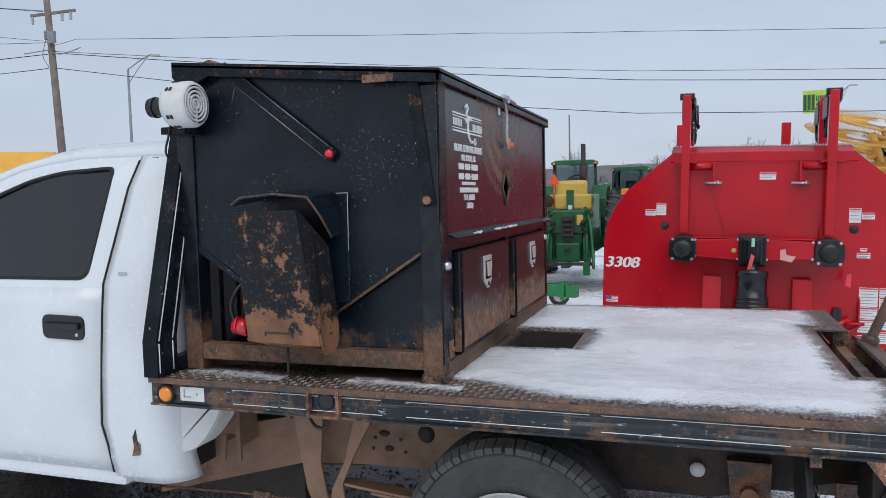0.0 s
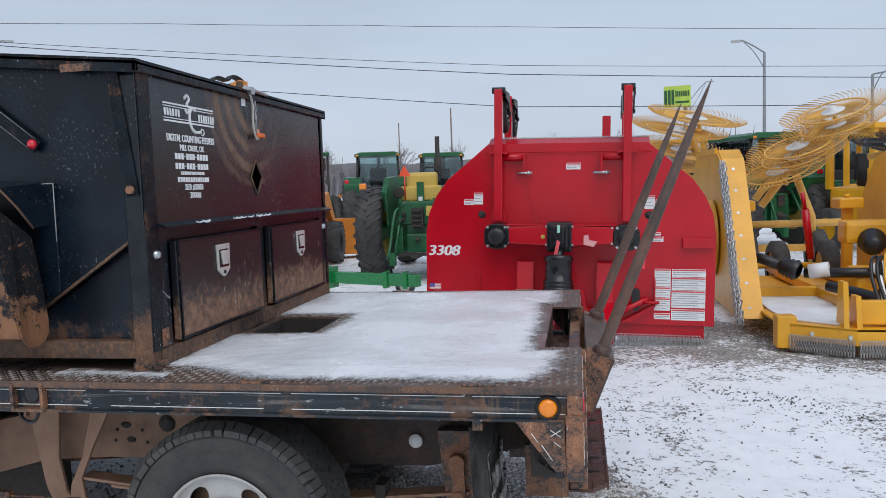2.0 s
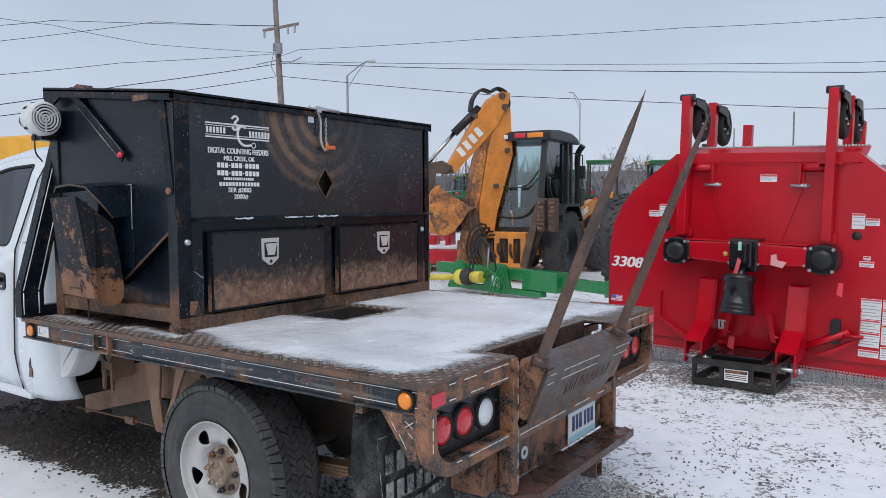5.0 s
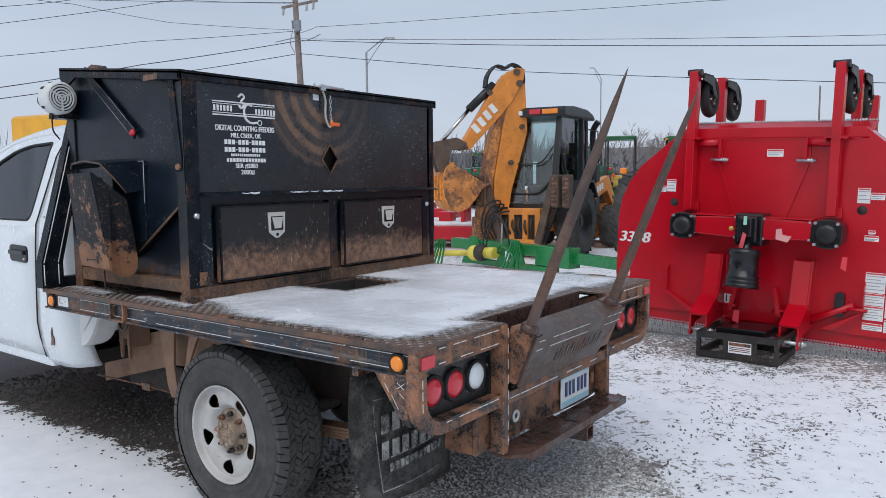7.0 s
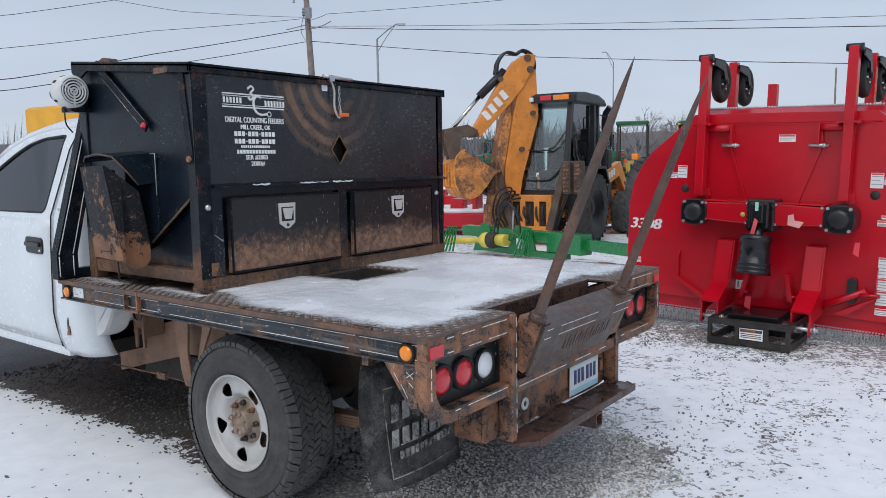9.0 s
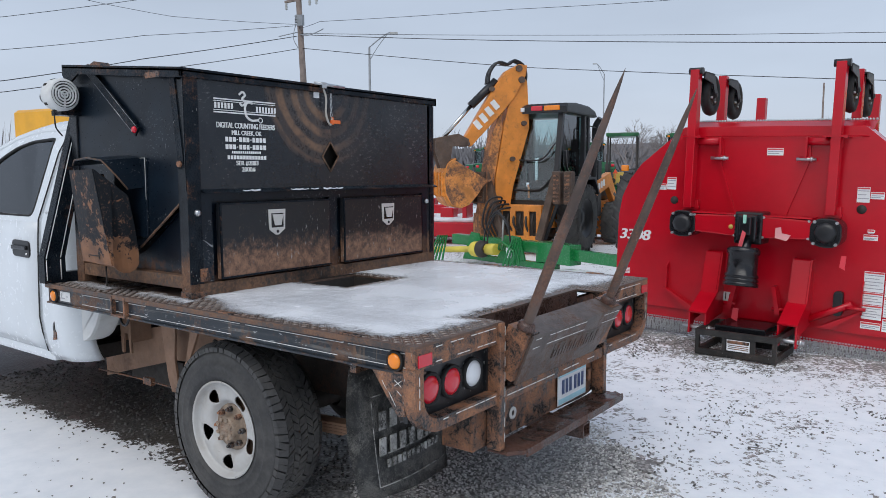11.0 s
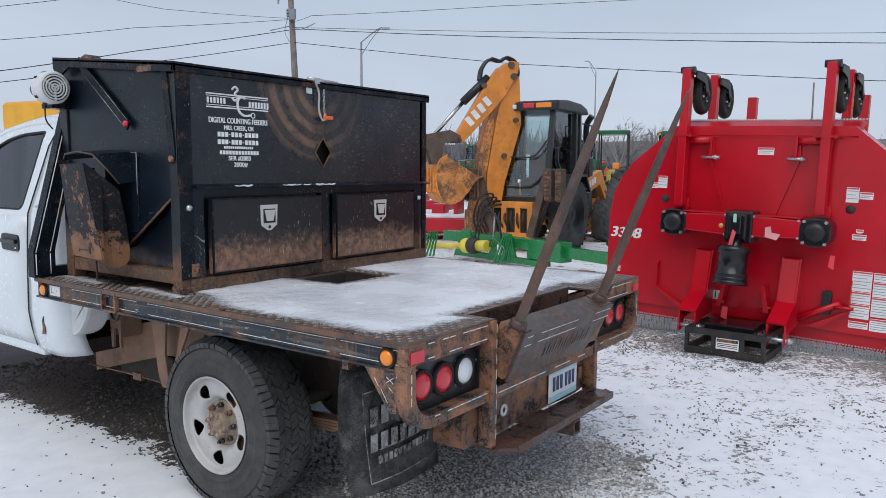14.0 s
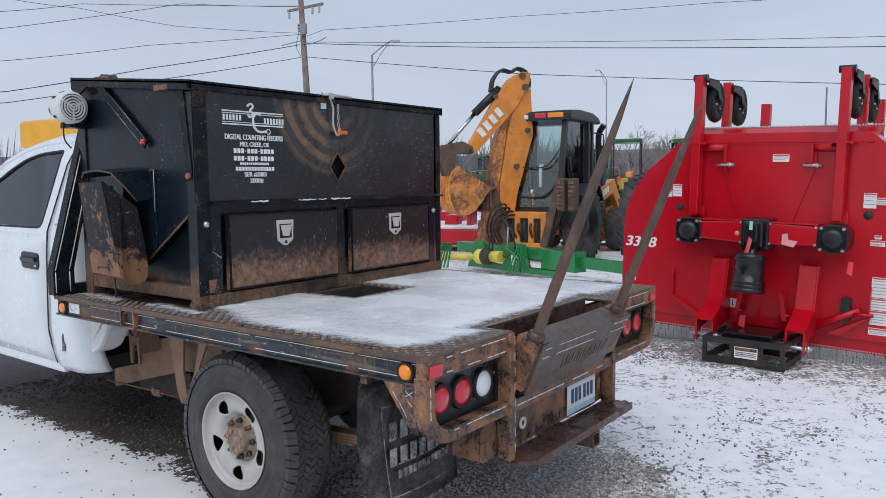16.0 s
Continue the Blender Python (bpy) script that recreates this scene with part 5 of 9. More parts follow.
    zs2 = [0.46, 0.5, 0.56, 0.62, 0.70, 0.90, 1.13, 1.25, 1.45, 1.62, 1.73, 1.78]
    rows = []
    for z in zs2:
        y0 = lean(z) + (0.05 if z < 0.5 else 0.03 if z < 0.53 else 0.01 if z < 0.6 else 0)
        x0 = seam_x(max(0.5, min(1.73, z)))
        arc = [(x0, y0), (x0 + 0.04, y0), (-2.62, y0 + 0.003)] + [(-2.62 + 0.14 * math.sin(t), y0 + 0.14 - 0.137 * math.cos(t)) for t in [k * math.pi / 12 for k in range(1, 7)]]
        rows.append([bm.verts.new((x, yy(y), z)) for x, y in arc])
    for a, b in zip(rows, rows[1:]):
        for k in range(len(a) - 1):
            bm.faces.new((a[k], a[k + 1], b[k + 1], b[k])).smooth = True
    bmesh.ops.recalc_face_normals(bm, faces=bm.faces)
    if (bm.faces[:][0].normal.y > 0) == (s > 0):
        bmesh.ops.reverse_faces(bm, faces=bm.faces)
    bmesh.ops.solidify(bm, geom=bm.faces[:], thickness=0.02)
    part("cab_corner", bm, m_white, TRUCK)
    bm = B()
    block(bm, -2.70, -2.66, *sorted((yy(lean(1.29) - 0.0005), yy(lean(1.29) - 0.004))), 1.285, 1.297, 0.001)
    part("badge", bm, m_chrome, TRUCK, "small bright badge")
    if s > 0:
        bm = B()
        slab(bm, [(-2.665, 0.585), (-2.63, 0.59), (-2.625, 0.63), (-2.64, 0.645), (-2.645, 0.69), (-2.66, 0.66), (-2.655, 0.62)], "y", 0.1185, 0.1225)
        part("rust_spot", bm, m_rust, TRUCK, "rust-through patch")
    bm = B()
    pipe(bm, [(x - 0.004, yy(lean(z) + (0.03 if z < 0.53 else 0.008 if z < 0.6 else 0) - 0.001), z) for x, z in seam], 0.0045, 5)
    part("door_seal", bm, m_gasket, door)
    # sill and dark gap behind the seam
    bm = B()
    block(bm, -4.05, -2.74, *sorted((yy(0.16), yy(0.24))), 0.44, 0.51, 0.02)
    part("sill", bm, m_white, TRUCK)
    bm = B()
    block(bm, -2.86, -2.70, *sorted((yy(0.165), yy(0.2))), 0.5, 1.24)
    slab(bm, [(-2.83, 1.24), (-2.68, 1.24), (-2.62, 1.74), (-2.74, 1.74)], "y", yy(0.30), yy(0.34))
    part("door_jamb", bm, m_dark, TRUCK)


cab_side(1)
cab_side(-1)
# roof, back wall, windscreen, hood
bm = B()
rows = []
for x, top in ((-2.50, 1.765), (-2.53, 1.79), (-2.6, 1.805), (-3.01, 1.805), (-3.17, 1.788), (-3.32, 1.758), (-3.49, 1.695), (-3.64, 1.62)):
    rows.append([bm.verts.new((x, y, top - dz)) for y, dz in ((lean(top - 0.055) - 0.004, 0.055), (lean(top - 0.03) + 0.0, 0.022), (0.36, 0.004), (0.42, -0.012), (0.6, -0.03), (1.0, -0.04), (W - 0.6, -0.03), (W - 0.42, -0.012), (W - 0.36, 0.004), (W - lean(top - 0.03), 0.022), (W - lean(top - 0.055) + 0.004, 0.055))])
for a, b in zip(rows, rows[1:]):
    for k in range(10):
        bm.faces.new((a[k], b[k], b[k + 1], a[k + 1])).smooth = True
bmesh.ops.recalc_face_normals(bm, faces=bm.faces)
bmesh.ops.solidify(bm, geom=bm.faces[:], thickness=0.02)
part("roof", bm, m_white, TRUCK)
bm = B()
for i in range(60):
    x, y = rng.uniform(-3.0, -2.5), rng.uniform(0.33, 1.6)
    r = rng.uniform(0.008, 0.03)
    lathe(bm, [(0, r), (0.006, r * 0.7), (0.008, 0)], (x, y, 1.80 + 0.018 * min(1, (y - 0.33) / 0.2)), (0, 0, 1), 7)
part("roof_snow", bm, m_snow, TRUCK, kind="stuff")
bm = B()
sheet(bm, [(0.24, 0.64), (W - 0.24, 0.64), (W - 0.24, 1.25), (W - 0.38, 1.79), (0.38, 1.79), (0.24, 1.25)], [[(0.45, 1.3), (W - 0.45, 1.3), (W - 0.5, 1.66), (0.5, 1.66)]], lambda x, z: Vector((-2.515, x, z)), 0.02)
part("back_wall", bm, m_white, TRUCK)
bm = B()
sheet(bm, [(0.45, 1.3), (W - 0.45, 1.3), (W - 0.5, 1.66), (0.5, 1.66)], [], lambda x, z: Vector((-2.52, x, z)), 0.005)
part("rear_glass", bm, m_tint, TRUCK).visible_shadow = False
bm = B()
q = [bm.verts.new(p) for p in ((-3.62, 0.27, 1.615), (-3.62, W - 0.27, 1.615), (-4.2, W - 0.16, 1.24), (-4.2, 0.16, 1.24))]
bm.faces.new(q)
bmesh.ops.solidify(bm, geom=bm.faces[:], thickness=0.006)
part("windscreen", bm, m_tint, TRUCK).visible_shadow = False
bm = B()
block(bm, -5.35, -4.04, 0.14, W - 0.14, 0.80, 1.225, 0.08)
block(bm, -5.4, -5.2, 0.16, W - 0.16, 0.5, 0.85, 0.04)
for y in (0.13, W - 0.17):
    slab(bm, [(-5.3, 0.8), (-5.3, 0.62), (-5.08, 0.62), (-5.0, 0.78), (-4.78, 0.86), (-4.46, 0.86), (-4.24, 0.78), (-4.14, 0.52), (-4.06, 0.52), (-4.06, 1.1), (-5.3, 1.05)], "y", y, y + 0.04)
part("hood", bm, m_white, TRUCK)
bm = B()
block(bm, -4.0, -2.6, 0.25, W - 0.25, 0.44, 0.52)
block(bm, -3.05, -2.72, 0.32, 0.92, 0.52, 0.92, 0.05)
block(bm, -2.86, -2.7, 0.34, 0.9, 0.85, 1.38, 0.05)
block(bm, -2.83, -2.73, 0.50, 0.76, 1.38, 1.55, 0.04)
block(bm, -2.86, -2.7, 1.1, 1.66, 0.85, 1.38, 0.05)
block(bm, -2.83, -2.73, 1.24, 1.5, 1.38, 1.55, 0.04)
block(bm, -4.0, -3.6, 0.22, W - 0.22, 0.9, 1.22, 0.05)
part("interior", bm, m_dark, TRUCK)
bm = B()
c = Vector((-3.42, 0.62, 1.22))
ring = [c + Vector((0.09 * math.cos(a), 0.19 * math.sin(a), 0.16 * math.cos(a))) for a in [2 * math.pi * k / 24 for k in range(25)]]
pipe(bm, ring, 0.014, 6)
rod(bm, c, c + Vector((-0.2, 0, -0.12)), 0.03)
part("steering_wheel", bm, m_black, TRUCK)
# plastic wheel-well liner behind the cab
bm = B()
slab(bm, round_poly([(-2.60, 0.57), (-2.52, 0.57), (-2.42, 0.61), (-2.34, 0.71), (-2.30, 0.80), (-2.30, 0.83), (-2.60, 0.83)], 0.05, 5), "y", 0.20, 0.34, 0.02)
part("rear_liner", bm, m_offwhite, TRUCK, "dingy white plastic panel")

# ---- cattle feeder on the bed ----
FEED = thing("cattle_feeder", pose(-1.88, 0.13, 0.935), "rust-streaked black steel feeder box with white lettering on the flatbed", "feeder", world=True)
FX0, FX1, FY0, FY1 = -2.36, -1.39, 0.13, 1.93
top_z = lambda x: 1.955 + (FX1 - x) * 0.095
# frame posts and rails
for x, y in ((FX1 - 0.07, FY0 + 0.008), (FX1 - 0.07, FY1 - 0.05), (FX0 - 0.05, FY0 + 0.015), (FX0 - 0.05, FY1 - 0.06)):
    bm = B()
    block(bm, x, x + 0.07, y, y + 0.07, 0.937, min(top_z(x) - 0.04, 1.93), 0.004)
    part("post", bm, m_post, FEED)
m_sill = worn("feeder_sill", (0.03, 0.026, 0.024), 0.8, rust=((0.19, 0.1, 0.055), (0.075, 0.045, 0.03)), rough=0.5)
for y in (FY0 + 0.02, FY1 - 0.045):
    bm = B()
    block(bm, FX0 + 0.02, FX1 - 0.07, y, y + 0.05, 0.975, 1.035, 0.003)
    part("bottom_rail", bm, m_sill, FEED)
bm = B()
block(bm, FX1 - 0.055, FX1 + 0.006, FY0 + 0.05, FY1 - 0.05, 0.94, 1.0, 0.003)
part("bottom_rail", bm, m_sill, FEED)
bm = B()
block(bm, FX1 - 0.075, FX1 + 0.012, FY0 + 0.003, FY0 + 0.085, 0.937, 0.965, 0.003)
part("foot", bm, m_rust, FEED)
# hopper: side plates with a funnel outline
def hopper_side(y, t):
    bm = B()
    slab(bm, [(FX0 - 0.02, top_z(FX0)), (FX0 - 0.02, 1.40), (-2.13, 1.265), (-2.02, 1.19), (-1.93, 1.10), (-1.82, 1.14), (FX1 - 0.07, 1.375), (FX1 - 0.0, 1.375), (FX1 - 0.0, top_z(FX1))], "y", y, y + t)
    return part("hopper_side", bm, m_feeder, FEED)


side = hopper_side(FY0 + 0.024, 0.012)
hopper_side(FY1 - 0.014, 0.012)
bm = B()
slab(bm, [(-1.93, 1.09), (-1.82, 1.13), (FX1 - 0.07, 1.365), (FX1 - 0.07, 1.035), (-2.05, 1.035)], "y", FY0 + 0.062, FY0 + 0.07)
part("lower_panel", bm, m_feeder, FEED)
bm = B()
pipe(bm, [(-1.80, FY0 + 0.022, 1.15), (FX1 - 0.07, FY0 + 0.022, 1.372)], 0.006, 6)
part("weld_lip", bm, m_sill, FEED)
bm = B()
block(bm, FX0 - 0.02, FX0 + 0.0, FY0 + 0.06, FY1 - 0.06, 1.40, top_z(FX0) - 0.01)
slab(bm, [(FX0 - 0.02, 1.40), (FX0 - 0.01, 1.42), (-1.93, 1.12), (-1.93, 1.10)], "y", FY0 + 0.02, FY1 - 0.02)
slab(bm, [(-1.93, 1.10), (-1.93, 1.12), (FX1 - 0.02, 1.40), (FX1 - 0.02, 1.38)], "y", FY0 + 0.06, FY1 - 0.02)
part("hopper_floor", bm, m_feeder, FEED)
bm = B()
block(bm, -2.33, -1.5, 0.62, 0.64, 0.95, 1.5)
part("inner_wall", bm, m_dark, FEED)
# rear upper panel with a diamond opening
bm = B()
cy, cz = 1.03, 1.59
sheet(bm, [(FY0 + 0.0, 1.425), (FY1, 1.425), (FY1, 1.94), (FY0 + 0.0, 1.94)], [[(cy - 0.056, cz), (cy, cz - 0.074), (cy + 0.056, cz), (cy, cz + 0.074)]], lambda x, z: Vector((FX1 - 0.003, x, z)), 0.003)
panel = part("rear_panel", bm, m_panel, FEED, "black rear panel with rubbed arcs of rust")
bm = B()
for (a, b), (c, d) in zip(((-0.06, 0), (0, -0.079), (0.06, 0), (0, 0.079)), ((0, -0.079), (0.06, 0), (0, 0.079), (-0.06, 0))):
    pipe(bm, [(FX1 + 0.003, cy + a, cz + b), (FX1 + 0.003, cy + c, cz + d)], 0.0045, 6)
part("sight_rim", bm, m_sill, panel)
bm = B()
block(bm, FX1 - 0.3, FX1 - 0.06, 0.9, 1.2, 1.45, 1.72)
part("inner_grain_guard", bm, m_dark, FEED)
for y0, y1 in ((FY0, FY0 + 0.075), (FY1 - 0.035, FY1)):
    bm = B()
    block(bm, FX1, FX1 + 0.006, y0 + 0.004, y1, 1.0, 1.93, 0.002)
    part("edge_angle", bm, m_rail, FEED)
# drip ledge
bm = B()
slab(bm, [(FX1 - 0.002, 1.432), (FX1 + 0.035, 1.418), (FX1 + 0.035, 1.412), (FX1 - 0.002, 1.422)], "y", FY0 + 0.075, FY1 + 0.01)
ledge = part("ledge", bm, m_rail, FEED)
bm = B()
rngf = random.Random(8)
for y in [0.42, 0.47, 0.72, 0.75, 0.79, 0.86, 0.95, 1.0, 1.04]:
    pipe(bm, curve_pts([(FX1 + 0.03, y, 1.424), (FX1 + 0.033, y + 0.02, 1.42), (FX1 + 0.032, y + 0.05, 1.424)], 3), rngf.uniform(0.002, 0.005), 6)
part("frost", bm, m_snow, ledge, kind="stuff")
# lower rear: recessed sheet and two doors
bm = B()
block(bm, FX1 - 0.035, FX1 - 0.025, FY0 + 0.05, FY1 - 0.03, 0.995, 1.425)
rear = part("lower_rear", bm, m_feeder, FEED)
for y0, y1, z0 in ((1.015, 1.075, 1.0), (FY0 + 0.07, 0.265, 1.0), (1.83, FY1 - 0.035, 1.0), (0.265, 1.015, 1.375), (1.075, 1.83, 1.375)):
    bm = B()
    block(bm, FX1 - 0.026, FX1 - 0.002, y0, y1, z0, 1.42)
    part("frame_strip", bm, m_feeder, rear)
for y0, y1, ly in ((0.29, 1.0, 0.63), (1.105, 1.80, 1.475)):
    bm = B()
    block(bm, FX1 - 0.01, FX1 + 0.018, y0, y1, 1.012, 1.365, 0.005)
    door = part("tool_door", bm, m_drawer, FEED, "pitted black toolbox door, rusty along its foot")
    bm = B()
    block(bm, FX1 + 0.018, FX1 + 0.026, y0 + 0.0, y1, 1.012, 1.02)
    block(bm, FX1 + 0.018, FX1 + 0.026, y0, y1, 1.357, 1.365)
    block(bm, FX1 + 0.018, FX1 + 0.026, y0, y0 + 0.008, 1.02, 1.357)
    part("door_edge", bm, m_rail, door)
    bm = B()
    slab(bm, [(ly - 0.055, 1.325), (ly + 0.055, 1.325), (ly + 0.05, 1.225), (ly + 0.01, 1.198), (ly - 0.01, 1.198), (ly - 0.05, 1.225)], "x", FX1 + 0.018, FX1 + 0.025, 0.002)
    latch = part("latch", bm, m_latch, door, "bright paddle latch")
    bm = B()
    block(bm, FX1 + 0.025, FX1 + 0.0265, ly - 0.038, ly + 0.038, 1.235, 1.305)
    part("latch_well", bm, m_gloss, latch)
    bm = B()
    slab(bm, [(ly - 0.034, 1.30), (ly + 0.034, 1.30), (ly + 0.02, 1.245), (ly - 0.02, 1.245)], "x", FX1 + 0.0265, FX1 + 0.033, 0.002)
    part("paddle", bm, m_latch, latch)
    bm = B()
    lathe(bm, [(0, 0.008), (0.004, 0.008), (0.005, 0)], (FX1 + 0.025, ly, 1.215), (1, 0, 0), 12)
    part("key_lock", bm, m_black, latch)
for y in (0.18, 1.86):
    bm = B()
    lathe(bm, [(0, 0.016), (0.006, 0.015), (0.014, 0.010), (0.016, 0)], (FX1 + 0.006, y, 1.325), (1, 0, 0), 14)
    part("bolt", bm, m_zinc, FEED)
bm = B()
block(bm, FX1 + 0.004, FX1 + 0.010, 0.185, 0.225, 1.01, 1.07, 0.001)
rod(bm, (FX1 + 0.01, 0.205, 1.04), (FX1 + 0.018, 0.205, 1.04), 0.009, seg=8)
part("hinge_plate", bm, m_rust, FEED)
# lid
bm = B()
vs = []
for x in (FX0 - 0.03, FX1 + 0.02):
    for y in (FY0 - 0.02, FY1 + 0.02):
        vs += [bm.verts.new((x, y, top_z(x) + dz)) for dz in (-0.005, 0.012)]
for q in ((0, 1, 3, 2), (4, 6, 7, 5), (0, 4, 5, 1), (2, 3, 7, 6), (0, 2, 6, 4), (1, 5, 7, 3)):
    bm.faces.new([vs[i] for i in q])
bmesh.ops.recalc_face_normals(bm, faces=bm.faces)
lid = part("lid", bm, m_rail, FEED, "sloping lid with turned-down edges")
bm = B()
block(bm, FX1 + 0.006, FX1 + 0.02, FY0 - 0.02, FY1 + 0.02, 1.925, 1.957, 0.002)
part("lid_lip", bm, m_rail, lid)
for y in (FY0 - 0.02, FY1 + 0.008):
    bm = B()
    slab(bm, [(FX0 - 0.03, top_z(FX0) + 0.005), (FX1 + 0.02, 1.957), (FX1 + 0.02, 1.92), (FX0 + 0.12, top_z(FX0) - 0.045), (FX0 + 0.02, top_z(FX0) - 0.09), (FX0 - 0.03, top_z(FX0) - 0.04)], "y", y, y + 0.012)
    part("lid_lip", bm, m_rail, lid)
bm = B()
block(bm, -1.64, -1.53, FY0 - 0.0215, FY0 - 0.0185, 1.935, 1.96)
part("rust_patch", bm, m_rust, lid)
bm = B()
slab(bm, [(FX0 - 0.06, 2.065), (FX0 + 0.03, 2.09), (FX0 + 0.06, 2.06), (FX0 - 0.0, 2.02), (FX0 - 0.06, 2.04)], "y", FY0 + 0.12, FY0 + 0.2)
part("flap_corner", bm, m_rust, lid)
# flat arms
def flat_arm(name, a, b, w, mt, y=FY0 + 0.002):
    bm = B()
    a, b = Vector(a), Vector(b)
    d = (b - a).normalized()
    nn = Vector((-d.y, d.x)) * w / 2
    e = d * 0.02
    slab(bm, [tuple(a - e + nn), tuple(b + e + nn), tuple(b + e - nn), tuple(a - e - nn)], "y", y, y + 0.008)
    return part(name, bm, mt, FEED)


lift = flat_arm("lid_arm", (-2.18, 2.02), (-1.78, 1.71), 0.045, m_rail)
bm = B()
for sgn in (-1, 1):
    pipe(bm, [(-2.18 + sgn * 0.012, FY0 + 0.001, 2.02 + sgn * 0.016), (-1.78 + sgn * 0.012, FY0 + 0.001, 1.71 + sgn * 0.016)], 0.0009, 4)
part("bright_edge", bm, m_zinc, lift)
prop = flat_arm("prop_arm", (-1.475, 1.95), (-1.425, 1.545), 0.042, m_rail)
for x, z in ((-2.18, 2.02), (-1.78, 1.71)):
    bm = B()
    lathe(bm, [(0, 0.016), (0.007, 0.016), (0.013, 0.011), (0.015, 0)], (x, FY0 + 0.002, z), (0, -1, 0), 16)
    part("red_knob", bm, m_redlamp, FEED, "round red plastic cap")
for x, z in ((-1.475, 1.945), (-1.43, 1.545)):
    bm = B()
    rod(bm, (x, FY0 + 0.02, z), (x, FY0 - 0.008, z), 0.014, seg=8)
    part("bolt", bm, m_rust, FEED)
# discharge chute: a narrow front, a splayed side plate with a round foot, a black hood behind
def plate(name, pts, mt, t, label="", parent=None):
    bm = B()
    bm.faces.new([bm.verts.new(p) for p in pts])
    bmesh.ops.triangulate(bm, faces=bm.faces[:])
    bmesh.ops.solidify(bm, geom=bm.faces[:], thickness=t)
    return part(name, bm, mt, parent or FEED, label)


chute = plate("chute_front", [(-2.055, -0.045, 1.52), (-1.80, -0.07, 1.525), (-1.755, -0.022, 1.08), (-2.03, -0.012, 1.085)], m_chute, 0.006, "orange-brown bare steel chute with islands of black paint")
plate("chute_side", [(-1.80, -0.07, 1.525), (-1.785, 0.0, 1.465), (-1.77, 0.075, 1.40), (-1.765, 0.10, 1.25), (-1.76, 0.112, 1.12), (-1.76, 0.11, 1.075), (-1.762, 0.092, 1.05), (-1.765, 0.062, 1.036), (-1.765, 0.03, 1.038), (-1.76, 0.0, 1.055), (-1.755, -0.022, 1.08)], m_chute, 0.005)
plate("chute_side", [(-2.053, -0.043, 1.52), (-2.06, 0.125, 1.50), (-2.04, 0.125, 1.08), (-2.03, -0.010, 1.085)], m_chute, 0.005)
plate("chute_lip", [(-2.05, 0.0, 1.087), (-2.0, 0.05, 1.06), (-1.9, 0.07, 1.05), (-1.8, 0.05, 1.06), (-1.757, -0.018, 1.085)], m_chute, 0.005)
# black hood: a bent sheet over the mouth of the chute
bm = B()
crest = [(-2.075, -0.02, 1.545), (-2.03, -0.035, 1.568), (-1.90, -0.045, 1.578), (-1.775, -0.045, 1.565), (-1.757, 0.01, 1.50), (-1.748, 0.065, 1.43)]
wall = [(-2.075, 0.15, 1.56), (-2.03, 0.15, 1.585), (-1.90, 0.15, 1.592), (-1.765, 0.15, 1.58), (-1.748, 0.15, 1.51), (-1.742, 0.15, 1.44)]
for p, q, r, t in zip(crest, crest[1:], wall[1:], wall):
    bm.faces.new([bm.verts.new(v) for v in (p, q, r, t)])
bmesh.ops.remove_doubles(bm, verts=bm.verts, dist=0.001)
bmesh.ops.solidify(bm, geom=bm.faces[:], thickness=0.006)
hood = part("chute_hood", bm, m_feeder, FEED)
bm = B()
pipe(bm, crest, 0.004, 6)
part("hood_edge", bm, m_sill, hood)
bm = B()
slab(bm, [(-2.0, 1.565), (-1.72, 1.575), (-1.725, 1.20), (-2.0, 1.2)], "y", FY0 + 0.012, FY0 + 0.025, 0.003)
part("hood_box", bm, m_feeder, FEED)
bm = B()
pipe(bm, [(-1.92, FY0 + 0.011, 1.571), (-1.722, FY0 + 0.011, 1.577), (-1.724, FY0 + 0.011, 1.38)], 0.0022, 5)
part("bright_edge", bm, m_grey, hood)
bm = B()
pipe(bm, [(-1.96, -0.024, 1.108), (-1.96, -0.024, 1.118), (-1.855, -0.03, 1.118), (-1.855, -0.03, 1.104)], 0.003, 5)
part("catch", bm, m_dark, chute)
bm = B()
rod(bm, (-1.91, 0.03, 1.06), (-1.91, 0.03, 0.965), 0.0045, seg=6)
part("drip_pin", bm, m_dark, FEED)
# motor at the front corner
bm = B()
lathe(bm, [(-0.085, 0), (-0.085, 0.05), (-0.08, 0.072), (-0.06, 0.08), (0.005, 0.08), (0.018, 0.074), (0.02, 0.066)], (-2.26, 0.043, 1.897), (1, 0, 0), 36)
motor = part("motor", bm, m_offwhite, FEED, "round off-white electric motor with vented end")
bm = B()
for a in range(10):
    for dx in (-0.05, -0.035):
        if a % 3 == 2:
            continue
        t = a * math.pi / 5
        o = Vector((-2.26 + dx, 0.043 + 0.0795 * math.cos(t), 1.897 + 0.0795 * math.sin(t)))
        block(bm, -0.005, 0.005, -0.003, 0.003, -0.007, 0.007, m=Matrix.Translation(o) @ Matrix.Rotation(t, 4, "X"))
part("vent_slot", bm, m_dark, motor, kind="stuff")
bm = B()
lathe(bm, [(0.012, 0.067), (0.013, 0.0)], (-2.26, 0.043, 1.897), (1, 0, 0), 30)
part("fan_end", bm, m_black, motor)
bm = B()
for r in (0.016, 0.030, 0.044, 0.058):
    lathe(bm, [(0.014, r - 0.0035), (0.021, r - 0.0035), (0.021, r + 0.0035), (0.014, r + 0.0035)], (-2.26, 0.043, 1.897), (1, 0, 0), 30)
for k in range(3):
    t = k * 2 * math.pi / 3 + 0.5
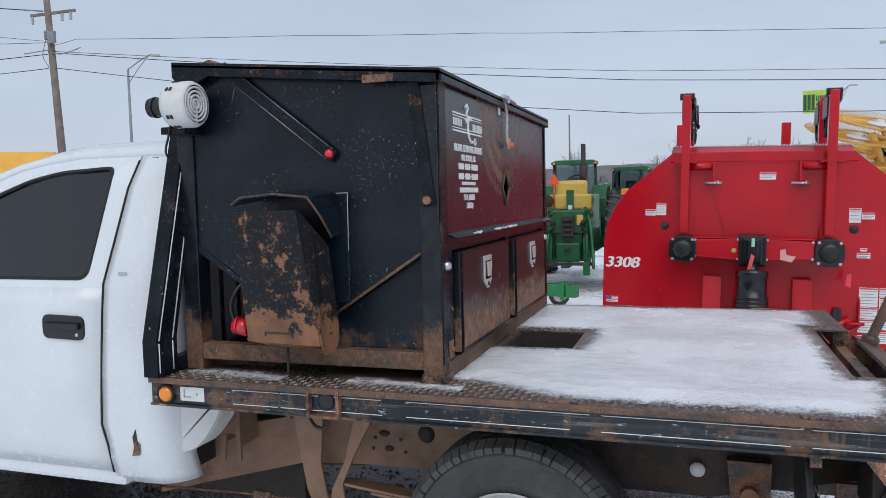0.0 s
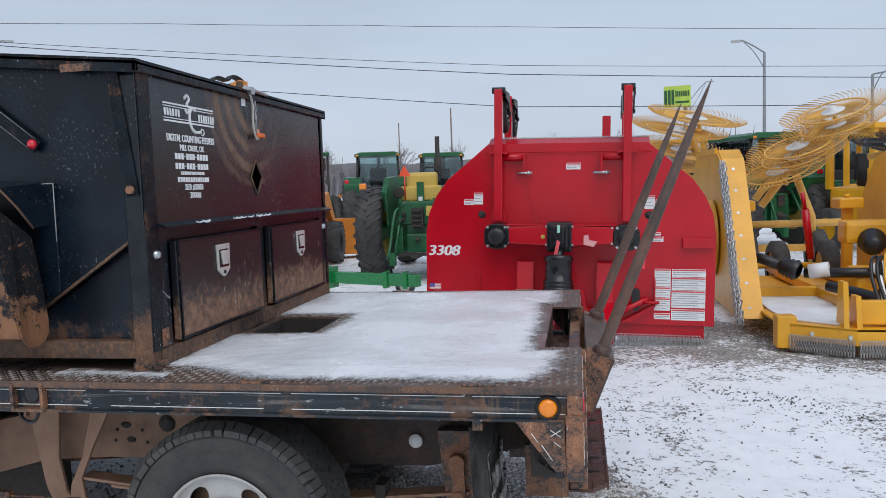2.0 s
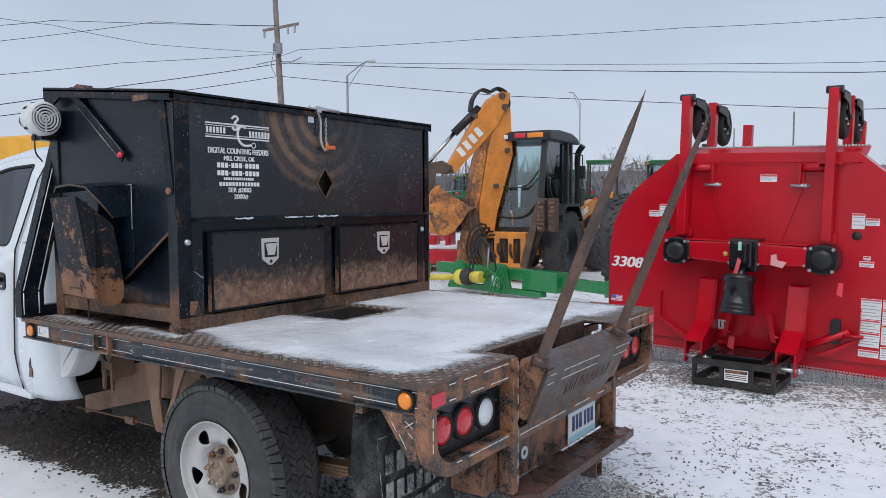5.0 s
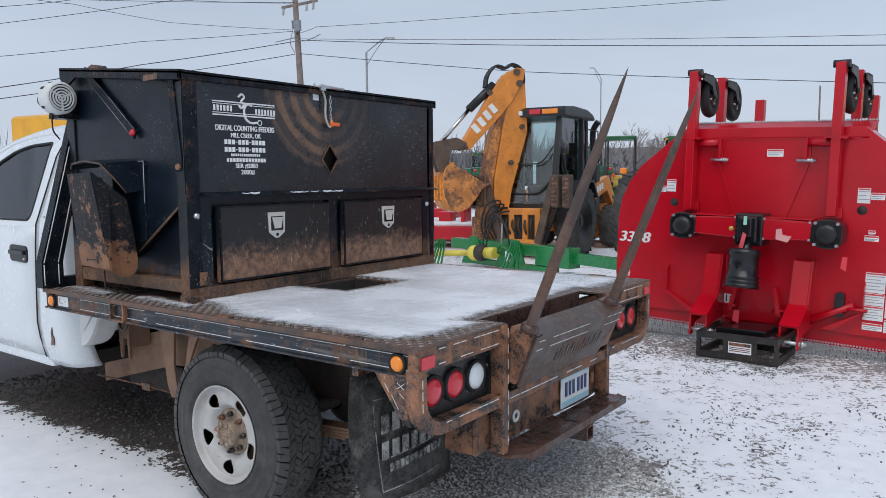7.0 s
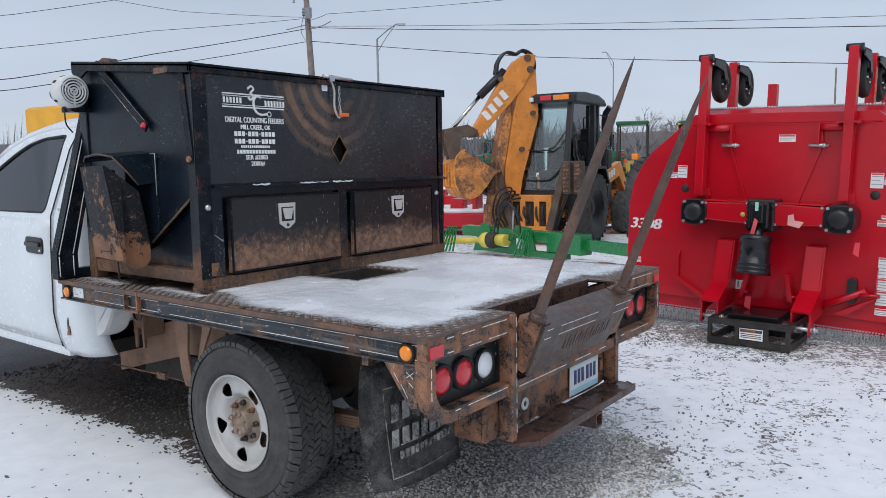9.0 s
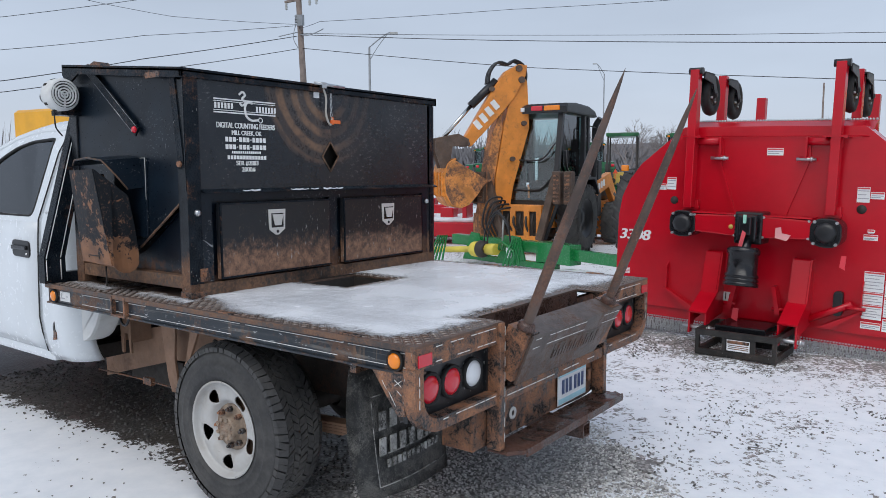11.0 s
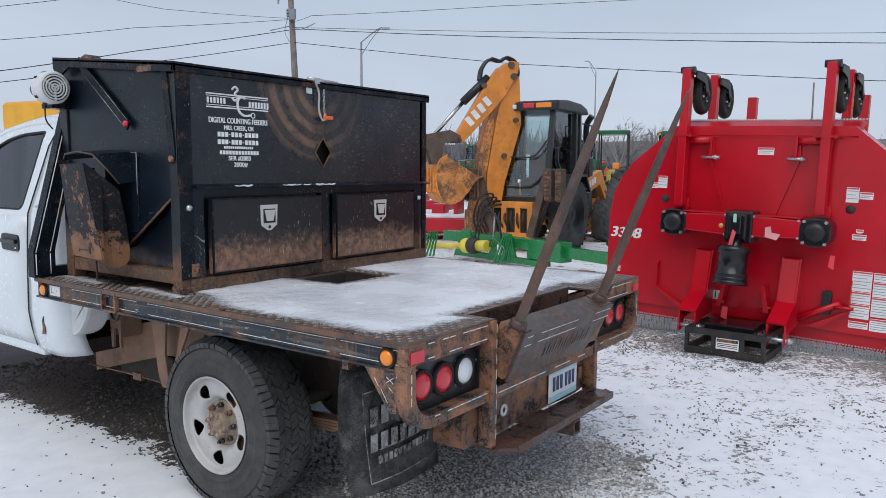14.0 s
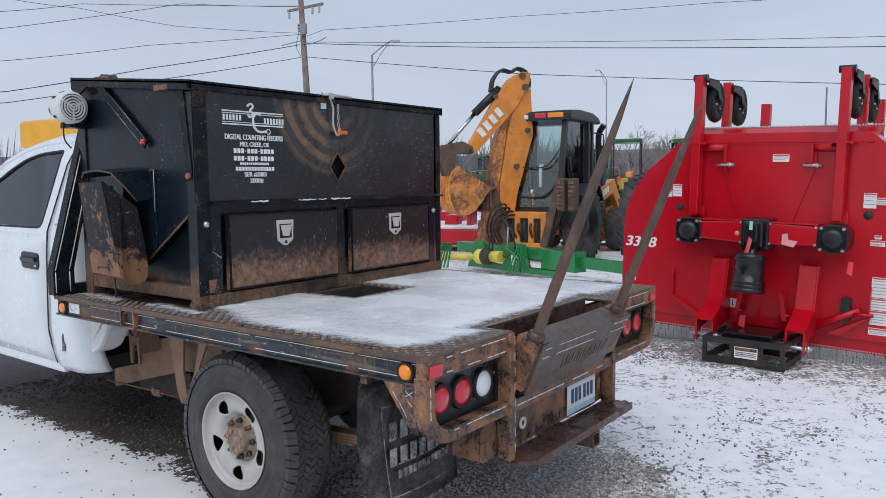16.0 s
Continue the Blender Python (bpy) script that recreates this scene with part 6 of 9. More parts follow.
    block(bm, 0.014, 0.0205, 0.0, 0.066, -0.004, 0.004, m=Matrix.Translation((-2.26, 0.043, 1.897)) @ Matrix.Rotation(t, 4, "X"))
part("grille", bm, m_offwhite, motor)
bm = B()
rod(bm, (-2.345, 0.043, 1.895), (-2.43, 0.043, 1.895), 0.034, seg=20)
rod(bm, (-2.405, 0.043, 1.895), (-2.415, 0.043, 1.895), 0.037, seg=20)
part("capacitor", bm, m_black, motor)
bm = B()
block(bm, -2.40, -2.30, 0.05, 0.16, 1.80, 1.825)
block(bm, -2.40, -2.30, 0.11, 0.14, 1.82, 1.95)
part("bracket", bm, m_rail, motor)
bm = B()
pipe(bm, curve_pts([(-2.35, 0.043, 1.84), (-2.37, 0.05, 1.79), (-2.40, 0.07, 1.74), (-2.40, 0.1, 1.70)]), 0.004, 6)
part("wire", bm, m_black, motor)
bm = B()
pipe(bm, curve_pts([(-2.10, 0.3, 1.30), (-2.16, 0.16, 1.26), (-2.19, 0.12, 1.18), (-2.15, 0.12, 1.10), (-2.08, 0.15, 1.09)]), 0.008, 8)
hose = part("hose", bm, m_black, FEED)
bm = B()
rod(bm, (-2.16, 0.10, 1.115), (-2.10, 0.10, 1.105), 0.03, seg=16)
rod(bm, (-2.15, 0.10, 1.115), (-2.14, 0.10, 1.115), 0.033, seg=16)
part("red_coupling", bm, m_redlamp, hose, "bright red hose coupling")
bm = B()
block(bm, -2.30, -2.26, 0.6, 0.62, 1.16, 1.28)
part("junction_plate", bm, m_grey, FEED)
# latch hook, tag and sticker at the top of the rear panel
bm = B()
pipe(bm, [(FX1 + 0.03, 0.90, 1.968), (FX1 + 0.025, 1.12, 1.962)], 0.009, 8)
block(bm, FX1 + 0.0, FX1 + 0.04, 0.94, 0.975, 1.945, 1.975)
hook = part("lid_latch", bm, m_zinc, FEED)
bm = B()
pipe(bm, curve_pts([(FX1 + 0.02, 0.965, 1.95), (FX1 + 0.022, 0.985, 1.90), (FX1 + 0.02, 0.985, 1.82), (FX1 + 0.02, 1.0, 1.775), (FX1 + 0.02, 1.02, 1.76), (FX1 + 0.02, 1.03, 1.80)]), 0.006, 8)
part("strap", bm, m_strap, hook)
bm = B()
for i in range(7):
    z = 1.935 - i * 0.02
    ring = [Vector((FX1 + 0.014 + (0.004 * math.cos(a) if i % 2 else 0), 1.03 + 0.007 * math.sin(a) * (0.3 if i % 2 else 1), z + 0.014 * math.cos(a))) for a in [2 * math.pi * k / 10 for k in range(11)]]
    pipe(bm, ring, 0.0022, 5)
part("chain", bm, m_zinc, hook)
bm = B()
block(bm, FX1 + 0.018, FX1 + 0.03, 1.015, 1.085, 1.765, 1.785, 0.004)
pipe(bm, [(FX1 + 0.02, 1.03, 1.80), (FX1 + 0.02, 1.035, 1.76)], 0.007, 8)
part("orange_tag", bm, m_orangetag, hook, "bright orange plastic tag")
bm = B()
block(bm, FX1 + 0.001, FX1 + 0.003, 0.915, 0.955, 1.895, 1.925)
part("sticker", bm, m_label, panel, "small white sticker")
# lettering
Mt = lambda y, z: Matrix(((0, 0, 1, FX1 + 0.0018), (1, 0, 0, y), (0, 1, 0, z), (0, 0, 0, 1)))
for words, size, y, z, wide in (("DIGITAL COUNTING FEEDERS", 0.036, 0.475, 1.725, 0.345), ("MILL CREEK, OK", 0.03, 0.475, 1.692, 0.175), ("SER #2883", 0.03, 0.475, 1.550, 0.13), ("2000#", 0.03, 0.48, 1.520, 0.08)):
    bm = B()
    text_mesh(bm, words, size, Mt(y, z), fit=wide)
    for off in (0.0007, -0.0007):
        text_mesh(bm, words, size, Mt(y + off, z + abs(off)), fit=wide, depth=0.0011)
    part("lettering", bm, m_letter, panel, "white stencilled lettering")
bm = B()
bar = lambda y0, y1, z, h: block(bm, FX1 + 0.0008, FX1 + 0.0025, y0, y1, z - h / 2, z + h / 2)
for z in (1.662, 1.627):
    y = 0.35
    for nn in (3, 3, 4):
        for _ in range(nn):
            bar(y, y + 0.016, z, 0.022)
            y += 0.0215
        bar(y, y + 0.008, z, 0.004) if nn != 4 else None
        y += 0.0145
for k in range(14):
    bar(0.385 + k * 0.0125, 0.393 + k * 0.0125, 1.602, 0.012)
for k in range(13):
    bar(0.36 + k * 0.018, 0.373 + k * 0.018, 1.578, 0.018)
# emblem: ruled bands with a hook shape between
for z, h in ((1.846, 0.006), (1.836, 0.003), (1.795, 0.003), (1.785, 0.006)):
    bar(0.29, 0.655, z, h)
for y0, n0 in ((0.295, 6), (0.535, 7)):
    for k in range(n0):
        bar(y0 + k * 0.0185, y0 + k * 0.0185 + 0.011, 1.816 if y0 < 0.4 else 1.810, 0.026)
part("print_bar", bm, m_letter, panel, "white bars and ruled lines", kind="stuff")
bm = B()
s3 = curve_pts([(0.435, 1.872), (0.455, 1.886), (0.47, 1.872), (0.452, 1.853), (0.472, 1.838), (0.452, 1.822), (0.438, 1.834)], 6)
pipe(bm, [(FX1 + 0.002, p.x, p.y) for p in [Vector((a[0], a[1], 0)) for a in s3]], 0.0055, 6)
s4 = curve_pts([(0.512, 1.835), (0.488, 1.842), (0.468, 1.815), (0.475, 1.775), (0.505, 1.755), (0.545, 1.758)], 6)
pipe(bm, [(FX1 + 0.002, a[0], a[1]) for a in s4], 0.006, 6)
pipe(bm, [(FX1 + 0.002, 0.56 + 0.012 * math.cos(a), 1.758 + 0.012 * math.sin(a)) for a in [2 * math.pi * k / 14 for k in range(15)]], 0.0025, 5)
part("emblem", bm, m_letter, panel)

# ---- snow lying on the bed ----
bm = B()
nx, ny = 220, 170
x0, y0, dx, dy = -2.42, 0.03, 2.42 / nx, 1.95 / ny
noise.seed_set(3)
def snow_h(x, y):
    n1 = noise.noise((x * 3.1, y * 3.1, 0.3)) * 0.06 + noise.noise((x * 11, y * 11, 1.3)) * 0.025 + noise.noise((x * 31, y * 31, 2.3)) * 0.012
    near = 0.03 + 0.30 * max(0, -0.95 - x) + 0.012 * math.sin(x * 9)
    edge = min(x + 1.44, -0.035 - x - 0.5 * max(0, 0.2 - y) - 0.04 * max(0, y - 1), y - near, 1.95 - y)
    if edge < 0.02:
        strip = 0.06 - abs(y - 0.085 + 0.015 * math.sin(x * 9)) if (-2.36 < x < -1.95 or -1.72 < x < -1.3) else -0.2
        edge = max(edge, strip)
    hatch = max(-1.37 - x, x + 1.05, 0.78 - y, y - 1.19)
    notch = max(-0.15 - x, 0.46 - y, y - 1.48)
    e = min(edge, hatch, notch + 0.03) + n1 * 0.4
    return min(0.013, e * 0.08 + 0.0008) + 0.0018 * noise.noise((x * 17, y * 17, 4)) + 0.0012 * noise.noise((x * 60, y * 60, 4))
vg = {}
for i in range(nx + 1):
    for j in range(ny + 1):
        x, y = x0 + i * dx, y0 + j * dy
        vg[i, j] = (x, y, snow_h(x, y))
made = {}
def vert(k):
    if k not in made:
        x, y, h = vg[k]
        made[k] = bm.verts.new((x, y, DECK_Z + max(h, -0.003) + 0.0032))
    return made[k]
for i in range(nx):
    for j in range(ny):
        ks = ((i, j), (i + 1, j), (i + 1, j + 1), (i, j + 1))
        if sum(vg[k][2] > -0.003 for k in ks) >= 2:
            bm.faces.new([vert(k) for k in ks]).smooth = True
solo("snow_layer", bm, m_ice, "thin crust of icy snow lying on the flatbed", "snow", kind="stuff", at=(-0.8, 1.0, DECK_Z))

# ---- red rotary cutter stood on end ----
def chain_links(bm, pts, r=0.011, wire=0.0028, turn=0.0):
    """Small oval links hung at pts."""
    for i, p in enumerate(pts):
        p = Vector(p)
        a = turn + (math.pi / 2 if i % 2 else 0)
        ux = Vector((math.cos(a), math.sin(a), 0))
        ring = [p + ux * (r * 0.62 * math.cos(t)) + Vector((0, 0, r * 1.35 * math.sin(t))) for t in [2 * math.pi * k / 8 for k in range(9)]]
        pipe(bm, ring, wire, 4)


MOW = thing("rotary_cutter", pose(-0.13, 4.87, 0, 0, 1.7, -2), "glossy red rotary cutter stored upright on a black stand", "mower")
bm = B()
arc = [(-1.32, 0.225), (-1.32, 1.05), (-1.29, 1.24), (-1.22, 1.40), (-1.11, 1.55), (-0.72, 1.88)]
face = arc + [(0.0, 1.885)] + [(-x, z) for x, z in arc[::-1]]
slab(bm, face, "y", 0.0, 0.02, 0.004)
deckface = part("deck", bm, m_red, MOW, "red sheet-steel deck")
bm = B()
for (a, z), (b, w) in zip(face, face[1:]):
    vs = [bm.verts.new(p) for p in ((a, 0.018, z), (b, 0.018, w), (b, 0.3, w), (a, 0.3, z))]
    bm.faces.new(vs)
bmesh.ops.remove_doubles(bm, verts=bm.verts, dist=0.0005)
bmesh.ops.solidify(bm, geom=bm.faces[:], thickness=0.008)
part("skirt", bm, m_red, MOW)
bm = B()
slab(bm, [(-0.0, 1.79), (-0.012, 1.80), (0.38, 1.95), (0.39, 1.94)], "x", -0.75, 0.75)
part("rear_slope", bm, m_red, MOW)
bm = B()
for i in range(62):
    lathe(bm, [(0, 0.0105), (0.011, 0.0105), (0.016, 0.006), (0.017, 0)], (-0.73 + i * 0.024, 0.372, 1.944), (0, -0.35, 1), 6)
part("chain_bolts", bm, m_zinc, MOW, kind="stuff")
for s in (-1, 1):
    bm = B()
    rod(bm, (s * 0.34 - 0.03, -0.035, 1.755), (s * 0.61 - 0.03, -0.035, 1.755), 0.032, seg=14)
    block(bm, *sorted((s * 0.335 - 0.03, s * 0.355 - 0.03)), -0.075, 0.0, 1.62, 1.79, 0.004)
    part("brace_tube", bm, m_red, MOW)
bm = B()
slab(bm, [(-0.7, 1.785), (0.7, 1.785), (0.7, 1.797), (-0.7, 1.797)], "y", -0.008, 0.0)
part("fold_line", bm, m_red, MOW)
for s in (-1, 1):
    # wheel arms
    x = s * 0.575 - 0.035
    bm = B()
    block(bm, x - 0.036, x + 0.036, -0.14, -0.04, 1.17, 2.37, 0.006)
    arm = part("wheel_arm", bm, m_red, MOW)
    bm = B()
    rod(bm, (x - 0.06, -0.09, 2.36), (x + 0.06, -0.09, 2.36), 0.03, seg=14)
    part("pivot", bm, m_black, arm)
    bm = B()
    block(bm, x - 0.09, x + 0.09, -0.15, 0.0, 1.785, 1.80)
    for dx in (-0.075, 0.075):
        rod(bm, (x + dx, -0.16, 1.79), (x + dx, -0.12, 1.79), 0.014, seg=8)
    part("clamp", bm, m_red, arm)
    bm = B()
    block(bm, x - 0.065, x + 0.065, -0.05, 0.0, 1.12, 1.24, 0.005)
    rod(bm, (x + 0.06, -0.06, 1.17), (x + 0.06, -0.02, 1.17), 0.016, seg=8)
    part("arm_foot", bm, m_red, arm)
    bm = B()
    block(bm, x - 0.036, x + 0.036, 0.58, 0.67, 1.70, 2.385, 0.006)
    part("wheel_arm", bm, m_red, MOW)
    bm = B()
    block(bm, s * 0.58 - 0.27, s * 0.58 - 0.17, 2.5, 2.6, 0.0, 2.33, 0.01)
    part("rear_post", bm, m_red, MOW)
    bm = B()
    block(bm, x - 0.036, x + 0.036, -0.04, 0.85, 1.70, 1.80, 0.006)
    part("arm_link", bm, m_red, MOW)
    for y in (0.26, 0.92):
        c = (x + 0.01, y, 2.18)
        bm = B()
        lathe(bm, [(-0.032, 0.1), (-0.036, 0.145), (-0.03, 0.175), (0, 0.188), (0.03, 0.175), (0.036, 0.145), (0.032, 0.1), (0.024, 0.095)], c, (1, 0, 0), 32)
        tw = part("tail_wheel", bm, m_gasket, MOW, "black solid tail wheel")
        bm = B()
        lathe(bm, [(-0.03, 0.1), (0.028, 0.1), (0.022, 0.06), (0.04, 0.05), (0.044, 0.02), (0.055, 0.018), (0.057, 0)], c, (1, 0, 0), 24)
        part("wheel_centre", bm, m_black, tw)
        bm = B()
        for a in range(4):
            t = a * math.pi / 2 + 0.4
            rod(bm, (c[0] + 0.02, c[1] + 0.065 * math.cos(t), c[2] + 0.065 * math.sin(t)), (c[0] + 0.042, c[1] + 0.065 * math.cos(t), c[2] + 0.065 * math.sin(t)), 0.011, seg=6)
        part("wheel_bolt", bm, m_zinc, tw, kind="stuff")
        bm = B()
        block(bm, c[0] - 0.055, c[0] - 0.041, y - 0.3, y + 0.02, 2.16, 2.33, 0.004)
        slab(bm, [(y - 0.32, 2.30), (y - 0.30, 2.36), (y - 0.08, 2.36), (y + 0.03, 2.2), (y - 0.02, 2.15), (y - 0.1, 2.27)], "x", c[0] + 0.044, c[0] + 0.056)
        block(bm, c[0] - 0.055, c[0] + 0.056, y - 0.3, y - 0.08, 2.345, 2.36)
        rod(bm, (c[0] - 0.055, y, 2.18), (c[0] + 0.066, y, 2.18), 0.02, seg=10)
        part("fork", bm, m_black, tw)
    # hinge lugs with pins, diagonal stiffeners
    xl = s * 0.35 - 0.03
    bm = B()
    slab(bm, [(xl - 0.03, 1.60), (xl + 0.03, 1.60), (xl + 0.02, 1.735), (xl - 0.02, 1.735)], "y", -0.03, 0.0)
    rod(bm, (xl - 0.05, -0.04, 1.62), (xl + 0.05, -0.04, 1.62), 0.013, seg=8)
    part("lug", bm, m_red, MOW)
    bm = B()
    rod(bm, (xl - 0.075, -0.045, 1.61), (xl + 0.075, -0.045, 1.61), 0.014, seg=8)
    rod(bm, (xl + 0.03, -0.045, 1.61), (xl + 0.05, -0.045, 1.61), 0.022, seg=8)
    part("lug_pin", bm, m_zinc, MOW)
    bm = B()
    slab(bm, [(s * 0.35 - 0.03, 1.60), (s * 0.372 - 0.03, 1.60), (s * 0.215 - 0.03, 1.13), (s * 0.19 - 0.03, 1.13)], "y", -0.02, 0.0)
    part("stiffener", bm, m_red, MOW)
    # outer gearbox
    gx = s * 0.575 - 0.035
    bm = B()
    slab(bm, round_poly([(gx - 0.115, 0.96), (gx - 0.04, 0.92), (gx + 0.06, 0.92), (gx + 0.115, 0.97), (gx + 0.115, 1.10), (gx + 0.06, 1.15), (gx - 0.06, 1.15), (gx - 0.115, 1.10)], 0.03), "y", -0.23, -0.01, 0.01)
    box = part("gearbox", bm, m_gloss, MOW, "black cast gearbox")
    bm = B()
    lathe(bm, [(0, 0.085), (0.02, 0.08), (0.03, 0.05), (0.03, 0)], (gx, -0.23, 1.035), (0, -1, 0), 8)
    part("cap", bm, m_black, box)
    for dx, dz in ((-0.08, 0.085), (0.08, 0.085), (0.08, -0.085), (-0.08, -0.085)):
        bm = B()
        rod(bm, (gx + dx, -0.25, 1.035 + dz), (gx + dx, -0.22, 1.035 + dz), 0.013, seg=6)
        part("bolt", bm, m_zinc, box)
    # drive shield between the gearboxes
    bm = B()
    slab(bm, [(s * 0.08 - 0.045, 0.955), (s * 0.48 - 0.045, 0.975), (s * 0.48 - 0.045, 1.125), (s * 0.08 - 0.045, 1.14)], "y", -0.22, -0.03, 0.012)
    cover = part("drive_shield", bm, m_red, MOW)
    bm = B()
    for px, pz in ((0.12, 0.965), (0.48, 0.98), (0.48, 1.12), (0.12, 1.13)):
        rod(bm, (s * px * 0.96 - 0.045, -0.228, pz), (s * px * 0.96 - 0.045, -0.218, pz), 0.011, seg=6)
    part("cover_bolt", bm, m_zinc, cover, kind="stuff")
    bm = B()
    block(bm, *sorted((s * 0.08 - 0.045, s * 0.48 - 0.045)), -0.226, -0.03, 1.136, 1.146, 0.002)
    part("cover_lip", bm, m_red, cover)
    # lower hitch bracket
    bx = s * 0.36
    bm = B()
    slab(bm, [(0.0, 0.80), (-0.08, 0.80), (-0.16, 0.45), (-0.42, 0.30), (-0.42, 0.12), (-0.36, 0.12), (-0.30, 0.22), (0.0, 0.25)], "x", bx - 0.075, bx - 0.062)
    slab(bm, [(0.0, 0.80), (-0.08, 0.80), (-0.16, 0.45), (-0.42, 0.30), (-0.42, 0.12), (-0.36, 0.12), (-0.30, 0.22), (0.0, 0.25)], "x", bx + 0.062, bx + 0.075)
    slab(bm, [(-0.08, 0.80), (-0.095, 0.79), (-0.175, 0.445), (-0.16, 0.45)], "x", bx - 0.062, bx + 0.062)
    slab(bm, [(-0.16, 0.45), (-0.175, 0.445), (-0.43, 0.31), (-0.42, 0.295)], "x", bx - 0.075, bx + 0.075)
    hitch = part("hitch_bracket", bm, m_red, MOW)
    bm = B()
    rod(bm, (bx - 0.13, -0.39, 0.17), (bx + 0.13, -0.39, 0.17), 0.017, seg=10)
    rod(bm, (bx + 0.09, -0.39, 0.17), (bx + 0.11, -0.39, 0.17), 0.028, seg=8)
    part("pin", bm, m_zinc, hitch)
    # side fin
    bm = B()
    slab(bm, [(s * 0.80, 0.42), (s * 0.82, 0.42), (s * 0.60, 0.25), (s * 0.50, 0.25)], "y", -0.06, 0.0)
    slab(bm, [(0.0, 0.66), (-0.05, 0.62), (-0.05, 0.42), (0.0, 0.38)], "x", s * 0.80 - 0.006, s * 0.80 + 0.006)
    part("fin", bm, m_red, MOW)
    bm = B()
    lathe(bm, [(0, 0.036), (0.002, 0.036), (0.0021, 0)], (s * 0.76 - 0.02, -0.001, 1.225), (0, -1, 0), 16)
    part("access_hole", bm, m_dark, deckface)
    # flat link with bolts beside the drive
    bm = B()
    slab(bm, [(s * 0.14, 0.55), (s * 0.17, 0.55), (s * 0.22, 0.32), (s * 0.18, 0.32)], "y", -0.12, -0.02)
    rod(bm, (s * 0.2 - 0.05, -0.1, 0.36), (s * 0.2 + 0.05, -0.1, 0.36), 0.015, seg=8)
    part("link", bm, m_red, MOW)
# centre gearbox and driveline guard
bm = B()
block(bm, -0.14, 0.14, -0.24, 0.0, 0.90, 1.17, 0.02)
block(bm, -0.1, 0.1, -0.29, -0.24, 0.93, 1.15, 0.02)
for dx in (-0.11, 0.11):
    for dz in (0.94, 1.13):
        rod(bm, (dx, -0.27, dz), (dx, -0.23, dz), 0.016, seg=6)
block(bm, -0.06, 0.06, -0.33, -0.28, 0.98, 1.14, 0.015)
for z in (0.97, 1.01, 1.05, 1.09):
    block(bm, -0.13, 0.13, -0.262, -0.24, z, z + 0.012)
bm.transform(Matrix.Translation((-0.045, 0, 0)) @ Matrix.Diagonal((0.8, 1, 1, 1)))
box = part("gearbox", bm, m_gloss, MOW, "black centre gearbox")
bm = B()
block(bm, -0.057, -0.033, -0.345, -0.332, 1.08, 1.15)
part("tag", bm, paint("mint_tag", (0.35, 0.7, 0.55), 0.5, 0.0), box)
bm = B()
slab(bm, [(-0.095, 0.84), (-0.065, 0.83), (-0.03, 1.0), (-0.057, 1.02)], "y", -0.345, -0.335)
part("red_ribbon", bm, paint("pink_red", (0.75, 0.1, 0.12), 0.5, 0.0), box)
bm = B()
rod(bm, (0, -0.26, 0.93), (0, -0.3, 0.80), 0.05, seg=14)
lathe(bm, [(0, 0.0), (0, 0.125), (0.02, 0.145), (0.05, 0.145), (0.06, 0.132), (0.2, 0.135), (0.215, 0.15), (0.23, 0.15), (0.235, 0.138), (0.245, 0.152), (0.26, 0.152), (0.265, 0.14), (0.275, 0.155), (0.30, 0.155), (0.30, 0.12), (0.2, 0.11)], (0, -0.31, 0.88), (0, -0.12, -1), 28)
bm.transform(Matrix.Translation((-0.045, -0.31, 0.88)) @ Matrix.Diagonal((0.9, 0.9, 1.08, 1)) @ Matrix.Translation((0, 0.31, -0.88)))
part("shaft_guard", bm, m_gloss, MOW, "black plastic driveline guard")
bm = B()
lathe(bm, [(0, 0.02), (0.003, 0.02), (0.0032, 0)], (-0.19, -0.222, 1.035), (0, -1, 0), 12)
part("round_decal", bm, m_tyellow, MOW)
bm = B()
slab(bm, [(0.17, 0.97), (0.26, 0.95), (0.29, 1.0), (0.22, 1.01), (0.21, 1.06), (0.17, 1.05)], "y", -0.235, -0.228)
part("torn_tag", bm, paint("pink_tag", (0.75, 0.35, 0.35), 0.6, 0.1), MOW)
for x, z, w, h in ((0.66, 0.78, 0.04, 0.09), (-0.13, 0.26, 0.05, 0.09)):
    bm = B()
    slab(bm, [(x, z), (x + w, z - 0.02), (x + w * 1.1, z + h), (x + 0.01, z + h)], "y", -0.25, -0.244)
    part("red_tag", bm, paint("tag_red", (0.72, 0.05, 0.07), 0.5, 0.0), MOW)
bm = B()
block(bm, 0.98 + 0.05, 1.29, -0.05, 0.0, 0.93, 1.03, 0.008)
part("manual_box", bm, m_red, MOW)
bm = B()
slab(bm, round_poly([(0.60, 0.36), (0.67, 0.36), (0.67, 0.56), (0.60, 0.56)], 0.03), "y", -0.06, -0.0, 0.006)
part("hose_holder", bm, m_black, MOW)
bm = B()
pipe(bm, [(0.42, -0.05, 0.30), (0.74, -0.05, 0.47)], 0.028, 8)
pipe(bm, [(0.70, -0.07, 0.44), (0.84, -0.07, 0.44)], 0.014, 8)
part("strut", bm, m_red, MOW)
# decals
def decal(x0, x1, z0, z1, lines, label="white warning decal", red=True):
    bm = B()
    block(bm, x0, x1, -0.003, 0.0, z0, z1)
    d = part("decal", bm, m_label, deckface, label)
    bm = B()
    if red:
        block(bm, x0 + 0.003, x1 - 0.003, -0.0042, -0.003, z1 - 0.016, z1 - 0.004)
        part("print", bm, m_redprint, d)
        bm = B()
    for k in range(lines):
        z = z1 - 0.026 - (z1 - z0 - 0.03) * k / max(1, lines)
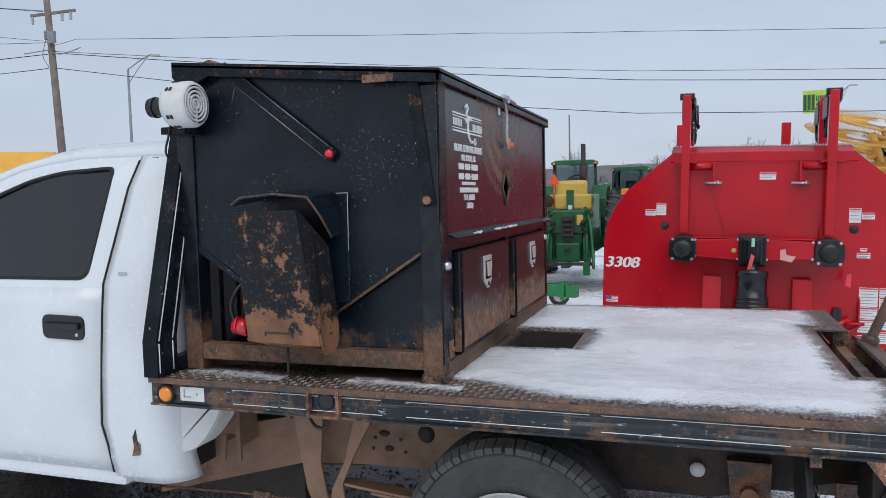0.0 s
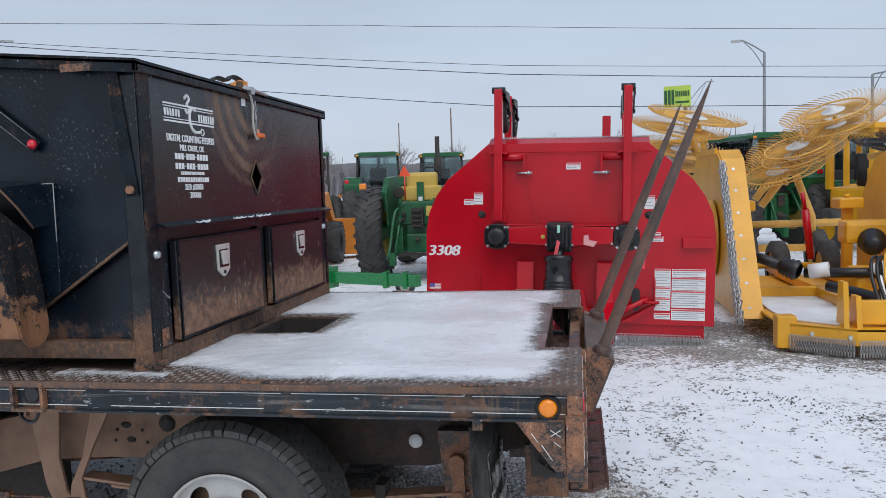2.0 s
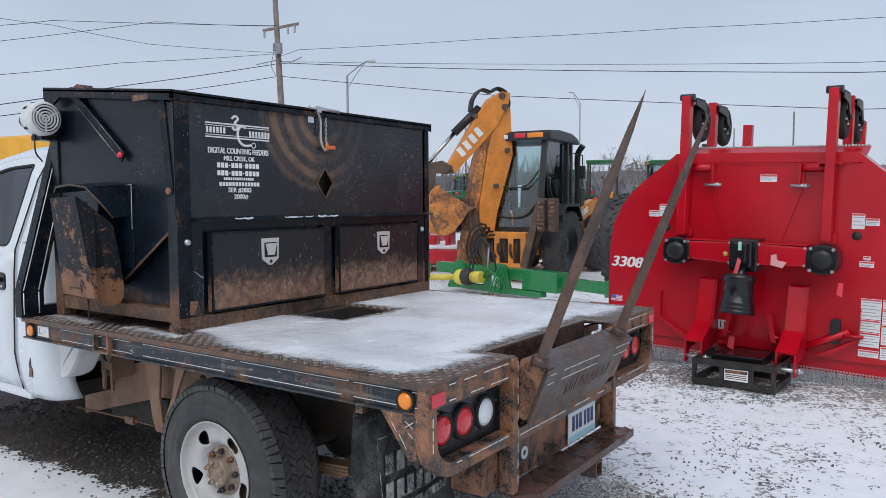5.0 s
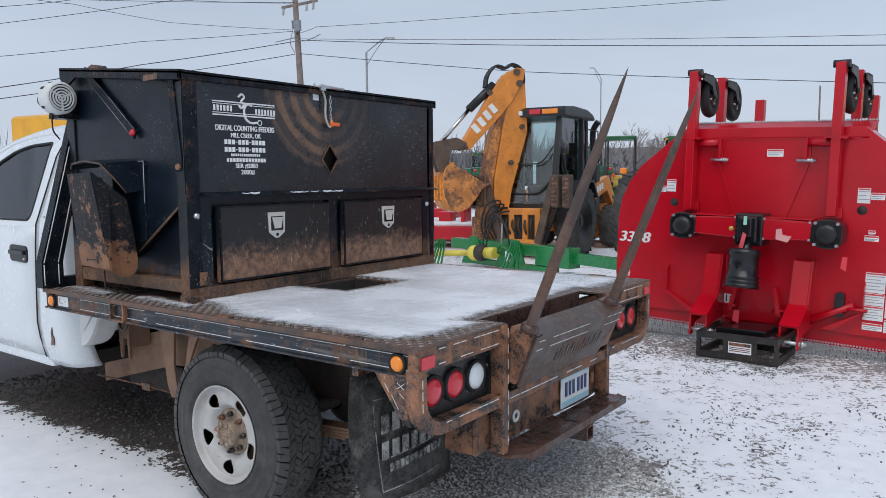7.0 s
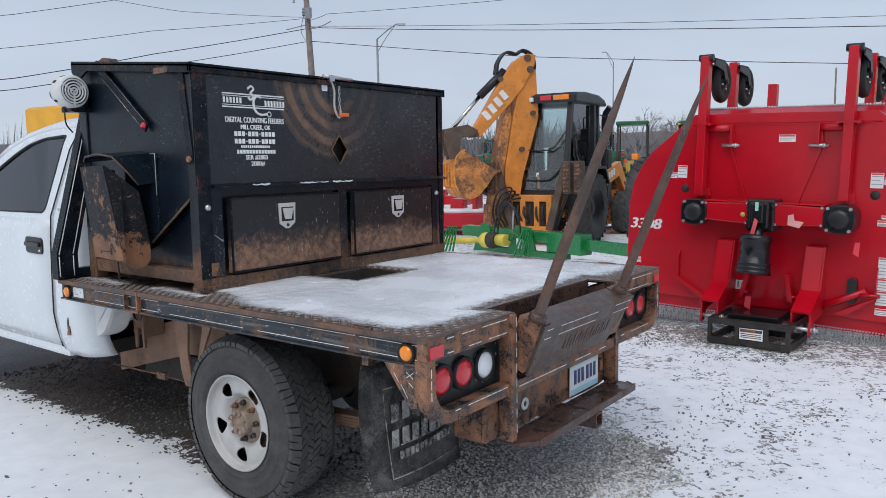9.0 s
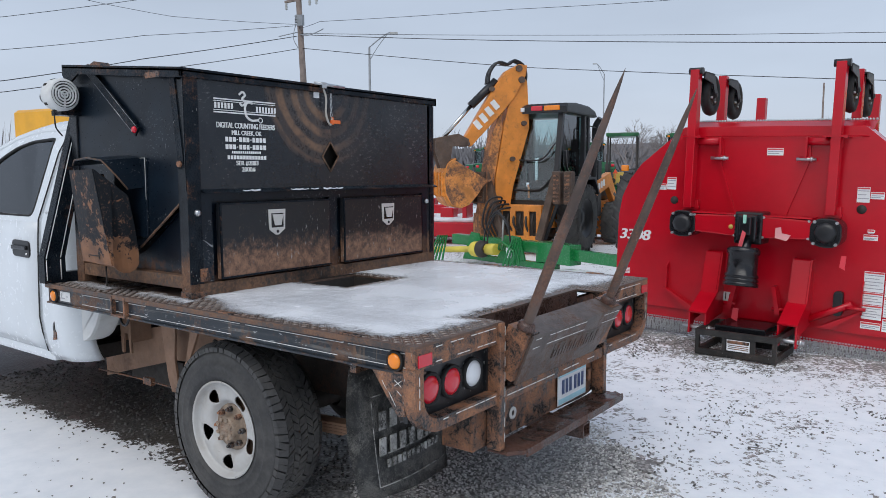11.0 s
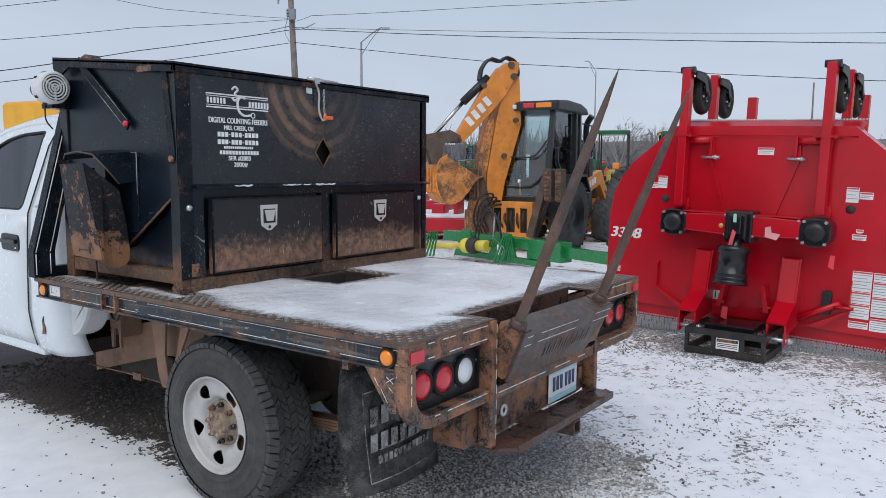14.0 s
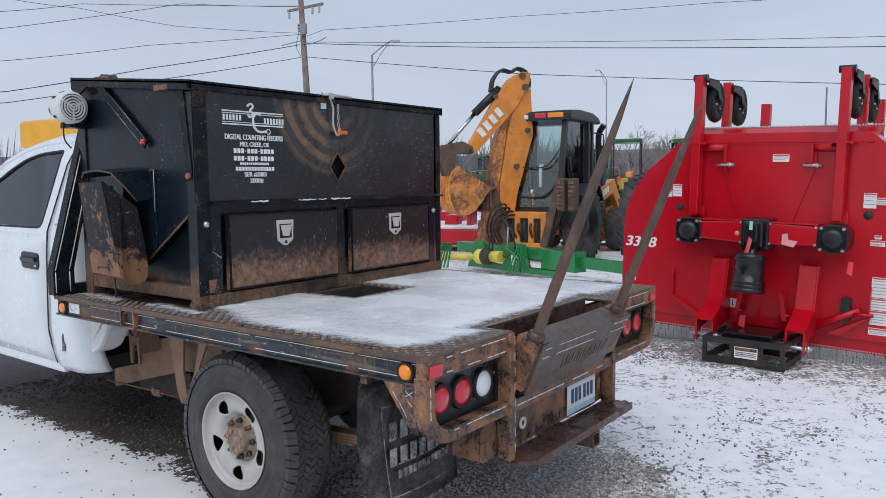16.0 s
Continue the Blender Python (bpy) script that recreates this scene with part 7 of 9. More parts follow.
        block(bm, x0 + 0.006, x1 - 0.006 - 0.2 * (x1 - x0) * (k % 2), -0.0042, -0.003, z - 0.006, z)
    part("print", bm, m_print, d)


decal(-0.95, -0.86, 1.315, 1.37, 2)
decal(-0.855, -0.77, 1.32, 1.43, 3)
decal(0.0, 0.13, 1.64, 1.70, 2)
decal(0.70, 0.79, 1.28, 1.40, 3)
decal(0.795, 0.89, 1.31, 1.365, 2)
decal(0.77, 0.87, 0.985, 1.03, 2)
decal(0.795, 0.845, 1.045, 1.07, 1)
decal(0.30, 0.42, 0.36, 0.48, 4)
for x0, x1, z0, z1, ln in ((0.80, 0.94, 0.58, 0.74, 5), (0.80, 0.94, 0.48, 0.575, 3), (0.80, 0.94, 0.36, 0.475, 4), (0.80, 0.94, 0.28, 0.335, 2), (0.95, 1.24, 0.67, 0.74, 2), (0.95, 1.24, 0.55, 0.665, 4), (0.95, 1.24, 0.39, 0.545, 6), (0.95, 1.24, 0.275, 0.375, 4)):
    decal(x0, x1, z0, z1, ln, "white instruction decal", True)
bm = B()
text_mesh(bm, "3308", 0.135, Matrix(((1, 0.2, 0, -1.145), (0, 0, -1, -0.002), (0, 1, 0, 0.875), (0, 0, 0, 1))), 0.0015, fit=0.29)
for off in (0.004, -0.004, 0.008):
    text_mesh(bm, "3308", 0.135, Matrix(((1, 0.2, 0, -1.145 + off), (0, 0, -1, -0.002), (0, 1, 0, 0.875 + abs(off) * 0.4), (0, 0, 0, 1))), 0.0015 - abs(off) * 0.05, fit=0.29)
part("number", bm, m_letter, deckface, "white slanted model number")
bm = B()
block(bm, -0.29, -0.19, -0.003, 0.0, 0.36, 0.44)
lt = part("decal", bm, m_label, deckface, "white number decal")
bm = B()
text_mesh(bm, "10", 0.085, Matrix(((1, 0, 0, -0.24), (0, 0, -1, -0.0035), (0, 1, 0, 0.40), (0, 0, 0, 1))), 0.001, fit=0.075)
part("number", bm, m_black, lt)
bm = B()
block(bm, -1.29, -1.18, -0.003, 0.0, 0.505, 0.56)
flag = part("flag_decal", bm, m_label, deckface)
bm = B()
block(bm, -1.29, -1.24, -0.0045, -0.003, 0.53, 0.56)
part("print", bm, m_blueprint, flag)
bm = B()
for k in range(4):
    block(bm, -1.24 if k < 2 else -1.29, -1.18, -0.0045, -0.003, 0.553 - k * 0.014, 0.558 - k * 0.014)
part("print", bm, m_redprint, flag)
# bottom lip and chain curtain
bm = B()
block(bm, -1.28, 1.24, 0.03, 0.05, 0.105, 0.27, 0.004)
part("bottom_lip", bm, m_red, MOW)
bm = B()
for i in range(110):
    rod(bm, (-1.26 + i * 0.0226, 0.022, 0.128), (-1.26 + i * 0.0226, 0.031, 0.128), 0.008, seg=5)
part("chain_bolts", bm, m_zinc, MOW, kind="stuff")
bm = B()
for i in range(100):
    x = -1.26 + i * 0.025
    chain_links(bm, [(x + 0.004 * math.sin(i * 2.3 + k), 0.03, 0.095 - k * 0.026) for k in range(4)], 0.0135, 0.0048)
part("chain_curtain", bm, m_zinc, MOW, "hanging safety chains", kind="stuff")
# stand
m_standsteel = worn("stand_steel", (0.02, 0.018, 0.016), 0.4, rust=((0.09, 0.06, 0.045), (0.05, 0.036, 0.03)), rough=0.45, scratch=0.4, scale=2)
STAND = thing("steel_stand", pose(-0.13, 4.45, 0, 0, 0, -2), "black steel skid stand under the red cutter", "stand")
bm = B()
for y in (-0.16, 0.34):
    block(bm, -0.32, 0.32, y, y + 0.03, 0.0, 0.05)
    block(bm, -0.32, 0.32, y, y + 0.03, 0.16, 0.21)
    for x in (-0.32, -0.1, 0.08, 0.29):
        block(bm, x, x + 0.03, y, y + 0.03, 0.05, 0.16)
for x in (-0.32, 0.29):
    block(bm, x, x + 0.03, -0.13, 0.34, 0.16, 0.21)
    block(bm, x, x + 0.03, -0.13, 0.34, 0.0, 0.05)
block(bm, -0.1, 0.16, -0.152, -0.142, 0.04, 0.17)
part("skid_frame", bm, m_standsteel, STAND)
bm = B()
block(bm, -0.2, 0.2, -0.05, 0.3, 0.17, 0.24, 0.01)
part("top_plate", bm, m_gloss, STAND)
bm = B()
block(bm, -0.06, 0.12, -0.164, -0.16, 0.06, 0.15)
lab = part("decal", bm, m_label, STAND)
bm = B()
block(bm, -0.055, 0.115, -0.1655, -0.164, 0.12, 0.145)
for k in range(3):
    block(bm, -0.05, 0.11, -0.1655, -0.164, 0.075 + k * 0.014, 0.081 + k * 0.014)
part("print", bm, m_rust, lab)

# ---- yellow folding-wing cutter with its wings up ----
CUT = thing("folding_wing_cutter", pose(2.5, 6.0, 0), "yellow folding-wing rotary cutter with both wings raised, chains and snow", "mower", world=True)
rc = random.Random(21)
def wing(x0, s, prof):
    """A raised wing: a deep pan that stands on its inner edge; s: side to which its hollow faces."""
    bm = B()
    slab(bm, prof, "x", x0, x0 + 0.02)
    pan = part("wing_pan", bm, m_yellow, CUT, "raised yellow wing deck")
    bm = B()
    for (a, z), (b, w) in zip(prof, prof[1:]):
        vs = [bm.verts.new(p) for p in ((x0 + 0.02, a, z), (x0 + 0.02, b, w), (x0 + s * 0.24, b, w), (x0 + s * 0.24, a, z))]
        bm.faces.new(vs)
    bmesh.ops.remove_doubles(bm, verts=bm.verts, dist=0.0005)
    bmesh.ops.solidify(bm, geom=bm.faces[:], thickness=0.012)
    part("wing_skirt", bm, m_yellow, pan)
    bm = B()
    (a0, w0), (a1, w1) = prof[:2]
    d = Vector((0, a1 - a0, w1 - w0))
    for k in range(7):
        t = 0.06 + k * 0.145
        o = Vector((x0 + s * 0.12, a0, w0)) + d * t
        rod(bm, o + Vector((0, -0.012, 0.006)), o + Vector((0, 0.01, 0)), 0.017, seg=8)
    part("skirt_bolt", bm, m_zinc, pan, kind="stuff")
    bm = B()
    n0 = 62
    for row, off in enumerate((0.02, 0.05, 0.08)):
        chain_links(bm, [(x0 + s * off * 0.7 - s * 0.02 + 0.006 * math.sin(k * 1.7 + row), a0 - 0.02 + d.y * k / n0 - 0.015, w0 + d.z * k / n0 - 0.02 + 0.01 * (row % 2)) for k in range(n0)], 0.024, 0.0066, turn=row * 0.8)
    part("edge_chain", bm, m_zinc, pan, "bright safety chain along the edge", kind="stuff")
    return pan


left = wing(1.50, 1, [(5.35, 0.16), (6.22, 1.70), (6.45, 1.80), (7.75, 1.80), (8.1, 1.5), (8.1, 0.2)])
right = wing(3.42, 1, [(5.05, 0.16), (5.72, 1.59), (5.84, 1.69), (6.01, 1.74), (7.09, 1.75), (7.38, 1.68), (7.92, 1.04), (7.92, 0.16)])
bm = B()
lathe(bm, [(0, 0.42), (0.05, 0.42), (0.07, 0.38), (0.07, 0)], (1.48, 6.6, 0.85), (-1, 0, 0), 30)
part("blade_pan", bm, m_yellow, left)
bm = B()
block(bm, 1.47, 1.50, 6.35, 7.7, 1.77, 1.83)
part("wing_rib", bm, m_yellow, left)
for k, (y, z, w, h) in enumerate(((6.75, 1.60, 0.22, 0.11), (5.86, 1.33, 0.17, 0.13), (6.85, 1.02, 0.16, 0.07))):
    bm = B()
    block(bm, 3.415, 3.42, y, y + w, z, z + h)
    part("decal", bm, m_label, right)
bm = B()
slab(bm, [(5.72, 0.62), (5.82, 0.6), (5.84, 1.15), (5.78, 1.15)], "x", 3.412, 3.42)
part("green_decal", bm, m_brightgreen, right, "slanted green decal")
bm = B()
for k in range(11):
    y, z = 5.74 + k * 0.004, 0.62 + k * 0.05
    slab(bm, [(y + 0.10, z), (y + 0.17, z + 0.004), (y + 0.178, z + 0.04), (y + 0.108, z + 0.036)], "x", 3.41, 3.42)
part("dark_print", bm, m_black, right)
# centre deck with an angled front and chain curtain
bm = B()
plan = [(1.72, 5.35), (1.72, 4.75), (2.25, 4.42), (3.0, 4.42), (3.42, 4.75), (3.42, 8.0), (1.72, 8.0)]
slab(bm, plan, "z", 0.22, 0.24)
slab(bm, [(1.72, 4.77), (1.72, 4.75), (2.25, 4.42), (3.0, 4.42), (3.42, 4.75), (3.42, 4.77), (3.0, 4.44), (2.25, 4.44)], "z", 0.10, 0.235)
part("centre_deck", bm, m_yellow, CUT)
for x, y in ((1.76, 4.72), (1.95, 4.60), (2.2, 4.44), (2.5, 4.41), (2.75, 4.41), (3.0, 4.41)):
    bm = B()
    rod(bm, (x, y - 0.012, 0.17), (x, y + 0.01, 0.17), 0.018, seg=8)
    part("skirt_bolt", bm, m_zinc, CUT)
bm = B()
block(bm, 1.70, 1.86, 4.70, 4.86, 0.02, 0.3, 0.01)
part("skid_shoe", bm, m_yellow, CUT)
for (xa, ya), (xb, yb), n0 in (((1.80, 4.68), (2.24, 4.41), 24), ((2.27, 4.40), (3.0, 4.40), 34), ((3.02, 4.41), (3.40, 4.70), 20)):
    bm = B()
    for k in range(n0):
        x, y = xa + (xb - xa) * k / n0, ya + (yb - ya) * k / n0
        chain_links(bm, [(x, y, 0.13 - j * 0.034) for j in range(4)], 0.0145, 0.0036)
    part("chain_curtain", bm, m_zinc, CUT, "hanging safety chains", kind="stuff")
# snow on the deck
bm = B()
slab(bm, [(1.78, 5.3), (1.80, 4.85), (2.2, 4.55), (2.3, 4.9), (2.5, 5.05), (2.55, 6.2), (1.8, 6.3)], "z", 0.241, 0.262, 0.008)
solo("snow_patch", bm, m_snow, "snow lying on the yellow cutter's deck", "snow", at=(2.1, 5.4, 0.24))
# front beam and hitch
bm = B()
block(bm, 2.30, 3.10, 4.52, 4.60, 0.26, 0.46, 0.012)
slab(bm, [(4.46, 0.24), (4.66, 0.24), (4.62, 0.5), (4.5, 0.5)], "x", 2.26, 2.30)
slab(bm, [(4.46, 0.24), (4.66, 0.24), (4.62, 0.62), (4.5, 0.62)], "x", 2.16, 2.20)
slab(bm, [(4.46, 0.24), (4.66, 0.24), (4.62, 0.5), (4.5, 0.5)], "x", 3.10, 3.14)
beam = part("front_beam", bm, m_yellow, CUT)
bm = B()
for k in range(9):
    block(bm, 2.62 + k * 0.026, 2.637 + k * 0.026, 4.516, 4.52, 0.375, 0.40)
part("print_bar", bm, m_black, beam, kind="stuff")
bm = B()
block(bm, 2.93, 3.03, 4.514, 4.52, 0.36, 0.46)
part("decal", bm, m_label, beam)
# centre frame, gearboxes, drivelines
bm = B()
block(bm, 2.42, 2.52, 5.1, 7.8, 0.26, 0.36, 0.01)
block(bm, 2.95, 3.05, 5.1, 7.8, 0.26, 0.36, 0.01)
block(bm, 1.8, 3.35, 6.1, 6.2, 0.26, 0.36, 0.01)
part("deck_frame", bm, m_yellow, CUT)
bm = B()
block(bm, 2.7, 2.95, 5.75, 6.1, 0.26, 0.58, 0.03)
lathe(bm, [(0, 0.16), (0.04, 0.16), (0.06, 0.11), (0.06, 0)], (2.82, 5.74, 0.42), (0, -1, 0), 20)
part("centre_gearbox", bm, m_yellow, CUT)
bm = B()
block(bm, 2.75, 3.3, 6.25, 6.55, 0.78, 1.02, 0.05)
part("wing_gearbox", bm, m_yellow, CUT)
bm = B()
lathe(bm, [(0, 0.13), (0.05, 0.135), (0.07, 0.12), (0.11, 0.125), (0.14, 0.105), (0.2, 0.1), (0.24, 0.07), (0.24, 0)], (3.0, 6.25, 0.82), (-0.3, -1, -0.25), 20)
part("bell_guard", bm, m_black, CUT, "black bell-shaped shaft guard")
bm = B()
pipe(bm, [(1.72, 6.3, 0.72), (2.1, 6.0, 0.58)], 0.055, 10)
lathe(bm, [(0, 0.06), (0.03, 0.09), (0.05, 0.08), (0.07, 0.1), (0.09, 0.085), (0.11, 0.105), (0.13, 0.09), (0.16, 0.11), (0.2, 0.08)], (2.05, 6.03, 0.60), (1, -0.7, -0.35), 18)
pipe(bm, [(2.25, 5.9, 0.53), (2.9, 5.6, 0.56)], 0.05, 10)
part("driveline", bm, m_black, CUT, "black driveline in a plastic guard")
bm = B()
pipe(bm, [(2.28, 5.85, 0.55), (2.45, 5.78, 0.58)], 0.075, 10)
part("plastic_wrap", bm, m_label, CUT, "crumpled white plastic wrap")
bm = B()
pipe(bm, [Vector((2.80, 5.63, 0.57)).lerp(Vector((3.12, 5.49, 0.67)), k / 10) + Vector((0, 0, 0.012 * math.sin(k * 2.1))) for k in range(11)], 0.075, 12)
for q in bm.verts:
    q.co += Vector((0.0, 0.02, 0.022)) * noise.noise(q.co * 17)
part("plastic_wrap", bm, m_label, CUT, "crumpled white plastic wrap")
bm = B()
lathe(bm, [(0, 0.04), (0.02, 0.07), (0.08, 0.08), (0.12, 0.075), (0.14, 0.095), (0.17, 0.095), (0.17, 0)], (3.08, 5.47, 0.66), (1, -0.3, 0.1), 20)
part("bell_guard", bm, m_black, CUT)
bm = B()
pipe(bm, curve_pts([(2.35, 5.5, 0.45), (2.6, 5.2, 0.4), (2.8, 5.0, 0.33)]), 0.05, 10)
lathe(bm, [(0, 0.06), (0.1, 0.09), (0.2, 0.12), (0.24, 0.12), (0.24, 0.09)], (2.68, 5.1, 0.40), (0.6, -0.8, -0.3), 18)
part("input_shaft", bm, m_black, CUT)
for dx, mt in ((0.0, m_black), (0.05, m_black), (0.11, m_yellow)):
    bm = B()
    pipe(bm, curve_pts([(2.60 + dx, 4.85, 0.3), (2.56 + dx, 5.0, 0.58), (2.60 + dx, 5.12, 0.74 + 0.05 * (mt is m_yellow)), (2.70 + dx, 5.22, 0.72), (2.74 + dx, 5.3, 0.45), (2.72 + dx, 5.5, 0.33)]), 0.016 if mt is m_black else 0.009, 8)
    part("hose", bm, mt, CUT)
bm = B()
pipe(bm, [(2.64, 4.9, 0.35), (2.63, 5.04, 0.6)], 0.024, 8)
part("hose_wrap", bm, m_label, CUT)
# wing lift posts
for x in (1.88, 3.02):
    bm = B()
    block(bm, x - 0.05, x + 0.05, 7.0, 7.1, 0.3, 1.15, 0.01)
    block(bm, x - 0.13, x + 0.13, 6.9, 7.2, 1.12, 1.24, 0.02)
    rod(bm, (x, 7.05, 1.24), (x, 7.05, 1.28), 0.03, seg=8)
    part("lift_post", bm, m_yellow, CUT)
bm = B()
block(bm, 1.62, 2.0, 7.3, 7.4, 0.95, 1.05, 0.01)
block(bm, 1.95, 2.03, 7.3, 7.4, 0.3, 1.0, 0.01)
block(bm, 1.98, 2.005, 7.29, 7.3, 0.5, 0.7)
part("rear_arm", bm, m_yellow, CUT)
bm = B()
rod(bm, (2.8, 7.6, 0.5), (2.7, 7.5, 1.1), 0.045)
rod(bm, (2.7, 7.5, 1.1), (2.66, 7.47, 1.3), 0.025)
part("lift_cylinder", bm, m_red, CUT, "red hydraulic cylinder")
def small_tyre(parent, x, y, z, r, w, mt_rim, ax=(1, 0, 0)):
    bm = B()
    lathe(bm, [(-w / 2, r * 0.55), (-w / 2, r * 0.85), (-w * 0.35, r), (w * 0.35, r), (w / 2, r * 0.85), (w / 2, r * 0.55)], (x, y, z), ax, 28)
    t = part("tyre", bm, m_tyre, parent)
    bm = B()
    lathe(bm, [(-w * 0.4, r * 0.56), (-w * 0.1, r * 0.3), (-w * 0.1, 0)], (x, y, z), ax, 24)
    lathe(bm, [(w * 0.4, r * 0.56), (w * 0.1, r * 0.3), (w * 0.1, 0)], (x, y, z), ax, 24)
    part("rim", bm, mt_rim, t)


for x in (2.05, 2.6, 3.2):
    small_tyre(CUT, x, 8.35, 0.33, 0.33, 0.2, m_yellow)
bm = B()
rod(bm, (1.9, 8.35, 0.33), (3.3, 8.35, 0.33), 0.04)
block(bm, 2.45, 2.55, 7.8, 8.35, 0.27, 0.37)
part("wheel_axle", bm, m_yellow, CUT)

# ---- wheel rakes behind ----
def rake_wheel(parent, c, n, r=0.44, mt=None, tine=None):
    mt, tine = mt or m_rakeyellow, tine or m_rakeyellow
    c, n = Vector(c), Vector(n).normalized()
    u, v, _ = frame_axes(Vector((0, 0, 0)), n)
    P = lambda a, q, h=0.0: c + u * (q * math.cos(a)) + v * (q * math.sin(a)) + n * h
    bm = B()
    pipe(bm, [P(2 * math.pi * k / 40, r) for k in range(41)], 0.013, 6)
    w = part("rake_wheel", bm, mt, parent, "spoked yellow rake wheel with wire tines" if mt is m_rakeyellow else "dark rake wheel with wire tines")
    bm = B()
    lathe(bm, [(-0.02, 0), (-0.02, 0.14), (0.0, 0.16), (0.012, 0.15), (0.02, 0.05), (0.06, 0.045), (0.06, 0)], c, n, 20)
    part("hub", bm, m_offwhite if mt is m_rakeyellow else m_grey, w, "bright worn hub plate")
    bm = B()
    for k in range(56):
        a = 2 * math.pi * k / 56
        pts = [P(a, 0.15), P(a + 0.05, r), P(a + 0.1, r + 0.1), P(a + 0.2, r + 0.2, 0.02), P(a + 0.32, r + 0.25, 0.05)]
        pipe(bm, pts, 0.006, 3)
    part("tine", bm, tine, w, kind="stuff")


def wheel_rake(base, hubs, normal, arm, label):
    rk = thing("wheel_rake", pose(*base), label, "hay rake", group="wheel rakes", world=True)
    for h in hubs:
        rake_wheel(rk, h, normal)
    for a in arm:
        bm = B()
        pipe(bm, a, 0.055, 8)
        part("rake_arm", bm, m_rakeyellow, rk)
    for h in hubs:
        bm = B()
        q = min((Vector(p) for a in arm for p in a), key=lambda p: (p - Vector(h)).length)
        pipe(bm, curve_pts([h, (Vector(h) + q) / 2 + Vector((0.1, 0, -0.12)), q], 4), 0.028, 6)
        part("wheel_crank", bm, m_rakeyellow, rk)
    return rk


rk = wheel_rake((3.3, 9.6, 0), [(3.53, 9.2, 2.38), (3.58, 9.3, 2.2), (3.07, 9.2, 1.92), (3.06, 9.3, 1.79), (2.81, 9.2, 1.58)], (-0.34, -0.30, 1.0), [[(3.4, 9.32, 2.15), (2.9, 9.35, 1.45), (2.62, 9.35, 1.08)], [(3.45, 9.3, 2.25), (3.0, 9.25, 1.7), (2.6, 9.25, 1.3), (2.52, 9.25, 1.18)], [(3.1, 9.5, 1.6), (3.35, 9.5, 0.9), (3.4, 9.6, 0.45)], [(2.4, 9.6, 0.8), (3.9, 9.8, 0.8)]], "tall folded yellow wheel rake with large wire discs")
small_tyre(rk, 3.45, 9.6, 0.36, 0.36, 0.2, m_rakeyellow)
small_tyre(rk, 2.5, 9.7, 0.36, 0.36, 0.2, m_rakeyellow)
bm = B()
block(bm, 2.4, 3.5, 9.55, 9.65, 0.4, 0.5)
block(bm, 2.38, 2.5, 9.55, 9.7, 0.36, 0.9)
part("rake_frame", bm, m_rakeyellow, rk)
rk = wheel_rake((1.6, 9.4, 0), [(1.71, 9.2, 2.38), (1.46, 9.2, 2.22), (1.5, 9.2, 1.93), (1.35, 9.4, 1.78)], (0.2, -0.28, 1.0), [[(1.6, 9.1, 2.25), (1.85, 9.4, 1.5), (1.95, 9.5, 0.5)], [(1.9, 9.5, 0.8), (2.45, 9.6, 0.8)]], "folded yellow wheel rake with stacked wire discs")
small_tyre(rk, 1.95, 9.5, 0.36, 0.36, 0.2, m_rakeyellow)
rk = thing("wheel_rake", pose(5.5, 10.5, 0), "wheel rake with dark spoked discs in a row", "hay rake", group="wheel rakes", world=True)
for k in range(4):
    rake_wheel(rk, (4.72 + k * 0.4, 10.2, 1.9 + 0.03 * k), (0.1, -0.3, 1.0), 0.42, m_black, m_black)
bm = B()
pipe(bm, [(4.4, 10.4, 1.75), (6.6, 9.8, 2.1)], 0.05)
pipe(bm, [(5.0, 10.3, 1.8), (5.0, 10.4, 0.3)], 0.05)
pipe(bm, [(6.2, 9.95, 2.0), (6.2, 10.1, 0.3)], 0.05)
part("rake_frame", bm, m_rakeyellow, rk)
for x in (5.0, 6.2):
    small_tyre(rk, x, 10.35 - 0.25 * (x > 6), 0.34, 0.34, 0.18, m_rakeyellow)

# ---- tractors ----
def lug_tyre(parent, c, r, w, mt_rim, rim=0.55, ax=(1, 0, 0), n=24):
    c = Vector(c)
    ax = Vector(ax)
    bm = B()
    lathe(bm, [(-w * 0.42, r * rim), (-w / 2, r * 0.78), (-w * 0.42, r * 0.93), (-w * 0.2, r * 0.96), (w * 0.2, r * 0.96), (w * 0.42, r * 0.93), (w / 2, r * 0.78), (w * 0.42, r * rim)], c, ax, 40)
    t = part("tyre", bm, m_tyre, parent, "large lugged tyre")
    bm = B()
    u, v, _ = frame_axes(Vector((0, 0, 0)), ax)
    for k in range(n):
        for s in (-1, 1):
            a = 2 * math.pi * (k + (0.5 if s > 0 else 0)) / n
            vs = []
            for o, da in ((0.02, 0.0), (0.5, -0.24)):
                for d in (-0.035, 0.035):
                    for q in (r * (0.93 if o < 0.1 else 0.86), r * (1.0 if o < 0.1 else 0.94)):
                        g = a + (da + d)
                        vs.append(bm.verts.new(c + ax * (s * o * w) + u * (q * math.cos(g)) + v * (q * math.sin(g))))
            for f in ((0, 1, 3, 2), (4, 6, 7, 5), (0, 4, 5, 1), (2, 3, 7, 6), (1, 5, 7, 3)):
                bm.faces.new([vs[i] for i in f])
    bmesh.ops.recalc_face_normals(bm, faces=bm.faces)
    part("lug", bm, m_tyre, t, kind="stuff")
    bm = B()
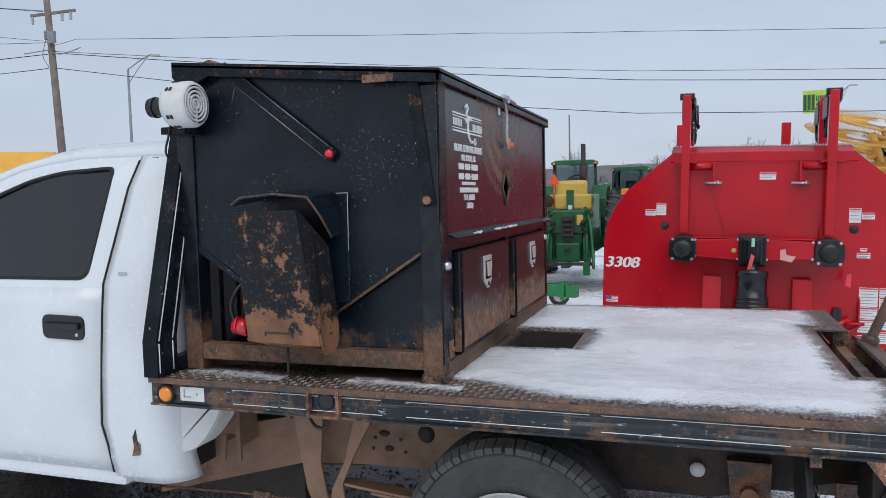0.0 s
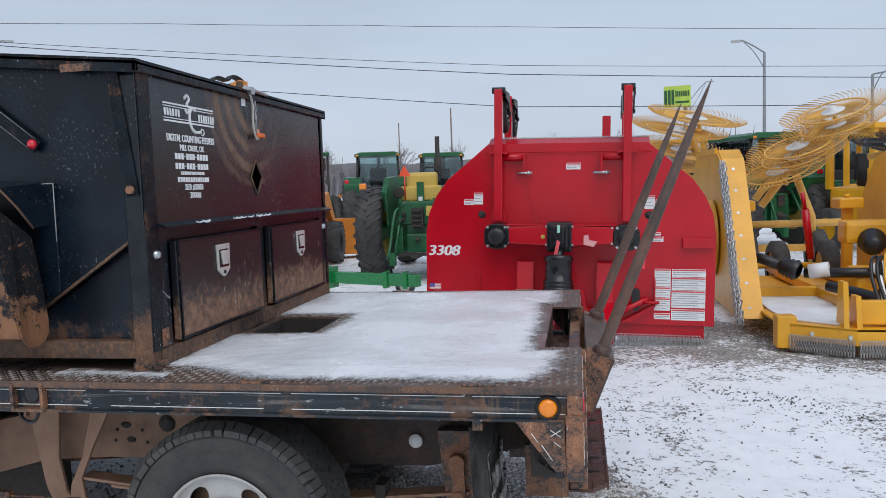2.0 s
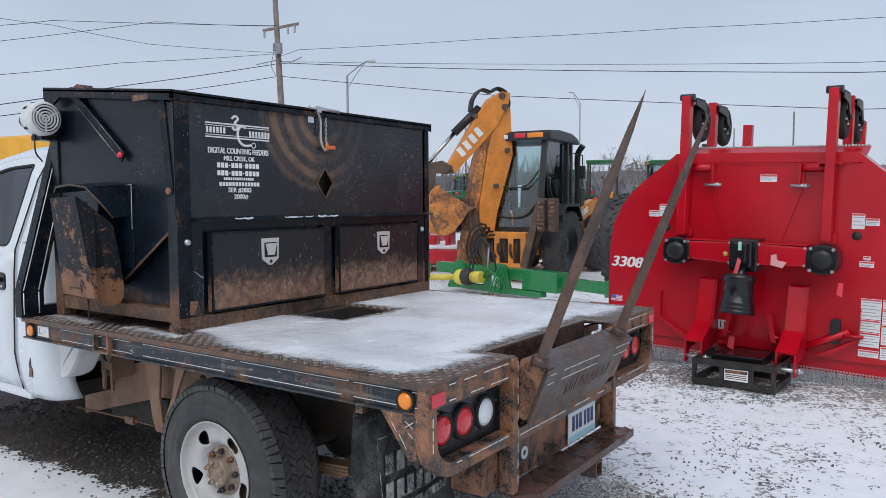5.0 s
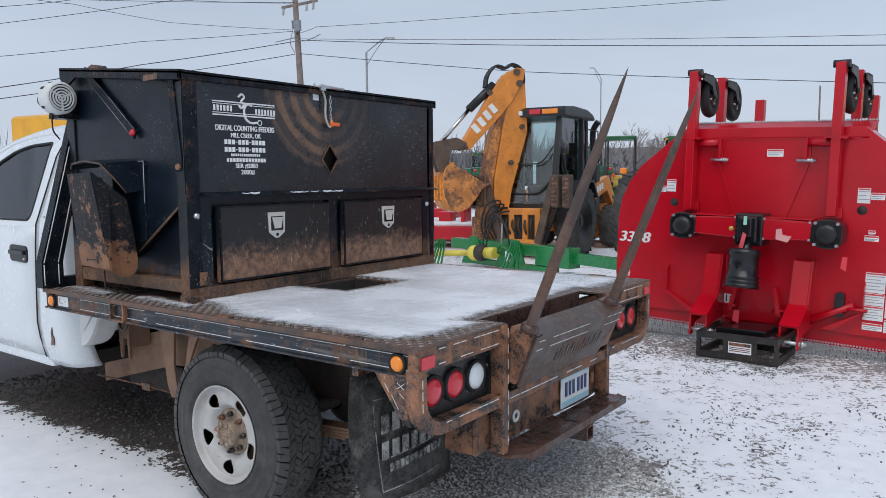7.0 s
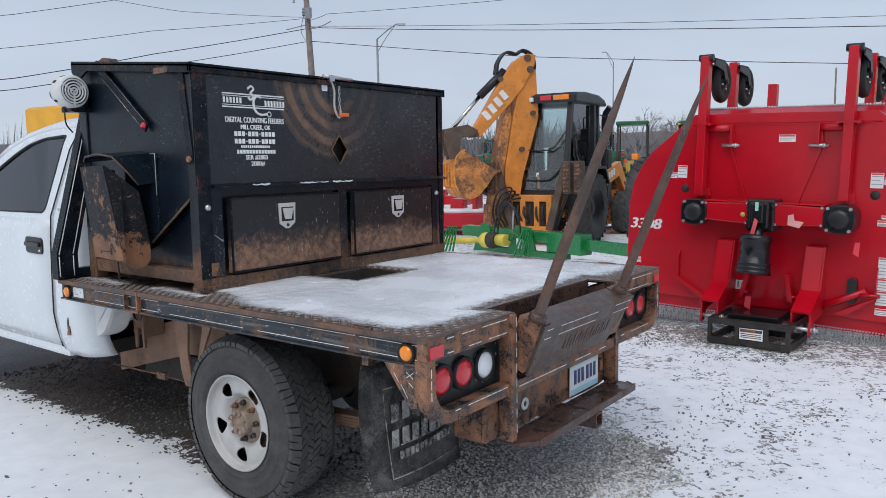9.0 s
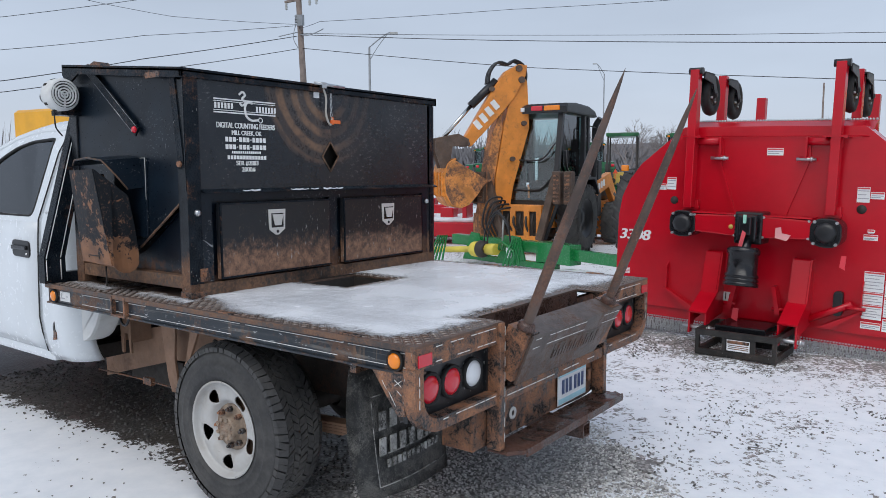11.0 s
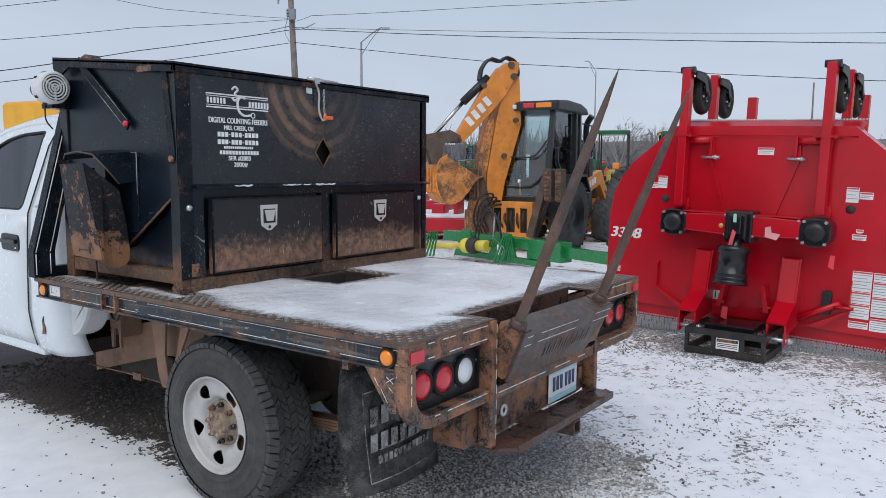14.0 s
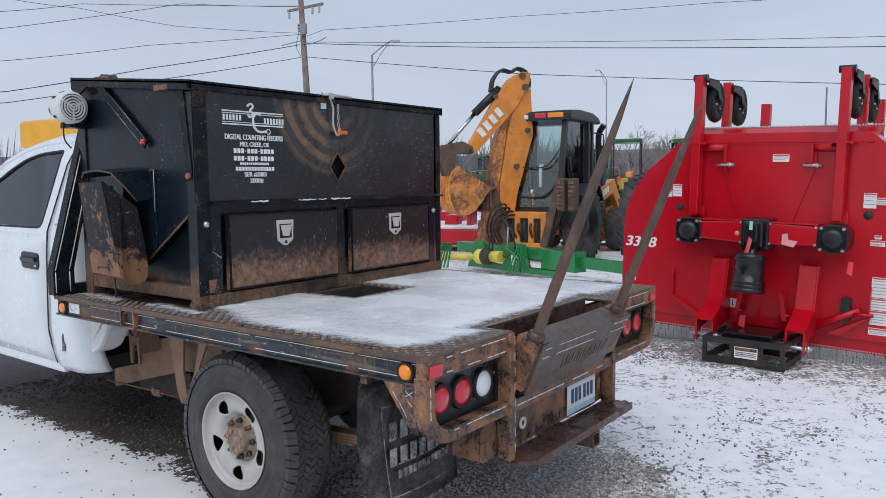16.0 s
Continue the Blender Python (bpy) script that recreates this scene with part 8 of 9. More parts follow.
    for s in (-1, 1):
        lathe(bm, [(s * w * 0.40, r * rim), (s * w * 0.25, r * rim * 0.9), (s * w * 0.15, r * 0.25), (s * w * 0.25, r * 0.16), (s * w * 0.25, 0)], c, ax, 28)
    part("rim", bm, mt_rim, t)


def tractor(name, m, label, cab=True, roof=None, seat=True, group="tractors", fend=None):
    """Its tail looks to -y; stands at the middle of its rear axle on the ground."""
    tr = thing(name, m, label, "tractor", group=group)
    for s in (-1, 1):
        lug_tyre(tr, (s * 0.82, 0, 0.80), 0.80, 0.44, m_tyellow)
        lug_tyre(tr, (s * 0.75, 2.35, 0.55), 0.55, 0.32, m_tyellow, n=20)
        bm = B()
        pts = [(-0.5, 1.15), (-0.62, 1.45), (-0.35, 1.68), (0.3, 1.72), (0.62, 1.5), (0.58, 1.47), (0.28, 1.67), (-0.33, 1.63), (-0.58, 1.43), (-0.47, 1.14)]
        slab(bm, pts if cab else [(u + 0.12, v + 0.02) for u, v in pts], "x", s * 0.52, s * (0.98 if cab else 0.6))
        slab(bm, [(-0.48, 0.9), (-0.6, 1.44), (-0.34, 1.66), (0.3, 1.7), (0.6, 1.49), (0.5, 0.9)], "x", s * 0.50, s * 0.52)
        part("fender", bm, m_green, tr)
        bm = B()
        block(bm, s * 0.9 - 0.06, s * 0.9 + 0.06, -0.56, -0.5, 1.52, 1.62, 0.02)
        part("tail_light", bm, m_redlamp if cab else m_amber, tr)
    bm = B()
    block(bm, -0.3, 0.3, -0.35, 0.9, 0.45, 1.15, 0.05)
    rod(bm, (-0.8, 0, 0.8), (0.8, 0, 0.8), 0.12)
    block(bm, -0.22, 0.22, -0.45, -0.3, 0.55, 1.05, 0.03)
    block(bm, -0.2, 0.2, 0.9, 2.4, 0.45, 0.85, 0.03)
    body = part("transmission", bm, m_green, tr)
    bm = B()
    lathe(bm, [(0, 0.1), (0.05, 0.09), (0.08, 0.04), (0.2, 0.035), (0.2, 0)], (0, -0.45, 0.68), (0, -1, 0), 16)
    block(bm, -0.08, 0.08, -0.5, -0.44, 0.88, 1.12, 0.01)
    part("power_take_off", bm, m_dark, body)
    for s in (-1, 1):
        bm = B()
        slab(bm, [(-0.3, 0.62), (-1.0, 0.42), (-1.02, 0.35), (-0.3, 0.54)], "x", s * 0.32, s * 0.36)
        rod(bm, (s * 0.34, -0.85, 0.45), (s * 0.28, -0.4, 1.25), 0.025)
        slab(bm, [(-0.3, 1.18), (-0.55, 1.28), (-0.55, 1.35), (-0.3, 1.28)], "x", s * 0.26, s * 0.3)
        block(bm, s * 0.34 - 0.05, s * 0.34 + 0.05, -1.06, -0.95, 0.3, 0.5, 0.01)
        part("hitch_arm", bm, m_green, tr)
    bm = B()
    block(bm, -0.28, 0.28, 0.9, 2.7, 0.9, 1.55, 0.08)
    part("hood", bm, m_green, tr)
    bm = B()
    rod(bm, (0.0, 1.9, 1.5), (0.0, 1.9, 2.5), 0.045)
    rod(bm, (0.0, 1.9, 1.7), (0.0, 1.9, 2.1), 0.08)
    part("exhaust", bm, m_dark, tr)
    if cab:
        for x, y in ((-0.62, -0.3), (0.62, -0.3), (-0.62, 0.9), (0.62, 0.9)):
            bm = B()
            pipe(bm, [(x, y, 1.2), (x * 0.93, y, 2.3)], 0.035, 6)
            part("pillar", bm, m_black, tr)
        bm = B()
        slab(bm, [(-0.66, 2.28), (0.66, 2.28), (0.66, 2.34), (0.5, 2.4), (-0.5, 2.4), (-0.66, 2.34)], "y", -0.42, 1.05, 0.02)
        rf = part("roof", bm, roof or m_green, tr)
        for s in (-1, 1):
            bm = B()
            block(bm, s * 0.58 - 0.035, s * 0.58 + 0.035, -0.44, -0.38, 2.28, 2.33, 0.01)
            part("work_light", bm, m_amber, rf)
        bm = B()
        slab(bm, [(-0.58, 1.45), (0.58, 1.45), (0.56, 2.27), (-0.56, 2.27)], "y", -0.31, -0.30)
        part("rear_window", bm, m_glass, tr).visible_shadow = False
        for s in (-1, 1):
            bm = B()
            slab(bm, [(-0.26, 1.3), (0.88, 1.3), (0.88, 2.27), (-0.26, 2.27)], "x", s * 0.595, s * 0.6)
            part("side_window", bm, m_glass, tr).visible_shadow = False
        bm = B()
        slab(bm, [(-0.58, 1.4), (0.58, 1.4), (0.56, 2.27), (-0.56, 2.27)], "y", 0.89, 0.90)
        part("windscreen", bm, m_glass, tr).visible_shadow = False
        bm = B()
        block(bm, -0.6, 0.6, -0.32, 0.9, 1.1, 1.42, 0.03)
        block(bm, -0.24, 0.24, 0.0, 0.14, 1.4, 1.95, 0.05)
        part("cab_base", bm, m_black, tr)
    else:
        bm = B()
        block(bm, -0.27, 0.27, -0.05, 0.1, 1.35, 1.78, 0.06)
        block(bm, -0.33, 0.33, 0.0, 0.45, 1.22, 1.38, 0.05)
        block(bm, -0.35, 0.35, -0.16, -0.05, 1.3, 1.55, 0.03)
        part("seat", bm, m_tyellow, tr, "faded yellow seat")
        bm = B()
        c = Vector((0, 0.75, 1.72))
        pipe(bm, [c + Vector((0.2 * math.cos(a), 0.1 * math.sin(a), 0.17 * math.sin(a))) for a in [2 * math.pi * k / 20 for k in range(21)]], 0.014, 6)
        rod(bm, c, c + Vector((0, 0.25, -0.3)), 0.02)
        part("steering_wheel", bm, m_black, tr)
        bm = B()
        slab(bm, [(-0.36, 1.72), (-0.16, 1.72), (-0.26, 1.9)], "y", -0.2, -0.19)
        rod(bm, (-0.26, -0.19, 1.3), (-0.26, -0.19, 1.75), 0.012)
        part("warning_triangle", bm, paint("safety_orange", (0.85, 0.09, 0.03), 0.5, 0.05), tr, "orange slow-vehicle triangle")
        bm = B()
        lathe(bm, [(0, 0.08), (0.05, 0.1), (0.06, 0.08), (0.03, 0.0)], (-0.36, -0.2, 1.45), (0, -1, 0), 16)
        part("work_light", bm, m_dark, tr)
        # rear axle, lift housing, couplers, drawbar and lift rods
        for s in (-1, 1):
            bm = B()
            lathe(bm, [(0.25, 0.21), (0.42, 0.2), (0.5, 0.14), (0.66, 0.12), (0.7, 0.17), (0.78, 0.17)], (0, 0, 0.8), (s, 0, 0), 20)
            part("axle_housing", bm, m_green, tr)
            bm = B()
            pipe(bm, curve_pts([(s * 0.26, -0.42, 1.2), (s * 0.36, -0.62, 1.12), (s * 0.42, -0.8, 0.6), (s * 0.44, -0.95, 0.4)]), 0.026, 8)
            rod(bm, (s * 0.3, -0.5, 1.24), (s * 0.16, -0.42, 1.28), 0.05, seg=10)
            part("lift_rod", bm, m_green, tr)
            bm = B()
            pipe(bm, curve_pts([(s * 0.2, -0.5, 1.08), (s * 0.3, -0.6, 0.95), (s * 0.36, -0.5, 0.8), (s * 0.3, -0.3, 0.6)]), 0.018, 6)
            part("hose", bm, m_black, tr)
            for z in (1.0, 1.1):
                bm = B()
                lathe(bm, [(0, 0.035), (0.06, 0.035), (0.07, 0.028), (0.07, 0.0)], (s * 0.24, -0.48, z), (0, -1, 0), 12)
                part("coupler", bm, m_dark, tr)
        bm = B()
        block(bm, -0.32, 0.32, -0.5, -0.28, 0.92, 1.3, 0.03)
        block(bm, -0.2, 0.2, -0.56, -0.3, 0.46, 0.78, 0.04)
        slab(bm, [(-0.36, 0.44), (-0.26, 0.4), (-0.24, 0.86), (-0.34, 0.9)], "y", -0.6, -0.5, 0.01)
        slab(bm, [(0.36, 0.44), (0.26, 0.4), (0.24, 0.86), (0.34, 0.9)], "y", -0.6, -0.5, 0.01)
        part("lift_housing", bm, m_green, tr)
        bm = B()
        block(bm, -0.1, 0.1, -0.6, -0.5, 0.86, 1.2, 0.02)
        for z in (0.9, 0.98, 1.06, 1.14):
            rod(bm, (-0.07, -0.62, z), (0.07, -0.62, z), 0.022, seg=8)
        part("top_link_bracket", bm, m_dark, tr)
        bm = B()
        block(bm, -0.06, 0.06, -0.95, -0.3, 0.4, 0.44, 0.006)
        block(bm, -0.42, 0.42, -0.72, -0.66, 0.42, 0.47, 0.006)
        part("drawbar", bm, m_dark, tr)
        bm = B()
        block(bm, 0.14, 0.24, -0.512, -0.5, 1.06, 1.22)
        part("decal", bm, m_tyellow, tr)
        bm = B()
        block(bm, -0.06, 0.06, -0.2, -0.17, 1.2, 1.62)
        pt = part("badge_plate", bm, m_green, tr)
        bm = B()
        block(bm, -0.035, 0.035, -0.205, -0.2, 1.3, 1.37)
        part("badge", bm, m_label, pt)
    return tr


tractor("tractor", pose(-2.58, 10.4, 0, 0, 0, 2), "old green tractor with faded yellow seat, seen from behind", cab=False)
tractor("tractor", pose(-6.5, 22.2, 0, 0, 0, 14) @ Matrix.Scale(1.14, 4), "green tractor with glazed cab and yellow wheels")
tractor("tractor", pose(-4.2, 21.4, 0, 0, 0, 8) @ Matrix.Scale(1.08, 4), "green cab tractor parked farther back")
tractor("tractor", pose(-2.6, 23.4, 0, 0, 0, -4), "green tractor with cab in the back row")
tractor("tractor", pose(3.9, 14.6, 0, 0, 0, 25), "green cab tractor behind the yellow rakes")
for k, (x, y, a) in enumerate(((-12.5, 27, 30), (-15.2, 30.5, 25), (-17.5, 28, 40), (-20, 31, 30), (8.5, 24, -20), (11.5, 26, 15))):
    copy_thing(bpy.data.objects["tractor.001"], pose(x, y, 0, 0, 0, a))

# ---- orange backhoe, its digging arm swung to one side ----
BHM = pose(-5.5, 10.6, 0, 0, 0, 7)
BH = thing("backhoe_loader", BHM, "orange backhoe loader with folded digging arm and mud-stained bucket", "backhoe")
# stands at the middle of its rear axle; tail looks to -y
for s in (-1, 1):
    lug_tyre(BH, (s * 0.74, 0.1, 0.66), 0.66, 0.42, m_black)
    lug_tyre(BH, (s * 0.76, 2.25, 0.45), 0.45, 0.32, m_black, n=20)
    bm = B()
    block(bm, *sorted((s * 0.5, s * 0.66)), 1.5, 1.75, 0.6, 1.75, 0.03)
    block(bm, *sorted((s * 0.54, s * 0.64)), 1.3, 1.5, 0.9, 1.3, 0.02)
    part("loader_tower", bm, m_black, BH)
    bm = B()
    slab(bm, [(-0.5, 1.1), (-0.52, 1.22), (-0.3, 1.42), (0.45, 1.42), (0.72, 1.1), (0.66, 1.08), (0.42, 1.37), (-0.28, 1.37), (-0.47, 1.2), (-0.45, 1.1)], "x", s * 0.56, s * 0.96)
    part("fender", bm, m_black, BH)
    # stabiliser folded up
    bm = B()
    slab(bm, [(s * 0.30, 0.32), (s * 0.42, 0.28), (s * 0.74, 1.46), (s * 0.62, 1.52)], "y", -0.9, -0.74, 0.01)
    stab = part("stabiliser", bm, m_stab, BH, "grimy folded stabiliser leg")
    bm = B()
    slab(bm, [(s * 0.42, 0.3), (s * 0.47, 0.3), (s * 0.80, 1.2), (s * 0.74, 1.22)], "y", -0.80, -0.74)
    part("stabiliser_ram", bm, m_black, stab)
    for x0, x1 in ((0.66, 0.80), (0.86, 0.99)):
        bm = B()
        block(bm, *sorted((s * x0, s * x1)), -1.0, -0.76, 0.95, 1.52, 0.03)
        pad = part("pad", bm, m_stab, stab)
        bm = B()
        for k in range(7):
            block(bm, *sorted((s * x0 + s * 0.02, s * x1 - s * 0.02)), -1.02, -1.0, 0.99 + k * 0.072, 1.03 + k * 0.072)
        part("pad_rib", bm, m_rust, pad, kind="stuff")
bm = B()
block(bm, -0.72, 0.36, -0.75, -0.55, 0.26, 0.36, 0.02)
block(bm, -0.72, 0.36, -0.75, -0.55, 0.80, 0.92, 0.02)
for x in (-0.72, -0.25, 0.02, 0.26):
    block(bm, x, x + 0.1, -0.75, -0.55, 0.34, 0.82)
block(bm, -0.5, 0.5, -0.55, 3.0, 0.5, 0.9, 0.04)
part("chassis", bm, m_orange, BH)
bm = B()
for k in range(5):
    pipe(bm, curve_pts([(-0.3 + 0.12 * k, -0.7, 0.75), (-0.28 + 0.12 * k, -0.8, 0.6), (-0.2 + 0.1 * k, -0.72, 0.42)], 5), 0.022, 6)
block(bm, -0.6, 0.26, -0.7, -0.56, 0.36, 0.8)
part("valve_block", bm, m_dark, BH)
bm = B()
block(bm, -0.45, 0.45, 1.35, 3.1, 0.9, 1.45, 0.1)
hood = part("hood", bm, m_black, BH)
for k in range(4):
    bm = B()
    block(bm, 0.451, 0.456, 1.9 + k * 0.16, 2.02 + k * 0.16, 1.1, 1.28)
    part("white_bar", bm, m_letter, hood)
bm = B()
for s in (-1, 1):
    slab(bm, [(0.9, 0.95), (1.0, 1.25), (2.3, 1.5), (3.2, 0.6), (3.2, 0.4), (2.2, 1.2), (1.1, 0.95)], "x", s * 0.55, s * 0.67, 0.01)
slab(bm, [(3.2, 0.1), (3.9, 0.05), (3.4, 0.4), (3.35, 0.9), (3.2, 0.9)], "x", -1.1, 1.1)
loader = part("loader", bm, m_orange, BH)
for k in range(4):
    bm = B()
    block(bm, 0.67, 0.675, 1.35 + k * 0.15, 1.46 + k * 0.15, 1.12 + 0.035 * k, 1.25 + 0.035 * k)
    part("white_bar", bm, m_letter, loader)
# cab
for x, y, t0 in ((-0.60, -0.55, 0.30), (0.54, -0.58, 0.30), (-0.62, 0.7, -0.02), (0.62, 0.7, -0.02), (-0.58, 1.05, -0.04), (0.58, 1.05, -0.04)):
    bm = B()
    slab(bm, [(y - 0.06, 0.92), (y + 0.06, 0.92), (y + t0 + 0.045, 2.58), (y + t0 - 0.045, 2.58)], "x", x - 0.045, x + 0.045, 0.012)
    part("cab_pillar", bm, m_black, BH)
bm = B()
slab(bm, [(-0.44, 2.57), (-0.45, 2.68), (-0.38, 2.74), (0.1, 2.775), (0.8, 2.76), (1.15, 2.69), (1.28, 2.6), (1.24, 2.57)], "x", -0.70, 0.70, 0.035)
roof = part("cab_roof", bm, m_black, BH)
for x in (-0.34, -0.16):
    bm = B()
    block(bm, x - 0.05, x + 0.05, -0.465, -0.42, 2.60, 2.68, 0.015)
    part("roof_lamp", bm, m_lens, roof)
for x0, x1, mt in ((0.02, 0.24, m_redlamp), (0.27, 0.57, m_amber)):
    bm = B()
    block(bm, x0, x1, -0.465, -0.42, 2.61, 2.70, 0.015)
    part("roof_lamp", bm, mt, roof)
for quad, axis_, a, b in (([(-0.52, 0.42), (0.52, 0.42), (0.52, 1.0), (-0.52, 1.0)], "z", 0.93, 0.935), ([(-0.5, 1.25), (-0.3, 1.18), (0.64, 1.2), (0.64, 2.55), (-0.22, 2.55)], "x", 0.575, 0.58), ([(0.75, 1.2), (1.0, 1.2), (0.97, 2.55), (0.72, 2.55)], "x", 0.60, 0.605), ([(-0.46, 1.3), (1.0, 1.3), (0.98, 2.55), (-0.22, 2.55)], "x", -0.605, -0.60), ([(-0.54, 1.2), (0.54, 1.2), (0.52, 2.55), (-0.52, 2.55)], "y", 1.0, 1.005)):
    bm = B()
    slab(bm, quad, axis_, a, b)
    part("cab_window", bm, m_darkglass if axis_ != "z" else m_dark, BH).visible_shadow = False
bm = B()
q = [bm.verts.new(p) for p in ((-0.55, -0.5, 1.0), (0.55, -0.5, 1.0), (0.55, -0.24, 2.55), (-0.55, -0.24, 2.55))]
bm.faces.new(q)
bmesh.ops.solidify(bm, geom=bm.faces[:], thickness=0.005)
part("rear_window", bm, m_darkglass, BH).visible_shadow = False
bm = B()
pipe(bm, curve_pts([(-0.5, -0.46, 1.75), (0.1, -0.48, 1.72), (0.3, -0.46, 1.78), (0.5, -0.42, 2.05)]), 0.014, 6)
pipe(bm, curve_pts([(-0.5, -0.5, 1.2), (0.1, -0.52, 1.18), (0.3, -0.5, 1.25), (0.5, -0.44, 1.5)]), 0.018, 6)
pipe(bm, curve_pts([(0.61, -0.25, 1.9), (0.62, -0.2, 1.6), (0.62, 0.1, 1.42), (0.62, 0.42, 1.38)]), 0.025, 6)
part("window_bar", bm, m_black, BH)
bm = B()
block(bm, -0.25, 0.25, 0.1, 0.55, 1.0, 1.35, 0.06)
block(bm, -0.22, 0.22, 0.47, 0.58, 1.3, 1.8, 0.05)
block(bm, -0.56, 0.56, -0.4, 1.0, 0.9, 0.99)
block(bm, -0.42, -0.15, -0.3, -0.15, 1.0, 1.25, 0.04)
block(bm, 0.15, 0.4, -0.3, 0.1, 1.0, 1.35, 0.04)
part("seat_and_console", bm, m_dark, BH)
bm = B()
pipe(bm, curve_pts([(0.62, 1.35, 1.2), (0.63, 1.35, 2.0), (0.63, 1.33, 2.25), (0.66, 1.3, 2.42), (0.76, 1.28, 2.56)]), 0.06, 10)
part("exhaust", bm, m_black, BH)
bm = B()
pipe(bm, [(0.62, 1.1, 2.4), (0.84, 1.0, 2.35), (0.84, 1.0, 2.15)], 0.014, 5)
block(bm, 0.78, 0.9, 0.98, 1.03, 1.9, 2.15, 0.02)
part("mirror", bm, m_black, BH)
# digging arm: u runs out along it, v across towards the yard, w up
SWING = BHM.inverted() @ pose(-6.1, 9.8, 0, 0, 0, -128) @ Matrix.Diagonal((1.09, 1, 1, 1))
def arm_part(name, bm, mt, parent, label=""):
    bm.transform(SWING)
    bmesh.ops.recalc_face_normals(bm, faces=bm.faces)
    return part(name, bm, mt, parent, label)


def lever(name, prof, v0, v1, mt, parent, bev=0.015, label=""):
    bm = B()
    slab(bm, prof, "y", v0, v1, bev)
    return arm_part(name, bm, mt, parent, label)


post = lever("swing_post", [(0.24, 0.2), (0.22, 0.75), (-0.30, 0.8), (-0.34, 0.2)], -0.2, 0.16, m_dirtorange, BH)
boom = lever("boom", [(-0.30, 3.26), (-0.52, 3.30), (-0.62, 3.15), (-0.66, 2.32), (-0.38, 1.25), (-0.30, 0.72), (-0.06, 0.72), (-0.06, 1.4), (-0.20, 2.3), (-0.30, 2.8)], -0.16, 0.18, m_orange, BH)
lever("boom_face", [(-0.16, 2.62), (-0.02, 2.24), (0.09, 1.61), (0.20, 0.70), (-0.04, 0.70), (-0.05, 1.4), (-0.19, 2.3)], -0.15, 0.165, m_dirtorange, boom, label="mud-spattered boom face")
dip = lever("dipper", [(-0.22, 3.32), (-0.46, 3.46), (-0.60, 3.44), (-0.58, 3.26), (-0.38, 2.86), (-0.16, 2.58), (0.38, 1.97), (0.52, 2.08), (-0.04, 3.07)], 0.05, 0.22, m_orange, BH)
for k in range(4):
    bm = B()
    o = Vector((-0.03 + 0.1 * k, 0.222, 2.72 - 0.12 * k))
    block(bm, -0.048, 0.048, 0.0, 0.006, -0.085, 0.085, m=Matrix.Translation(o) @ Matrix.Rotation(radians(40), 4, "Y"))
    arm_part("white_bar", bm, m_letter, dip)
bm = B()
rod(bm, (-0.08, 0.12, 3.16), (0.36, 0.12, 2.70), 0.072)
ram = arm_part("bucket_ram", bm, m_black, BH)
bm = B()
rod(bm, (0.36, 0.12, 2.70), (0.86, 0.12, 2.1), 0.034)
arm_part("ram_rod", bm, m_chrome, ram, "bright steel ram rod")
bm = B()
for dv in (-0.06, 0.0, 0.08):
    pipe(bm, curve_pts([(0.06, dv + 0.05, 3.10), (0.02, dv + 0.05, 3.32), (-0.12, dv + 0.05, 3.49), (-0.3, dv + 0.05, 3.46), (-0.42, dv, 3.54), (-0.58, dv, 3.46), (-0.63, dv, 3.26), (-0.58, dv, 3.05)]), 0.024, 6)
arm_part("hose", bm, m_black, BH)
for k, (u, w) in enumerate(((-0.45, 3.38), (-0.50, 3.18), (-0.55, 2.4), (-0.35, 1.75), (0.45, 2.02), (0.02, 3.0))):
    bm = B()
    rod(bm, (u, -0.2, w), (u, 0.24, w), 0.06 if k < 2 else 0.045, seg=14)
    arm_part("pivot_pin", bm, m_stab, BH)
for v in (-0.05, 0.19):
    bm = B()
    slab(bm, [(0.98, 2.12), (0.60, 2.2), (0.42, 2.1), (0.44, 1.98), (0.70, 1.98), (0.76, 1.6), (0.90, 1.58), (1.0, 1.9)], "y", v, v + 0.05, 0.01)
    arm_part("link_plate", bm, m_stab, BH)
# bucket: a curved shell between two cheeks, curled towards the boom
bm = B()
back = curve_pts([(0.66, 1.76, 0), (0.80, 1.66, 0), (0.84, 1.42, 0), (0.82, 1.14, 0), (0.74, 0.95, 0), (0.60, 0.87, 0), (0.44, 0.93, 0), (0.30, 1.10, 0), (0.17, 1.32, 0)], 4)
for p, q in zip(back, back[1:]):
    bm.faces.new([bm.verts.new(v) for v in ((p.x, -0.58, p.y), (q.x, -0.58, q.y), (q.x, 0.28, q.y), (p.x, 0.28, p.y))])
bmesh.ops.remove_doubles(bm, verts=bm.verts, dist=0.001)
for f in bm.faces:
    f.smooth = True
bmesh.ops.solidify(bm, geom=bm.faces[:], thickness=0.025)
bucket = arm_part("bucket", bm, m_bucketshell, BH, "worn orange digging bucket")
for v in (-0.60, 0.275):
    lever("bucket_side", [(0.70, 1.74), (0.52, 1.62), (0.10, 1.36), (0.17, 1.30), (0.30, 1.09), (0.44, 0.925), (0.60, 0.865), (0.74, 0.945), (0.825, 1.14), (0.845, 1.42), (0.80, 1.66)], v, v + 0.03, m_dirtorange, bucket, 0.006)
for v in (-0.50, -0.30, -0.1, 0.1):
    bm = B()
    slab(bm, [(0.80, 1.05), (0.87, 1.10), (0.87, 1.5), (0.80, 1.55)], "y", v, v + 0.07, 0.01)
    arm_part("wear_strip", bm, m_bucketshell, bucket)
for k in range(5):
    bm = B()
